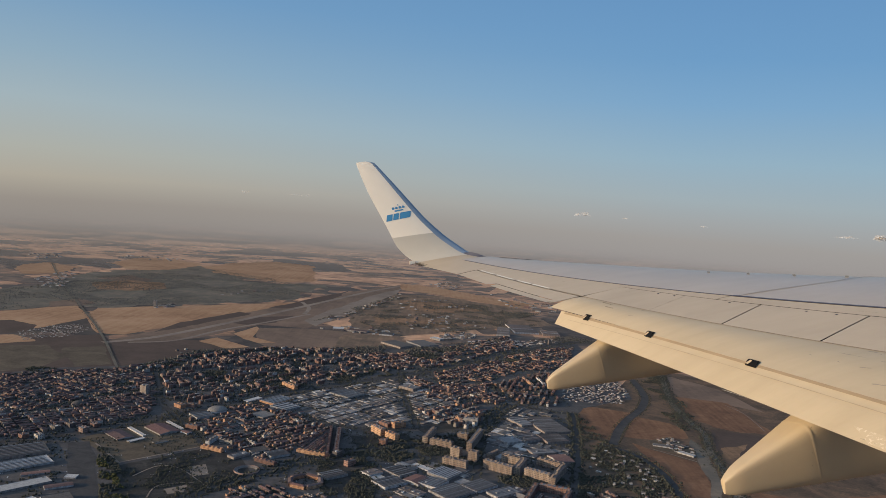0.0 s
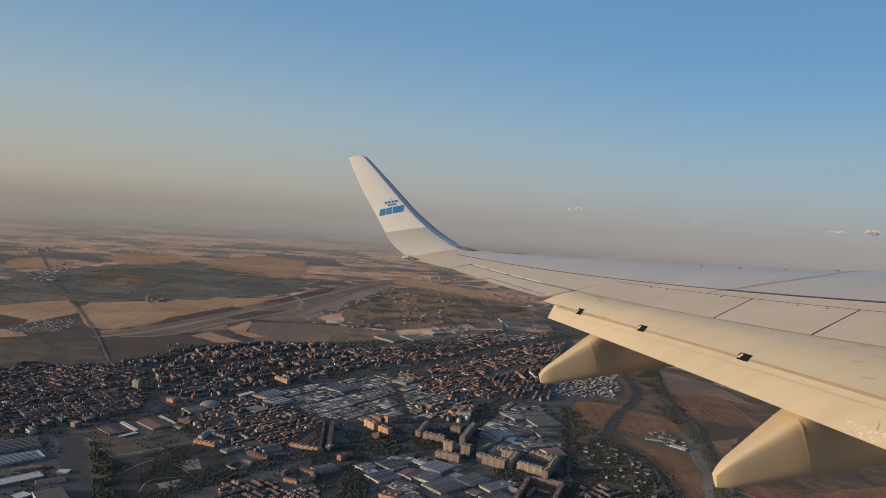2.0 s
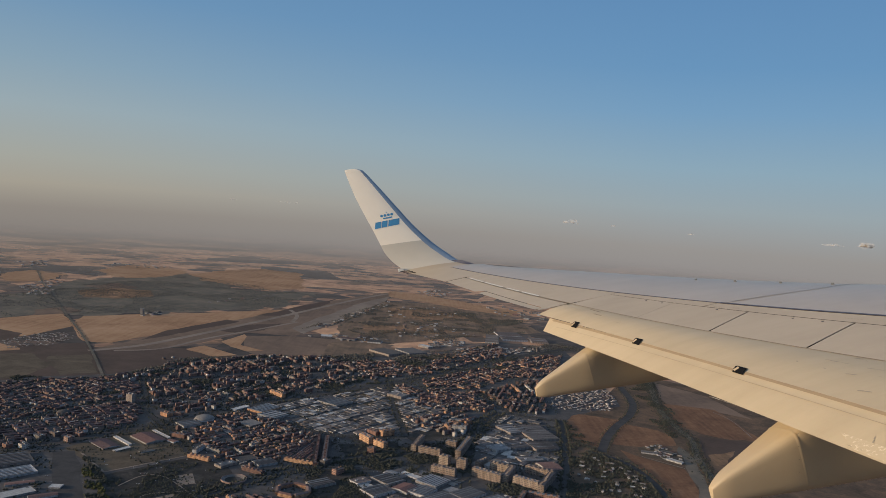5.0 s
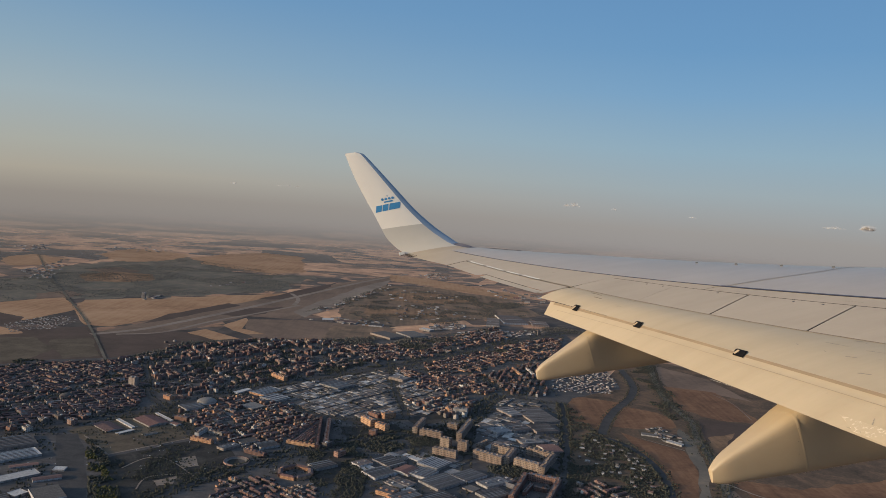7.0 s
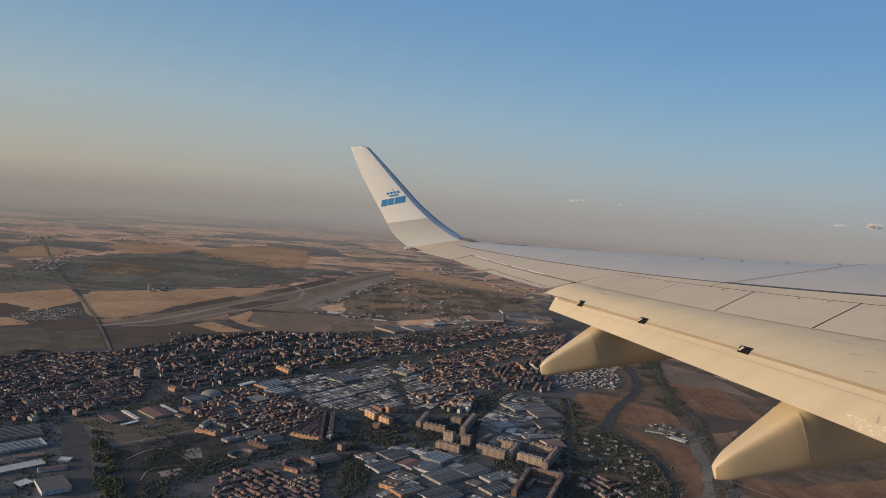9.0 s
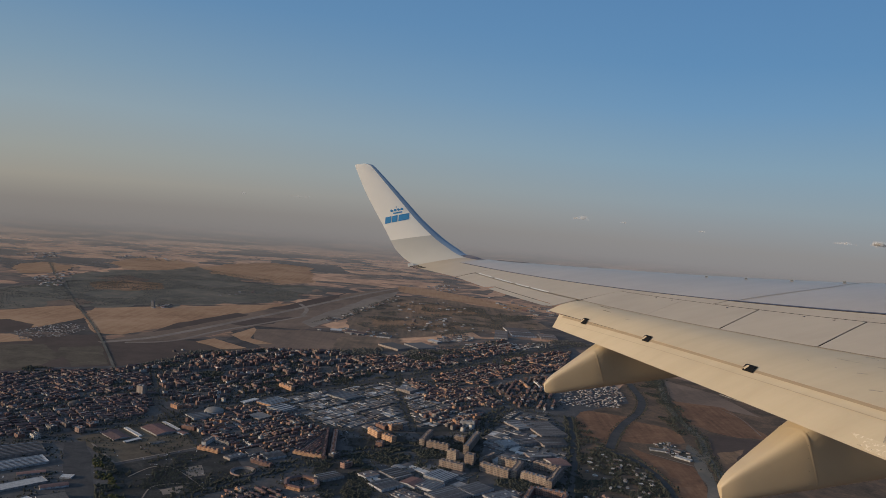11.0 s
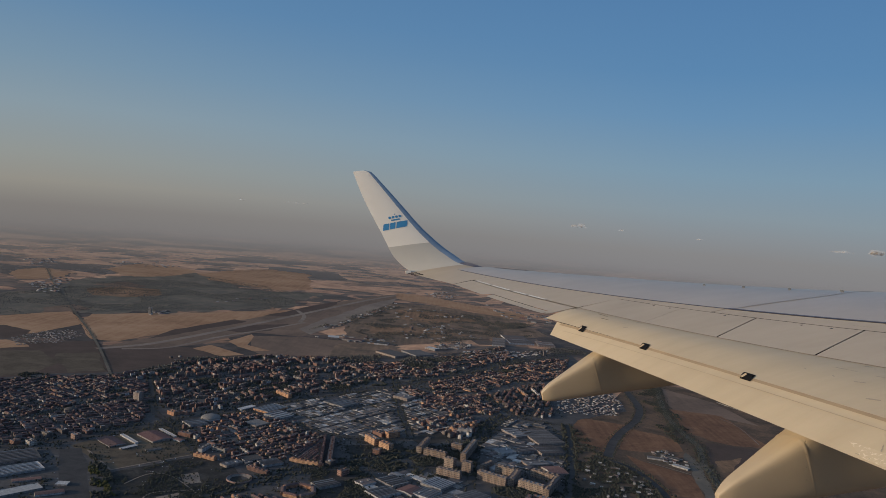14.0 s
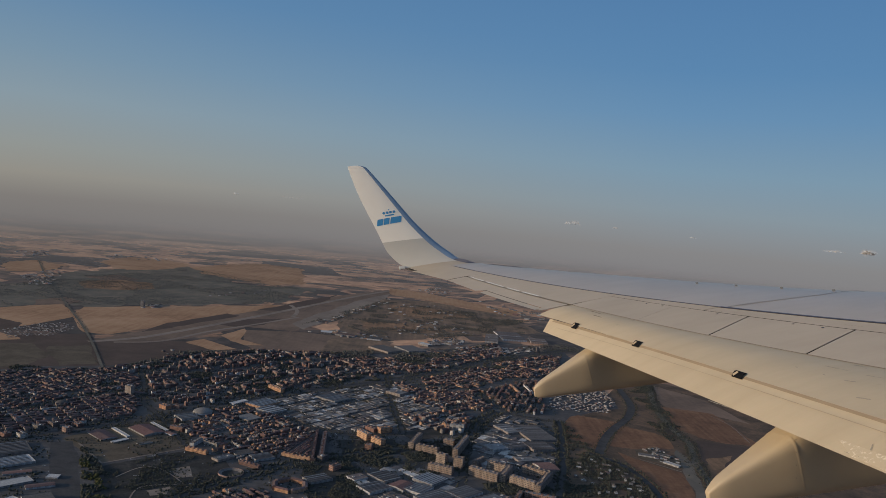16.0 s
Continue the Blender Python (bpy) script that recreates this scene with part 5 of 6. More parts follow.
rows_of([(-13.3, 351.4), (8.3, 366.5), (21.7, 359.6), (16.4, 337.1), (7.1, 326.7), (-7.9, 343.3)], LINE, (4, 8), 1.4, 2.8, (1.2, 2.0), RED, terr, 0.25)
district([(71.3, 446.6), (101.7, 458.2), (101.3, 414.3), (93.5, 391.3), (71.7, 386.0), (61.0, 392.3)], LINE, (2.6, 2.9), ((1.5, 2.4), (1.3, 1.9)), (0.7, 1.2), ["gable", "flat"], ([SHED, CREAM, CREAM], [FLAT, FLAT, WHITE], [TILE, FLAT]), terr, 0.5, 0.12, 0.08, (1.2, 1.6))
district([(-59.6, 304.1), (-47.8, 315.0), (-45.7, 287.3), (-57.0, 287.8)], radians(-18), (1.9, 2.1), ((1.6, 2.05), (1.1, 1.4)), (0.7, 1.0), ["gable"], RED, terr, 0.96, 0.04, 0.03, (0, 1.0))
bulk("terraced_houses", terr, "small terraced houses with clay-tiled roofs", "houses")
mix = Heap()
rows_of([(-71.2, 244.2), (-57.7, 249.9), (-50.8, 243.6), (-40.0, 245.4), (-34.2, 205.5), (-68.6, 201.0)], radians(-40), (4, 8), 1.0, 1.4, (0.7, 1.0), RED, mix, 0.08, near(240))
rows_of([(-38.6, 278.4), (-26.6, 287.0), (-7.2, 293.3), (-8.1, 284.0), (-23.9, 279.9)], LINE - 0.1, (4, 7), 1.6, 3.5, (1.2, 2.0), AP, mix, 0.35, near(282))
rows_of([(44.7, 258.9), (61.4, 266.9), (66.2, 243.0), (53.7, 203.3), (34.3, 201.0)], radians(-58), (4, 9), 1.3, 2.4, (0.9, 1.6), AP, mix, 0.2, near(262))
bulk("town_blocks", mix, "mixed red-brick blocks and low houses", "buildings")
far = Heap()
FAR = ([SHED, CREAM, SHED], [WHITE, METAL, FLAT], [TILE, METAL])


def hamlet(poly, cell, size, fill, tall=(0.9, 1.8)):
    """Scattered sheds and houses out on the plain."""
    district(poly, radians(-12), cell, size, tall, ["flat", "gable"], FAR, far, fill, 0.3, 0.3)


hamlet([(-261.8, 465.9), (-256.7, 490.8), (-242.7, 505.4), (-228.2, 491.3), (-231.3, 461.9), (-247.2, 445.1)], (2.3, 4.2), ((0.8, 2.2), (0.7, 1.5)), 0.42, (0.3, 0.6))
hamlet([(-377.7, 708.5), (-384.5, 775.4), (-362.4, 761.7), (-333.6, 670.8), (-345.4, 651.2)], (6, 12), ((2, 4.5), (3, 6)), 0.5, (0.6, 1.1))
hamlet([(-491.4, 901.1), (-479.7, 970.8), (-445.7, 907.8), (-458.4, 862.8)], (8, 22), ((2.5, 6), (3, 7)), 0.4, (0.7, 1.3))
hamlet([(-411.5, 976.7), (-374.4, 991.8), (-326.5, 978.1), (-322.9, 945.9), (-394.7, 936.0)], (9, 22), ((2.5, 6), (3, 7)), 0.35, (0.7, 1.3))
hamlet([(-228.4, 601.0), (-216.0, 613.6), (-210.3, 597.1), (-222.1, 588.4)], (5, 10), ((3, 5), (3, 5)), 0.8)
hamlet([(-211.9, 658.0), (-204.5, 665.7), (-186.2, 730.2), (-159.9, 759.5), (-158.8, 727.7), (-187.6, 694.7)], (7, 14), ((2, 5), (2, 5)), 0.35, (0.6, 1.2))
hamlet([(-18.9, 893.2), (8.0, 922.4), (24.3, 895.8), (20.0, 859.2), (-2.4, 851.6)], (7, 12), ((3, 6), (3, 6)), 0.55, (0.6, 1.1))
hamlet([(-90.6, 591.8), (-72.2, 669.6), (-42.9, 778.2), (-41.3, 747.6), (-62.1, 667.4), (-80.2, 579.8)], (7, 12), ((2.5, 5), (2.5, 5)), 0.4)
hamlet([(-92.5, 549.3), (-70.3, 568.1), (-31.7, 558.5), (-30.6, 535.8), (-67.0, 540.3)], (8, 10), ((3, 6), (2, 4)), 0.4)
hamlet([(-41.3, 747.6), (9.1, 774.1), (34.8, 713.3), (12.1, 651.2), (-37.8, 678.8)], (14, 22), ((2.5, 6), (2.5, 5)), 0.25)
hamlet([(-36.2, 645.8), (26.5, 648.1), (37.9, 600.9), (6.0, 573.1), (-28.3, 574.7)], (9, 14), ((2.5, 5.5), (2.5, 5)), 0.3)
hamlet([(-4.6, 550.0), (10.2, 569.8), (27.4, 571.4), (24.5, 556.1), (1.5, 538.7)], (5, 8), ((3, 6), (2.5, 5)), 0.7)
hamlet([(46.9, 827.4), (91.9, 790.1), (124.7, 755.9), (103.5, 708.6), (63.3, 734.5)], (10, 20), ((4, 9), (4, 9)), 0.35)
hamlet([(13.4, 534.3), (39.1, 556.9), (82.6, 568.1), (99.2, 564.8), (68.2, 524.3), (24.1, 509.4)], (7, 9), ((2.4, 5), (2.4, 4.5)), 0.5)
hamlet([(93.2, 332.3), (100.8, 336.3), (106.0, 320.8), (104.1, 310.2), (97.5, 313.2)], (3.4, 3.6), ((1.4, 2.8), (1.2, 2.2)), 0.65)
hamlet([(56.3, 311.1), (70.6, 311.0), (79.7, 292.3), (80.2, 264.6), (72.9, 253.4), (62.5, 267.1), (52.0, 276.5)], (6, 6), ((1.8, 3.4), (1.6, 2.6)), 0.3)
hamlet([(-172.7, 439.9), (-152.3, 457.1), (-141.8, 450.3), (-150.3, 431.2)], (7, 10), ((2.4, 4), (2, 4)), 0.3)
bulk("distant_buildings", far, "scattered pale sheds and houses on the plain", "buildings")
tagged(single(*(-225.7, 596.0), radians(0), 2.4, 2.4, 4.5, "flat", wall=CREAM, top=WHITE, name="silo_tower", huts=1), "white farm tower beside a stubble field", "tower")
tagged(single(*(76.8, 548.0), radians(10), 1.8, 1.6, 3.8, "flat", wall=CREAM, top=FLAT, name="apartment_tower", huts=1), "lone pale tower at the town's edge", "tower")

# ---- trees ----
bm = bmesh.new()
bmesh.ops.create_icosphere(bm, subdivisions=1, radius=1)
BLOB_V = [v.co.copy() for v in bm.verts]
BLOB_F = [tuple(v.index for v in f.verts) for f in bm.faces]
bm.free()


class Grove:
    """Many crowns, each a few uneven clumps of foliage."""
    def __init__(self):
        self.v, self.f = [], []

    def crown(self, x, y, r, h):
        for c in range(2):
            ox, oy = rng.uniform(-0.5, 0.5) * r, rng.uniform(-0.5, 0.5) * r
            rr = r * rng.uniform(0.5, 0.8)
            zz = h - rr * rng.uniform(0.7, 1.2)
            k = len(self.v)
            for q in BLOB_V:
                g = rr * rng.uniform(0.7, 1.2)
                self.v.append((x + ox + q.x * g, y + oy + q.y * g, max(0.0, zz + q.z * g * 1.1)))
            self.f += [tuple(i + k for i in t) for t in BLOB_F]

    def done(self, name, label, leaf=None):
        tagged(new(name, mesh_of(name, self.v, self.f, leaf or M_LEAF)), label, "trees", kind="stuff")


def wood(grove, poly, count, r=(0.4, 0.8), clump=0.15, sparse=-0.05):
    x0, x1 = min(p[0] for p in poly), max(p[0] for p in poly)
    y0, y1 = min(p[1] for p in poly), max(p[1] for p in poly)
    done = tries = 0
    while done < count and tries < count * 30:
        tries += 1
        x, y = rng.uniform(x0, x1), rng.uniform(y0, y1)
        if inside((x, y), poly) and noise.noise((x * clump, y * clump, 5.0)) > sparse:
            q = rng.uniform(*r)
            grove.crown(x, y, q, q * rng.uniform(1.3, 2.0))
            done += 1


def along(grove, line, step, off, r=(0.45, 0.75), spread=1.0):
    for a, b in zip(line, line[1:]):
        d = b - a
        n = max(1, int(d.length / step))
        s = Vector((-d.y, d.x)).normalized()
        for k in range(n):
            for side in (-1, 1):
                if rng.random() < 0.85:
                    p = a + d * ((k + rng.random()) / n) + s * (side * off + rng.gauss(0, spread))
                    q = rng.uniform(*r)
                    grove.crown(p.x, p.y, q, q * rng.uniform(1.4, 2.0))


g = Grove()
along(g, AVENUE, 0.35, 2.4, (0.3, 0.6), 1.0)
for s_ in STREETS:
    along(g, s_, 0.7, 1.3, (0.22, 0.45), 0.4)
along(g, RAIL, 0.9, 3.2, (0.3, 0.6), 0.7)
along(g, BYPASS, 0.5, 2.0, (0.35, 0.65), 0.7)
g.done("avenue_trees", "dark green trees lining the avenue and railway")
g = Grove()
along(g, RIVER, 0.18, 1.2, (0.18, 0.42), 1.6)
along(g, CURVE, 0.6, 2.0, (0.3, 0.6), 0.6)
along(g, LANE, 0.9, 2.6, (0.2, 0.45), 0.4)
wood(g, [(55.7, 315.4), (69.8, 318.2), (80.8, 296.4), (83.3, 264.1), (66.3, 208.1), (35.6, 204.4)], 6500, (0.22, 0.5), 0.1, -0.2)
wood(g, [(64.4, 369.5), (71.2, 324.6), (64.7, 317.2), (56.9, 324.9)], 300, (0.25, 0.5), 0.2, 0.0)
wood(g, [(111.3, 455.0), (135.0, 467.7), (122.7, 351.1), (111.0, 335.9), (107.3, 403.8)], 700, (0.25, 0.55), 0.06, 0.15)
g.done("riverside_trees", "dark riverside trees and wooded gardens")
g = Grove()
wood(g, [(-130.5, 280.0), (-114.3, 259.9), (-81.6, 199.3), (-93.0, 197.9)], 1100, (0.3, 0.6), 0.15, -0.1)
wood(g, [(-113.0, 256.8), (-90.1, 280.1), (-76.5, 271.5), (-67.5, 251.9), (-84.4, 234.6), (-84.3, 202.3)], 1200, (0.18, 0.4), 0.09, 0.05)
wood(g, [(-39.3, 284.6), (-16.5, 304.0), (16.6, 327.8), (13.2, 280.4), (-7.0, 276.8), (-35.7, 271.7)], 1900, (0.3, 0.6), 0.12, -0.1)
wood(g, [(-47.5, 275.6), (-28.4, 282.8), (-23.0, 253.1), (-24.6, 238.4), (-30.7, 228.8), (-42.2, 245.0)], 1300, (0.25, 0.5), 0.12, -0.1)
wood(g, [(-168.1, 269.4), (-143.9, 285.4), (-135.2, 275.8), (-133.0, 261.1), (-114.0, 224.7), (-123.3, 193.9)], 350, (0.25, 0.5), 0.15, 0.0)
wood(g, [(12.8, 269.8), (47.1, 284.6), (46.0, 264.4), (25.3, 263.7)], 600, (0.3, 0.55), 0.12, -0.1)
wood(g, [(-220.3, 357.1), (-166.2, 392.0), (-109.9, 464.4), (-27.6, 477.5), (55.0, 549.1), (63.7, 381.8), (41.2, 239.3), (-34.2, 205.5), (-83.1, 199.2), (-130.9, 279.9), (-168.5, 270.0)], 11000, (0.2, 0.48), 0.05, -0.02)
wood(g, [(-142.6, 436.9), (-24.6, 489.3), (-25.4, 433.3), (-66.2, 385.1), (-112.0, 339.5)], 2600, (0.3, 0.6), 0.05, -0.05)
for x, y, r_ in GREENS:
    wood(g, [(x + r_ * math.cos(k * math.pi / 4) * rng.uniform(0.9, 1.3), y + r_ * math.sin(k * math.pi / 4) * rng.uniform(0.7, 1.1)) for k in range(8)], int(3.2 * r_ * r_), (0.28, 0.55), 0.12, -0.25)
for x, y in YARD_TREES:
    q = rng.uniform(0.25, 0.5)
    g.crown(x, y, q, q * rng.uniform(1.4, 2.0))
wood(g, [(-222.0, 360.0), (-168.0, 396.0), (-143.0, 438.0), (-110.0, 471.0), (-60.0, 481.0), (-58.0, 474.0), (-106.0, 464.0), (-138.0, 432.0), (-163.0, 391.0), (-219.0, 354.0)], 1300, (0.25, 0.5), 0.08, -0.05)
g.done("town_trees", "dark green town trees between the houses")
g = Grove()
wood(g, [(-123.0, 262.9), (-118.0, 260.4), (-101.5, 235.5), (-88.2, 205.3), (-92.2, 204.7)], 420, (0.3, 0.6), 0.12, 0.0)
g.done("poplars", "yellow-green poplars catching the low sun", M_FRESH)
g = Grove()
wood(g, [(-73.9, 599.0), (-41.8, 756.1), (41.2, 731.7), (95.2, 652.5), (41.7, 591.9), (-30.8, 540.2)], 7500, (0.2, 0.42), 0.055, 0.06)
wood(g, [(-365.5, 601.4), (-346.1, 729.2), (-277.4, 887.9), (-120.7, 797.7), (-142.0, 671.6), (-201.3, 624.1), (-262.0, 575.6), (-324.2, 532.0)], 5500, (0.22, 0.48), 0.02, -0.12)
along(g, COUNTRY, 3.0, 1.2, (0.22, 0.45), 0.6)
wood(g, [(-166.2, 392.0), (-146.3, 448.8), (-74.3, 480.0), (-25.4, 508.3), (-27.6, 477.5), (-109.9, 464.4), (-140.8, 431.1), (-159.9, 383.6)], 900, (0.4, 0.8), 0.05, -0.1)
wood(g, [(-102.6, 560.1), (-80.1, 652.0), (-42.9, 778.2), (-40.3, 748.2), (-75.5, 612.8), (-91.8, 544.8)], 700, (0.28, 0.55), 0.04, -0.05)
wood(g, [(19.8, 745.2), (53.2, 745.5), (92.2, 703.5), (67.1, 665.6), (33.8, 694.6)], 1300, (0.25, 0.5), 0.03, -0.02)
wood(g, [(-28.7, 499.3), (5.1, 510.8), (39.5, 561.7), (42.3, 544.6), (-2.6, 482.1), (-24.1, 478.7)], 700, (0.4, 0.8), 0.05, -0.1)
wood(g, [(-4.6, 520.0), (100.0, 590.0), (140.0, 560.0), (138.0, 480.0), (112.0, 465.0), (98.0, 545.0), (60.0, 540.0)], 1800, (0.25, 0.5), 0.03, 0.0)
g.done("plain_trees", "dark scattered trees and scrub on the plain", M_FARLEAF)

# ---- parked cars along the streets and in the yards ----
v, f = [], []


def car(x, y, a):
    m = place(x, y, a)
    k = len(v)
    for zz, sx, sy in ((0.02, 0.33, 0.14), (0.13, 0.33, 0.14), (0.14, 0.20, 0.125), (0.22, 0.15, 0.11)):
        v.extend(m @ Vector((sx * p, sy * q, zz)) for p, q in ((-1, -1), (1, -1), (1, 1), (-1, 1)))
    for r_ in range(3):
        for i in range(4):
            j = (i + 1) % 4
            f.append((k + 4 * r_ + i, k + 4 * r_ + j, k + 4 * r_ + 4 + j, k + 4 * r_ + 4 + i))
    f.append((k + 12, k + 13, k + 14, k + 15))


for line, off in ((AVENUE, 1.6), (BYPASS, 1.2)):
    for a, b in zip(line, line[1:]):
        d = b - a
        s = Vector((-d.y, d.x)).normalized()
        for k in range(max(1, int(d.length / 1.6))):
            q = a + d * rng.random() + s * rng.choice((-off, off, -off * 0.4, off * 0.4))
            car(q.x, q.y, math.atan2(d.y, d.x))
yards = [(-167.8, 268.8), (-107.8, 325.9), (-21.6, 420.3), (60.6, 381.1), (42.9, 248.8), (-111.8, 205.6)]
n = 0
while n < 1500:
    x, y = rng.uniform(-190, 60), rng.uniform(239.2, 470.1)
    if inside((x, y), yards):
        g0 = radians(rng.choice((12, 24, 102, 114)))
        for k in range(rng.randint(1, 6)):
            car(x + k * 0.45 * math.cos(g0 + 1.57), y + k * 0.45 * math.sin(g0 + 1.57), g0)
            n += 1
tagged(new("parked_cars", mesh_of("parked_cars", v, f, M_CAR)), "small parked cars in streets and yards", "cars", kind="stuff")


# ---------------- the wing ----------------
# Its own axes: x to starboard, y ahead, z up; stations are given as span s (to port) and aft distance a.
wing = new("aircraft_wing")
wing.matrix_world = pose(1.626, -1.215, 100.435, 10.435, -11.321, -85.602)
tagged(wing, "cream-grey airliner wing with slightly lowered flaps and an upturned winglet", "aircraft wing")


def mean_z(s):
    return math.tan(radians(6)) * (s - 1.9) + 1.159 * (max(s - 1.9, 0) / 15.3) ** 2


def lead(s):
    return 0.522 * s


def chord(s):
    return 7.55 + 0.2321 * (s - 5.7) - lead(s)


def half_thick(u):
    u = min(max(u, 0), 1)
    return 0.505 * (0.2969 * math.sqrt(u) - 0.126 * u - 0.3516 * u * u + 0.2843 * u ** 3 - 0.1015 * u ** 4)


def droop(s, u):
    """The nose of the section dips inboard."""
    return -0.065 * min(1, max(0, (13.5 - s) / 3.5)) * max(0, 1 - u / 0.6) ** 1.2


def top_z(s, a):
    c = chord(s)
    u = (a - lead(s)) / c
    return mean_z(s) + c * half_thick(u) + droop(s, u)


def seam_a(s):
    return 6.78 + 0.295 * (s - 7.81)


def hinge_a(s):
    return 8.53 + 0.205 * (s - 11.39)


def spoiler_front(s):
    return 7.05 + 0.248 * (s - 7.74)


def spoiler_rear(s):
    return 7.615 + 0.192 * (s - 6.68)


def aileron_rear(s):
    return 8.95 + 0.185 * (s - 11.36)


def tip_rear(s):
    return 9.66 + 0.30 * (s - 15.17)


def slab_part(name, s0, s1, front, rear, surface, thick, material, label="", ns=16, na=6, parent=None, skew=(0, 0)):
    """A curved panel between two spanwise lines, with its thickness and softened rims."""
    verts, faces = [], []
    rim = 0.0
    for i in range(ns + 1):
        for j in range(na + 1):
            f = j / na
            s = s0 + (s1 - s0) * i / ns + skew[0] * (1 - i / ns) * f + skew[1] * (i / ns) * f
            a = front(s) + (rear(s) - front(s)) * f
            edge = rim if i in (0, ns) or j in (0, na) else 0
            verts.append((-s, -a, surface(s, a) - edge))
    n = len(verts)
    verts += [(x, y, z - thick * (1 - 0.985 * (k % (na + 1)) / na)) for k, (x, y, z) in enumerate(verts)]
    w = na + 1
    for i in range(ns):
        for j in range(na):
            q = (i * w + j, (i + 1) * w + j, (i + 1) * w + j + 1, i * w + j + 1)
            faces.append(q[::-1])
            faces.append(tuple(k + n for k in q))
    loop = [j for j in range(na)] + [i * w + na for i in range(ns)] + [ns * w + j for j in range(na, 0, -1)] + [i * w for i in range(ns, 0, -1)]
    for k, p in enumerate(loop):
        q = loop[(k + 1) % len(loop)]
        faces.append((p, q, q + n, p + n))
    me = mesh_of(name, verts, faces, material)
    bm = bmesh.new()
    bm.from_mesh(me)
    bmesh.ops.recalc_face_normals(bm, faces=bm.faces)
    bm.to_mesh(me)
    bm.free()
    me.polygons.foreach_set("use_smooth", [True] * len(me.polygons))
    me.set_sharp_from_angle(angle=radians(35))
    return part(name, me, parent or wing, label)


def box_shell(name, s0, s1, material, label):
    """The fixed forward wing: upper skin to the seam, rounded leading edge, lower skin to the rear spar."""
    ns, nu, nl = 40, 22, 12
    verts, faces = [], []
    for i in range(ns + 1):
        s = s0 + (s1 - s0) * i / ns
        c, u1 = chord(s), (seam_a(s) - lead(s)) / chord(s)
        prof = []
        for k in range(nu + 1):
            u = u1 * (1 - k / nu) ** 1.8
            prof.append((u, half_thick(u)))
        for k in range(1, nl + 1):
            u = 0.86 * (k / nl) ** 1.6
            prof.append((u, -0.62 * half_thick(u)))
        verts += [(-s, -(lead(s) + u * c), mean_z(s) + h * c + droop(s, u)) for u, h in prof]
    w = nu + nl + 1
    for i in range(ns):
        for k in range(w - 1):
            faces.append((i * w + k, i * w + k + 1, (i + 1) * w + k + 1, (i + 1) * w + k))
    faces.append(tuple(range(w))[::-1])
    faces.append(tuple(range(ns * w, ns * w + w)))
    me = mesh_of(name, verts, faces, material)
    bm = bmesh.new()
    bm.from_mesh(me)
    bmesh.ops.recalc_face_normals(bm, faces=bm.faces)
    bm.to_mesh(me)
    bm.free()
    me.polygons.foreach_set("use_smooth", [True] * len(me.polygons))
    me.set_sharp_from_angle(angle=radians(40))
    return part(name, me, wing, label)


ROOT, TIP = 2.2, 16.55
box_shell("wing_box", ROOT, TIP, M_SKIN, "smooth grey upper skin that mirrors the sky")
# dark structure that shows in the gaps between panels
slab_part("rear_spar", ROOT, 15.15, lambda s: seam_a(s) - 0.25, lambda s: (spoiler_rear(s) if s < 11.4 else hinge_a(s)) - 0.12,
          lambda s, a: top_z(s, a) - 0.045, 0.05, M_DARK, "dark structure in the panel gaps", 30, 4)
# fixed strip behind the seam
slab_part("fixed_panel", ROOT, 9.63, lambda s: seam_a(s) + 0.022, lambda s: spoiler_front(s) - 0.006, top_z, 0.015, M_PANEL, "", 16, 3)
slab_part("fixed_panel", 9.65, 11.38, lambda s: seam_a(s) + 0.012, lambda s: spoiler_front(s) - 0.004, top_z, 0.015, M_PANEL, "", 8, 3)
slab_part("fixed_panel", 11.385, 15.15, lambda s: seam_a(s) + 0.012, lambda s: hinge_a(s) - 0.012, top_z, 0.015, M_PANEL, "", 14, 4)
slab_part("tip_panel", 15.162, TIP, lambda s: seam_a(s) + 0.010, tip_rear, top_z, 0.035, M_PANEL, "", 8, 5)
# spoilers
for s0, s1, k0, k1 in ((10.12, 11.385, -0.27, -0.03), (8.982, 10.115, -0.36, -0.27), (7.752, 8.962, -0.34, -0.36), (6.423, 7.732, -0.30, -0.34), (3.0, 6.403, 0, -0.30)):
    slab_part("spoiler", s0, s1, lambda s: spoiler_front(s) + 0.006, spoiler_rear, top_z, 0.02, M_PANEL, "flat spoiler panel lying shut", 8, 5, None, (k0, k1))
slab_part("aileron_gap", 15.125, 15.16, lambda s: hinge_a(s) - 0.03, lambda s: aileron_rear(s) + 0.005, lambda s, a: top_z(s, a) - 0.002, 0.01, M_DARK, "dark gap at the aileron's end", 1, 6)
# aileron with its tab
ail = slab_part("aileron", 11.42, 15.122, lambda s: hinge_a(s) + 0.012, lambda s: aileron_rear(s) - (0.12 if 11.5 < s < 13.6 else 0.0), top_z, 0.02, M_PANEL, "aileron in line with the wing", 24, 4)
slab_part("tab", 11.52, 13.55, lambda s: aileron_rear(s) - 0.11, aileron_rear, lambda s, a: top_z(s, a) - 0.003, 0.03, M_PANEL, "", 10, 2, ail)
for s0, s1 in ((14.35, 14.95), (13.55, 14.25), (12.95, 13.4), (12.3, 12.85)):
    slab_part("gap_cover", s0, s1, lambda s: hinge_a(s) - 0.022, lambda s: hinge_a(s) + 0.012, lambda s, a: top_z(s, a) + 0.010, 0.008, M_LETWHITE, "pale strip along the aileron gap", 6, 1)


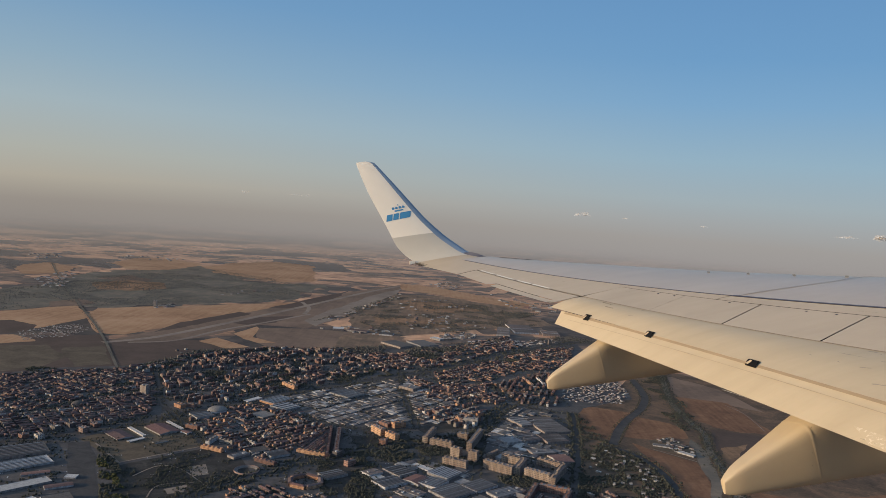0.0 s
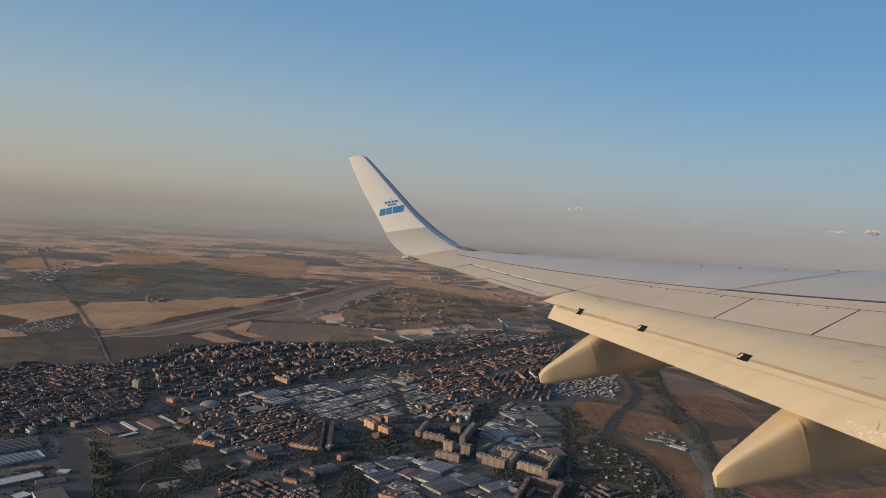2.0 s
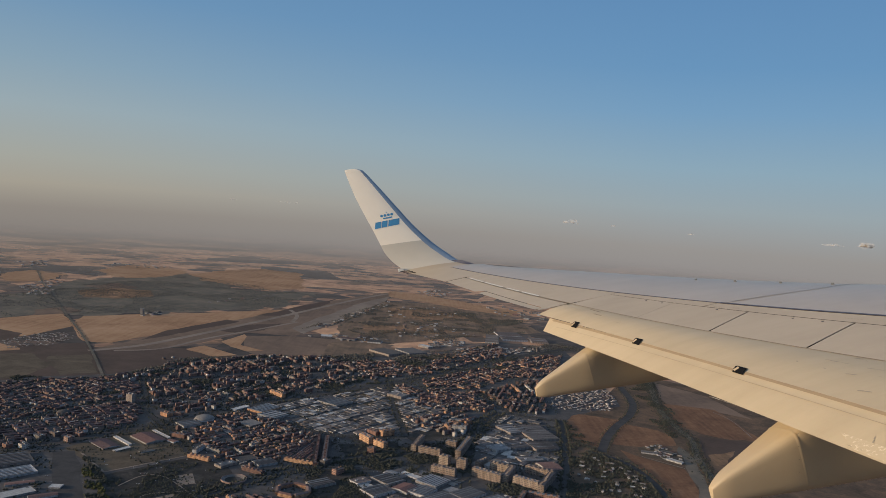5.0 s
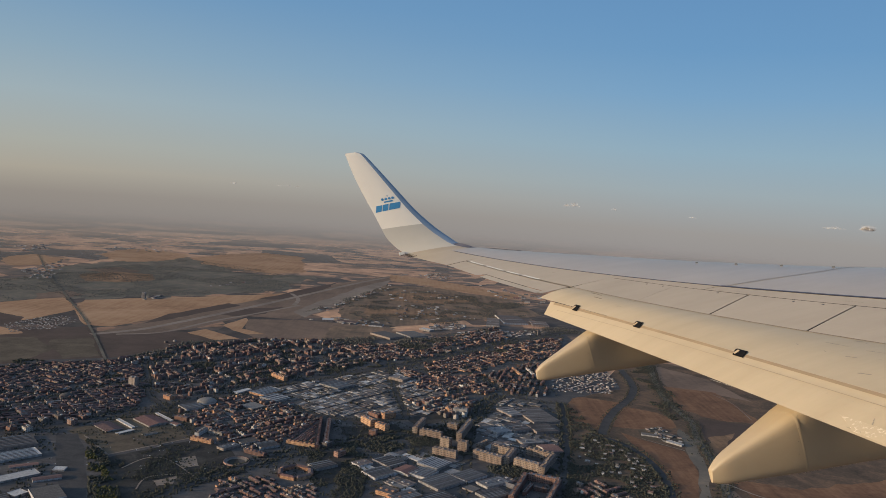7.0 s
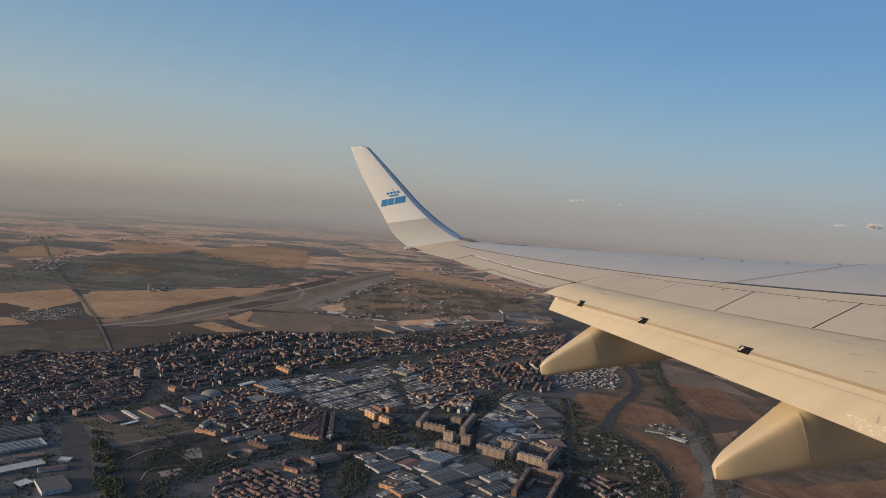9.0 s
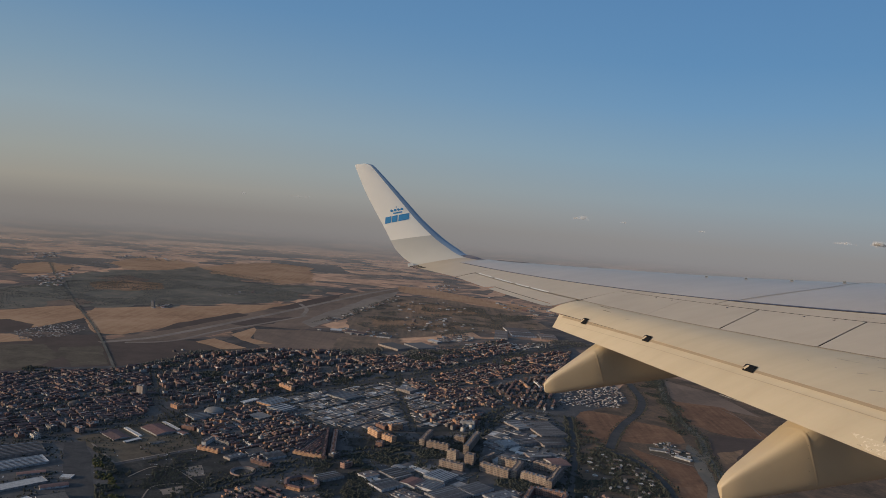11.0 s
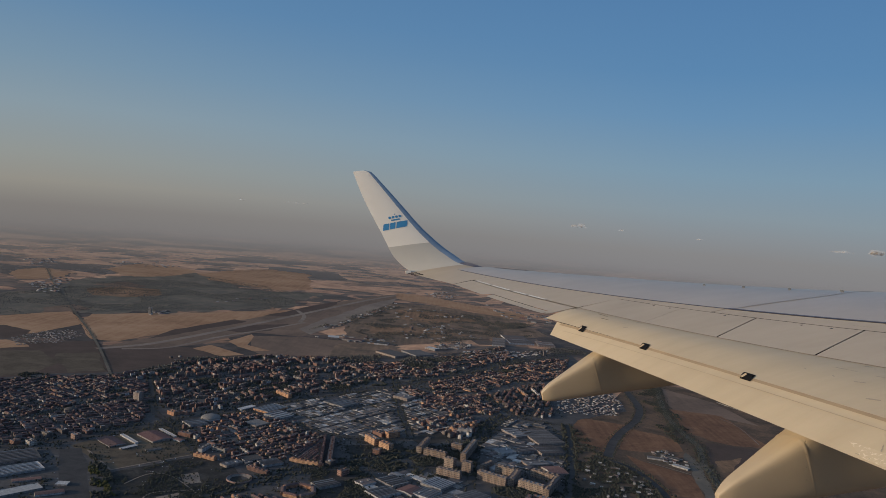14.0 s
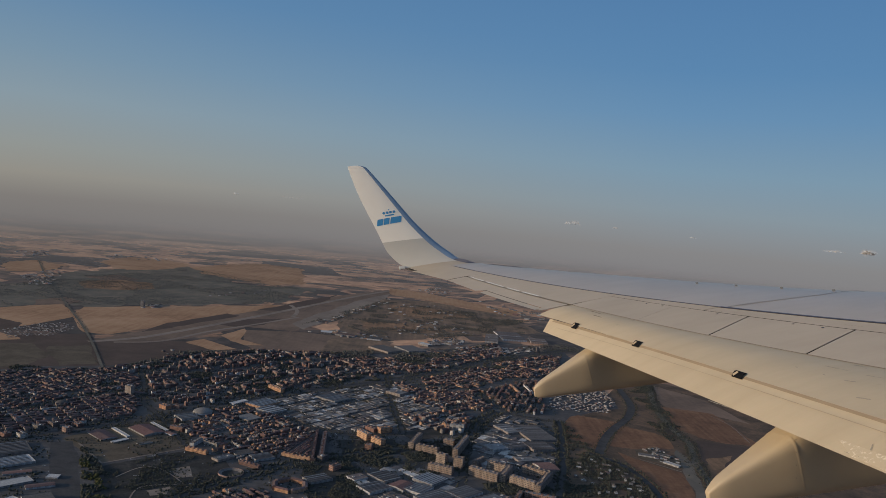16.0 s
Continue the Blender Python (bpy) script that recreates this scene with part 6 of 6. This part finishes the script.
# flaps: the fore flap shows behind the spoilers, the aft flap below its slot
def fore_front(s):
    return spoiler_rear(s) - 0.03


def fore_rear(s):
    return 8.365 + 0.026 * (s - 5.7) + 0.0153 * (s - 5.7) ** 2


def aft_rear(s):
    return 8.735 + 0.0 * (s - 5.3) + 0.0118 * (s - 5.3) ** 2


def fore_z(s, a):
    f = (a - fore_front(s)) / (fore_rear(s) - fore_front(s))
    start = top_z(s, spoiler_rear(s)) - 0.004 - mean_z(s)
    return mean_z(s) + start - (start + 0.03) * f + 0.028 * math.sin(math.pi * min(1, max(0, f)))


def aft_z(s, a):
    f0 = fore_rear(s) - 0.10
    f = (a - f0) / (aft_rear(s) - f0)
    roll = max(0.0, 1 - max(0.0, a - fore_rear(s)) / 0.075)
    return mean_z(s) - 0.019 + 0.014 * math.sin(math.pi * min(1, f * 0.9 + 0.1)) - 0.131 * f + 0.006 * roll ** 2


fore = slab_part("fore_flap", 3.0, 11.33, fore_front, fore_rear, fore_z, 0.03, M_FLAP, "front flap section slightly lowered", 34, 16, None, (0, -0.05))
aft = slab_part("aft_flap", 3.0, 10.98, lambda s: fore_rear(s) - 0.006, aft_rear, aft_z, 0.02, M_FLAP, "rear flap section slightly lowered", 34, 28, None, (0, -0.22))
slab_part("flap_seam", 3.2, 10.6, lambda s: fore_rear(s) + 0.10, lambda s: fore_rear(s) + 0.105, lambda s, a: aft_z(s, a) + 0.003, 0.002, M_FAINT, "thin seam", 30, 1, aft)
# hinge slots in the flap gap: black plates laid on top paint their shade
def slot_z(s, a):
    a0, a1 = fore_rear(s) - 0.045, fore_rear(s) + 0.045
    f = (a - a0) / (a1 - a0)
    return (fore_z(s, a0) + 0.004) * (1 - f) + (aft_z(s, a1) + 0.004) * f + 0.014 * math.sin(math.pi * min(1, max(0, f)))


for s in (10.32, 8.93, 7.26, 5.55):
    k = 0.062 * (1 + (10.5 - s) * 0.04)
    slot = slab_part("hinge_slot_shade", s - k, s + k, lambda q: fore_rear(q) - 0.045, lambda q: fore_rear(q) + 0.045, slot_z, 0.004, M_DARK, "black plate standing for the shaded hinge opening", 3, 3, None, (-0.07, -0.07))
    v, f = [], []
    for t in range(9):
        an = math.pi * t / 8
        for e in (-0.002, 0.036):
            a = fore_rear(s) + e
            v.append((-s + 0.012 + 0.020 * math.cos(an) - 0.4 * e, -a, slot_z(s, a) - 0.002 + 0.010 * math.sin(an)))
        if t:
            f.append((2 * t - 2, 2 * t - 1, 2 * t + 1, 2 * t))
    part("hinge_arm", mesh_of("hinge_arm", v, f, M_FAIRING, smooth=True), slot)


# flap track fairings
def fairing(s, tail, deep, front_a, ring_a):
    """A canoe-shaped fairing: rounded box sections that shrink to a blunt tail."""
    verts, faces = [], []
    n, rows = 32, 40
    knee = (tail - ring_a) / (tail - front_a)

    def girth(f):
        """Half the width: the tail narrows behind the joint band, the body ahead of it slims slowly."""
        back = (1 - f) / knee
        return 0.060 + 0.150 * min(1, back) ** 0.95 - 0.012 * max(0, back - 1)

    for i in range(rows + 1):
        f = 1 - (1 - i / rows) ** 1.6
        a = front_a + (tail - front_a) * f
        wz = mean_z(s) - 0.05
        top = min(wz, deep + 0.145 + (tail - a) * 0.50)
        bottom = deep + 0.0 + 0.5 * max(0, 0.35 - f) ** 2 * 3
        tip = max(0, (f - 0.965) / 0.035) ** 2.2
        top -= 0.030 * tip
        bottom += 0.022 * tip
        half = girth(f)
        half *= min(1, f * 6 + 0.05) ** 0.5
        half *= 1 - 0.40 * tip
        cz, hz = (top + bottom) / 2, (top - bottom) / 2
        for k in range(n):
            an = 2 * math.pi * k / n
            ex = 0.46
            cx = math.copysign(abs(math.cos(an)) ** ex, math.cos(an))
            sz = math.copysign(abs(math.sin(an)) ** ex, math.sin(an))
            taper = 0.72 + 0.28 * sz
            verts.append((-s + half * cx * taper, -a, cz + hz * sz))
    for i in range(rows):
        for k in range(n):
            q = (k + 1) % n
            faces.append((i * n + k, i * n + q, (i + 1) * n + q, (i + 1) * n + k))
    faces.append(tuple(range(n))[::-1])
    faces.append(tuple(range(rows * n, rows * n + n)))
    me = mesh_of("track_fairing", verts, faces, M_FAIRING, smooth=True)
    me.set_sharp_from_angle(angle=radians(50))
    bm = bmesh.new()
    bm.from_mesh(me)
    bmesh.ops.recalc_face_normals(bm, faces=bm.faces)
    bm.to_mesh(me)
    bm.free()
    body = part("track_fairing", me, wing, "cream canoe-shaped fairing under the flap")
    # joint band round the section, leaning back at the top
    v, fc = [], []
    for k in range(n):
        an = 2 * math.pi * k / n
        cx = math.copysign(abs(math.cos(an)) ** 0.46, math.cos(an))
        sz = math.copysign(abs(math.sin(an)) ** 0.46, math.sin(an))
        for e, g in ((-0.010, 0.0), (0.0, 0.002), (0.010, 0.0)):
            a = ring_a + e + 0.045 * sz
            f = (a - front_a) / (tail - front_a)
            top = min(mean_z(s) - 0.05, deep + 0.145 + (tail - a) * 0.50)
            half, cz, hz = girth(f) + 0.002 + g, (top + deep) / 2, (top - deep) / 2 + g
            v.append((-s + half * cx * (0.72 + 0.28 * sz), -a, cz + hz * sz))
    for k in range(n):
        q = (k + 1) % n
        for e in range(2):
            fc.append((k * 3 + e, q * 3 + e, q * 3 + e + 1, k * 3 + e + 1))
    part("joint_band", mesh_of("joint_band", v, fc, M_FAIRING, smooth=True), body)
    # fasteners beside the band
    top = min(mean_z(s) - 0.05, deep + 0.145 + (tail - ring_a) * 0.50)
    half, cz, hz = girth(1 - knee), (top + deep) / 2, (top - deep) / 2
    for k in range(5):
        z = deep + 0.06 + (top - deep - 0.1) * k / 4
        x = -s + half * (0.72 + 0.28 * (z - cz) / hz) + 0.001
        v = [(x, -(ring_a + 0.03) + 0.004 * math.cos(math.pi * e / 3), z + 0.004 * math.sin(math.pi * e / 3)) for e in range(6)]
        part("fastener", mesh_of("fastener", v, [tuple(range(6))], M_SEAM), body)



fairing(9.80, 9.50, 0.455, 6.3, 8.90)
fairing(6.60, 9.11, -0.135, 5.2, 8.50)

# winglet: sections along the upswept tip (span, height, leading edge, trailing edge)
SECTIONS = [(16.555, 2.600, 8.64, 10.075), (16.8, 2.665, 8.80, 10.15), (17.02, 2.76, 8.98, 10.24), (17.18, 2.88, 9.13, 10.36), (17.30, 3.03, 9.27, 10.48),
            (17.39, 3.20, 9.44, 10.58), (17.46, 3.40, 9.62, 10.65), (17.55, 3.75, 9.90, 10.77), (17.66, 4.15, 10.16, 10.92), (17.78, 4.60, 10.45, 11.07),
            (17.92, 5.08, 10.77, 11.19), (17.945, 5.16, 10.86, 11.205), (17.955, 5.19, 10.95, 11.205)]


def winglet_at(t):
    """Span, height, leading and trailing edge at t from 0 to 1, smooth between sections."""
    k = t * (len(SECTIONS) - 1)
    i = min(int(k), len(SECTIONS) - 2)
    f = k - i
    p0, p1, p2, p3 = SECTIONS[max(i - 1, 0)], SECTIONS[i], SECTIONS[i + 1], SECTIONS[min(i + 2, len(SECTIONS) - 1)]
    return tuple(0.5 * (2 * b + (c_ - a_) * f + (2 * a_ - 5 * b + 4 * c_ - d) * f * f + (3 * b - a_ - 3 * c_ + d) * f ** 3)
                 for a_, b, c_, d in zip(p0, p1, p2, p3))


def winglet_point(t, u, side, out=0.0):
    s, z, le, te = winglet_at(t)
    s2, z2, _, _ = winglet_at(min(1, t + 0.004))
    s1, z1, _, _ = winglet_at(max(0, t - 0.004))
    dv = Vector((s2 - s1, z2 - z1)).normalized()
    nrm = Vector((-dv.y, dv.x))           # towards the cabin and up
    c_ = te - le
    h = c_ * half_thick(u) * (0.85 if side > 0 else -0.6) + out * side
    return (-(s + nrm.x * h), -(le + u * c_), z + nrm.y * h)


def winglet_strip(name, t0, t1, u0, u1, material, label, nt_=26, nu=10, closed=True):
    verts, faces = [], []
    us = [u0 + (u1 - u0) * k / nu for k in range(nu + 1)]
    loop = [(u, 1) for u in us[::-1]] + [(u, -1) for u in (us[1:] if u0 == 0 else us)]
    w = len(loop)
    for i in range(nt_ + 1):
        t = t0 + (t1 - t0) * i / nt_
        verts += [winglet_point(t, u, sd) for u, sd in loop]
    for i in range(nt_):
        for k in range(w):
            q = (k + 1) % w
            faces.append((i * w + k, i * w + q, (i + 1) * w + q, (i + 1) * w + k))
    faces.append(tuple(range(w)))
    faces.append(tuple(range(nt_ * w, nt_ * w + w))[::-1])
    me = mesh_of(name, verts, faces, material)
    bm = bmesh.new()
    bm.from_mesh(me)
    bmesh.ops.recalc_face_normals(bm, faces=bm.faces)
    bm.to_mesh(me)
    bm.free()
    me.polygons.foreach_set("use_smooth", [True] * len(me.polygons))
    me.set_sharp_from_angle(angle=radians(40))
    return part(name, me, wing, label)


T_SPLIT = 0.492
winglet_strip("winglet_root", 0.0, 0.16, 0.0, 1.0, M_PANEL, "", 10, 12)
winglet_strip("winglet_base", 0.16, T_SPLIT, 0.17, 1.0, M_BASEGREY, "plain grey lower part of the winglet", 22, 12)
winglet_top = winglet_strip("winglet_tip", T_SPLIT, 1.0, 0.17, 1.0, M_LETWHITE, "white upper part of the winglet", 26, 12)
winglet_strip("winglet_leading_edge", 0.16, 0.995, 0.0, 0.17, M_EDGE, "dark blue leading edge", 40, 5)


# blue emblem on the white part: a row of discs over a bar, and three blocks
def on_winglet(a, z):
    """The point of the inner face at aft distance a and height z."""
    lo, hi = 0.3, 1.0
    for _ in range(40):
        mid = (lo + hi) / 2
        if winglet_at(mid)[1] < z:
            lo = mid
        else:
            hi = mid
    s, zz, le, te = winglet_at(lo)
    return winglet_point(lo, (a - le) / (te - le), 1, 0.004)


def decal(name, outline, label=""):
    pts = []
    n = len(outline)
    for i in range(n):
        (a0, z0), (a1, z1) = outline[i], outline[(i + 1) % n]
        pts += [(a0 + (a1 - a0) * k / 3, z0 + (z1 - z0) * k / 3) for k in range(3)]
    me = mesh_of(name, [on_winglet(*p) for p in pts], [tuple(range(len(pts)))], M_BLUE)
    return part(name, me, winglet_top, label)


def bar(a0, a1, z0, z1, lean=0.0):
    # aft distance grows towards the trailing edge; the rows climb slightly ahead
    rise = lambda a: 0.07 * (10.45 - a)
    return [(a0 + lean, z0 + rise(a0)), (a1 + lean, z0 + rise(a1)), (a1, z1 + rise(a1)), (a0, z1 + rise(a0))]


decal("emblem_bar", bar(10.69, 10.565, 3.765, 3.905, 0.03), "sky-blue block emblem")
decal("emblem_bar", bar(10.545, 10.43, 3.765, 3.905, 0.03))
decal("emblem_bar", bar(10.405, 10.175, 3.765, 3.905, 0.03))
decal("emblem_crown", bar(10.52, 10.33, 3.945, 3.975, 0.0))
for a in (10.545, 10.472, 10.398, 10.325):
    decal("emblem_disc", [(a + 0.029 * math.cos(q * math.pi / 6), 4.025 + 0.07 * (10.45 - a) + 0.029 * math.sin(q * math.pi / 6)) for q in range(12)])
decal("emblem_disc", [(10.435 + 0.018 * math.cos(q * math.pi / 4) * (1 if q % 2 == 0 else 0.4), 4.09 + 0.022 * math.sin(q * math.pi / 4) * (1 if q % 2 == 0 else 0.4)) for q in range(8)])

# position light and static wicks at the trailing edge of the tip
v, f = [], []
box_data(-17.06, -16.99, -10.37, -10.26, 2.735, 2.80, v, f)
part("position_light", mesh_of("position_light", v, f, M_LETWHITE), wing, "small position light housing")
for k in range(3):
    s = 16.9 - 0.16 * k
    v, f = [], []
    box_data(-s - 0.005, -s + 0.005, -(tip_rear(s) + 0.16), -tip_rear(s) + 0.03, mean_z(s) + 0.03, mean_z(s) + 0.042, v, f)
    part("static_wick", mesh_of("static_wick", v, f, M_DARK), wing)

# vortex generators behind the leading edge
for s, a in ((11.50, 6.68), (10.95, 6.41), (10.39, 6.12), (9.82, 5.82)):
    z = top_z(s, a)
    v = [(-s - 0.02, -a - 0.018, z - 0.01), (-s + 0.02, -a + 0.018, z - 0.01), (-s + 0.012, -a + 0.013, z + 0.022), (-s - 0.02, -a - 0.016, z + 0.026),
         (-s - 0.006, -a - 0.020, z - 0.01), (-s + 0.034, -a + 0.016, z - 0.01), (-s + 0.026, -a + 0.011, z + 0.022), (-s - 0.006, -a - 0.018, z + 0.026)]
    v = [((x + s) * 0.7 - s, (y + a) * 0.7 - a, z + (h - z) * 0.8) for x, y, h in v]
    f = [(0, 1, 2, 3), (7, 6, 5, 4), (0, 4, 5, 1), (1, 5, 6, 2), (2, 6, 7, 3), (3, 7, 4, 0)]
    part("vortex_generator", mesh_of("vortex_generator", v, f, M_VANE), wing)

# sealant line along the seam and the slat joint
slab_part("seam_seal", ROOT, 9.63, lambda s: seam_a(s) - 0.012, lambda s: seam_a(s) + 0.024, lambda s, a: top_z(s, a) + 0.006, 0.02, M_SEAL, "dark blue-grey sealant line", 24, 1)
slab_part("seam_seal", 9.63, 16.4, lambda s: seam_a(s) + 0.0, lambda s: seam_a(s) + 0.019, lambda s, a: top_z(s, a) + 0.005, 0.02, M_SEAL, "", 24, 1)
v, f = [], []
for k in range(15):
    q = k / 14
    a = 7.30 - 1.86 * q
    s = 9.575 - 0.085 * math.sin(math.pi * min(1, q * 1.1)) + 0.24 * max(0, q - 0.6) / 0.4
    for e in (-0.012, 0.012):
        v.append((-s - e * (1 - 0.3 * q), -a, top_z(s, a) + 0.004))
    if k:
        f.append((2 * k - 2, 2 * k - 1, 2 * k + 1, 2 * k))
part("skin_joint", mesh_of("skin_joint", v, f, M_SEAL), wing)

# small stencilled marks, too small to read, and a row of fasteners on the aft flap
for s, a, n in ((9.50, 7.45, 4), (9.25, 7.36, 3), (7.95, 7.00, 6), (11.05, 8.02, 3), (12.6, 8.42, 3)):
    for k in range(n):
        v, f = [], []
        ss, aa = s - 0.032 * k, a - 0.032 * 0.27 * k
        for ds, da in ((0.010, -0.006), (0.010, 0.006), (-0.010, 0.006), (-0.010, -0.006)):
            v.append((-(ss + ds), -(aa + da), top_z(ss + ds, aa + da) + 0.003))
        part("stencil_mark", mesh_of("stencil_mark", v, [(0, 1, 2, 3)], M_SEAM), wing)
v, f = [], []
for k in range(150):
    s = 3.6 + 7.0 * k / 149
    a = fore_rear(s) + 0.14
    z = aft_z(s, a) + 0.0025
    i = len(v)
    for q in range(6):
        v.append((-s + 0.003 * math.cos(q * math.pi / 3), -a + 0.003 * math.sin(q * math.pi / 3), z))
    f.append(tuple(range(i, i + 6)))
tagged(part("fasteners", mesh_of("fasteners", v, f, M_SEAM), aft), "row of tiny flush fasteners", kind="stuff")
# scuffs on the fore flap
for s, a0, ln_ in ((10.45, 8.52, 0.20), (9.75, 8.50, 0.06), (6.15, 8.22, 0.10), (10.75, 8.455, 0.30), (9.9, 8.29, 0.10), (6.5, 8.05, 0.08), (5.75, 8.12, 0.12), (5.6, 8.0, 0.07)):
    v, f = [], []
    for k in range(7):
        q = k / 6
        ss = s - ln_ * q
        aa = a0 - 0.03 * q
        wd = 0.009 * math.sin(math.pi * (0.12 + 0.8 * q)) * (1 + 0.5 * math.sin(9 * q))
        v += [(-ss, -(aa - wd), fore_z(ss, aa - wd) + 0.002), (-ss, -(aa + wd), fore_z(ss, aa + wd) + 0.002)]
        if k:
            f.append((2 * k - 2, 2 * k - 1, 2 * k + 1, 2 * k))
    part("scuff", mesh_of("scuff", v, f, M_SHADE_SCUFF if s > 10 else M_SEAM), fore)

# long stains and rubbed spots on the flaps
for p, q, wide, host, level in (
        ((6.935, 7.903), (6.682, 7.868), 0.01, fore, fore_z),
        ((6.537, 7.865), (6.397, 7.830), 0.012, fore, fore_z),
        ((6.864, 7.716), (6.792, 7.696), 0.022, fore, fore_z),
        ((7.045, 8.071), (7.001, 8.081), 0.01, fore, fore_z),
        ((6.733, 8.054), (6.693, 8.064), 0.01, fore, fore_z),
        ((6.736, 7.720), (6.716, 7.722), 0.012, fore, fore_z),
        ((5.605, 8.711), (5.302, 8.697), 0.007, aft, aft_z),
        ((5.478, 8.642), (5.535, 8.579), 0.012, aft, aft_z),
        ((7.080, 8.791), (6.769, 8.766), 0.006, aft, aft_z)):
    v, f = [], []
    for k in range(13):
        c = k / 12
        ss, aa = p[0] + (q[0] - p[0]) * c, p[1] + (q[1] - p[1]) * c
        wd = wide * math.sin(math.pi * (0.06 + 0.88 * c)) * (0.55 + 0.25 * math.sin(7 * c + 40 * wide) + 0.2 * math.sin(19 * c))
        v += [(-ss, -(aa - wd), level(ss, aa - wd) + 0.002), (-ss, -(aa + wd), level(ss, aa + wd) + 0.002)]
        if k:
            f.append((2 * k - 2, 2 * k - 1, 2 * k + 1, 2 * k))
    part("stain", mesh_of("stain", v, f, M_SEAM), host)

# dark lip where the slats end, and the tip's lamp fairing
def slat_line(s):
    return lead(s) + 0.80 - 0.0553 * (s - 4)


slab_part("slat_joint", 15.4, 16.3, slat_line, lambda s: slat_line(s) + 0.04, lambda s, a: top_z(s, a) + 0.007, 0.01, M_SEAL, "dark joint behind the slats", 40, 1)
v, f = [], []
for k in range(9):
    q = k / 8
    t = 0.06 + 0.15 * q
    h = 0.006 + 0.05 * math.sin(math.pi * q)
    v += [winglet_point(t, 0.02, 1, 0.0), winglet_point(t, 0.10, 1, h), winglet_point(t, 0.16, 1, 0.0)]
    if k:
        f += [(3 * k - 3, 3 * k - 2, 3 * k + 1, 3 * k), (3 * k - 2, 3 * k - 1, 3 * k + 2, 3 * k + 1)]
part("lamp_fairing", mesh_of("lamp_fairing", v, f, M_SEAL), wing, "slim dark lamp fairing")
# spanwise line of small latches and worn marks along the spoiler fronts
for s in (10.55, 10.25, 9.35, 8.35, 8.02, 6.9):
    a = spoiler_front(s) + 0.058
    v, f = [], []
    box_data(-s - 0.012, -s + 0.012, -a - 0.008, -a + 0.008, top_z(s, a) - 0.004, top_z(s, a) + 0.004, v, f)
    part("latch", mesh_of("latch", v, f, M_SEAL), wing)

# brown strips paint the shade where one surface slides under the next
slab_part("flap_edge_shade", 3.2, 11.3, lambda s: spoiler_rear(s) + 0.001, lambda s: spoiler_rear(s) + 0.013, lambda s, a: fore_z(s, a) + 0.003, 0.002, M_SHADE_SCUFF, "thin brown strip painted for the shade below the edge", 40, 1)
slab_part("flap_edge_shade", 3.2, 10.85, lambda s: fore_rear(s) + 0.001, lambda s: fore_rear(s) + 0.030, lambda s, a: aft_z(s, a) + 0.002, 0.002, M_LIP, "thin brown strip painted for the shade below the edge", 40, 1)

# paint worn pale near the trailing edge
slab_part("worn_paint", 4.6, 5.75, lambda s: aft_rear(s) - 0.13 + 0.03 * (s - 4.6), lambda s: aft_rear(s) - 0.012, lambda s, a: aft_z(s, a) + 0.002, 0.001, M_WORN, "pale worn paint", 12, 6, aft, (0, -0.22))


# ---------------- far clouds ----------------
M_CLOUD = plain("cloud_vapour", (0.75, 0.72, 0.70), 1.0, vary=0.05, scale=0.02, fine=0.2, spec=0.0)
cn = M_CLOUD.node_tree
veil = cn.nodes.new("ShaderNodeMixShader")
veil.inputs[0].default_value = 0.9
cn.links.new(cn.nodes["Principled BSDF"].outputs[0], veil.inputs[1])
cn.links.new(cn.nodes.new("ShaderNodeBsdfTransparent").outputs[0], veil.inputs[2])
cn.links.new(veil.outputs[0], cn.nodes["Material Output"].inputs[0])
crng = random.Random(3)


def cloud(x, y, z, wide, high, lumps, label):
    """A small cumulus far off: lumps heaped along a flat base."""
    bm = bmesh.new()
    for k in range(lumps):
        q = crng.uniform(-1, 1)
        r_ = high * crng.uniform(0.2, 0.5) * (1.15 - abs(q))
        m = Matrix.Translation((x + q * wide / 2, y + crng.uniform(-20, 20), z + r_ * crng.uniform(0.2, 1.2))) @ Matrix.Diagonal((crng.uniform(1.2, 2.2), 1.4, 1, 1))
        bmesh.ops.create_icosphere(bm, subdivisions=2, radius=r_, matrix=m)
    for vt in bm.verts:
        vt.co += Vector((0, 0, 1)) * 0.25 * high * noise.noise(vt.co * (3.0 / high))
    me = bpy.data.meshes.new("cloud")
    bm.to_mesh(me)
    bm.free()
    me.materials.append(M_CLOUD)
    me.polygons.foreach_set("use_smooth", [True] * len(me.polygons))
    tagged(new("cloud", me), label, "cloud", "far clouds")


cloud(848, 4569, 62, 89, 31, 14, "small pale cumulus low over the far haze")
cloud(1087, 4518, 60, 38, 17, 7, "small pale cumulus low over the far haze")
cloud(1514, 4392, 47, 55, 14, 8, "small pale cumulus low over the far haze")
cloud(2184, 4099, 46, 151, 17, 14, "small pale cumulus low over the far haze")
cloud(2326, 4019, 51, 82, 38, 16, "small pale cumulus low over the far haze")
cloud(-836, 4575, 64, 144, 17, 12, "small pale cumulus low over the far haze")
cloud(-1146, 4508, 58, 41, 14, 6, "small pale cumulus low over the far haze")
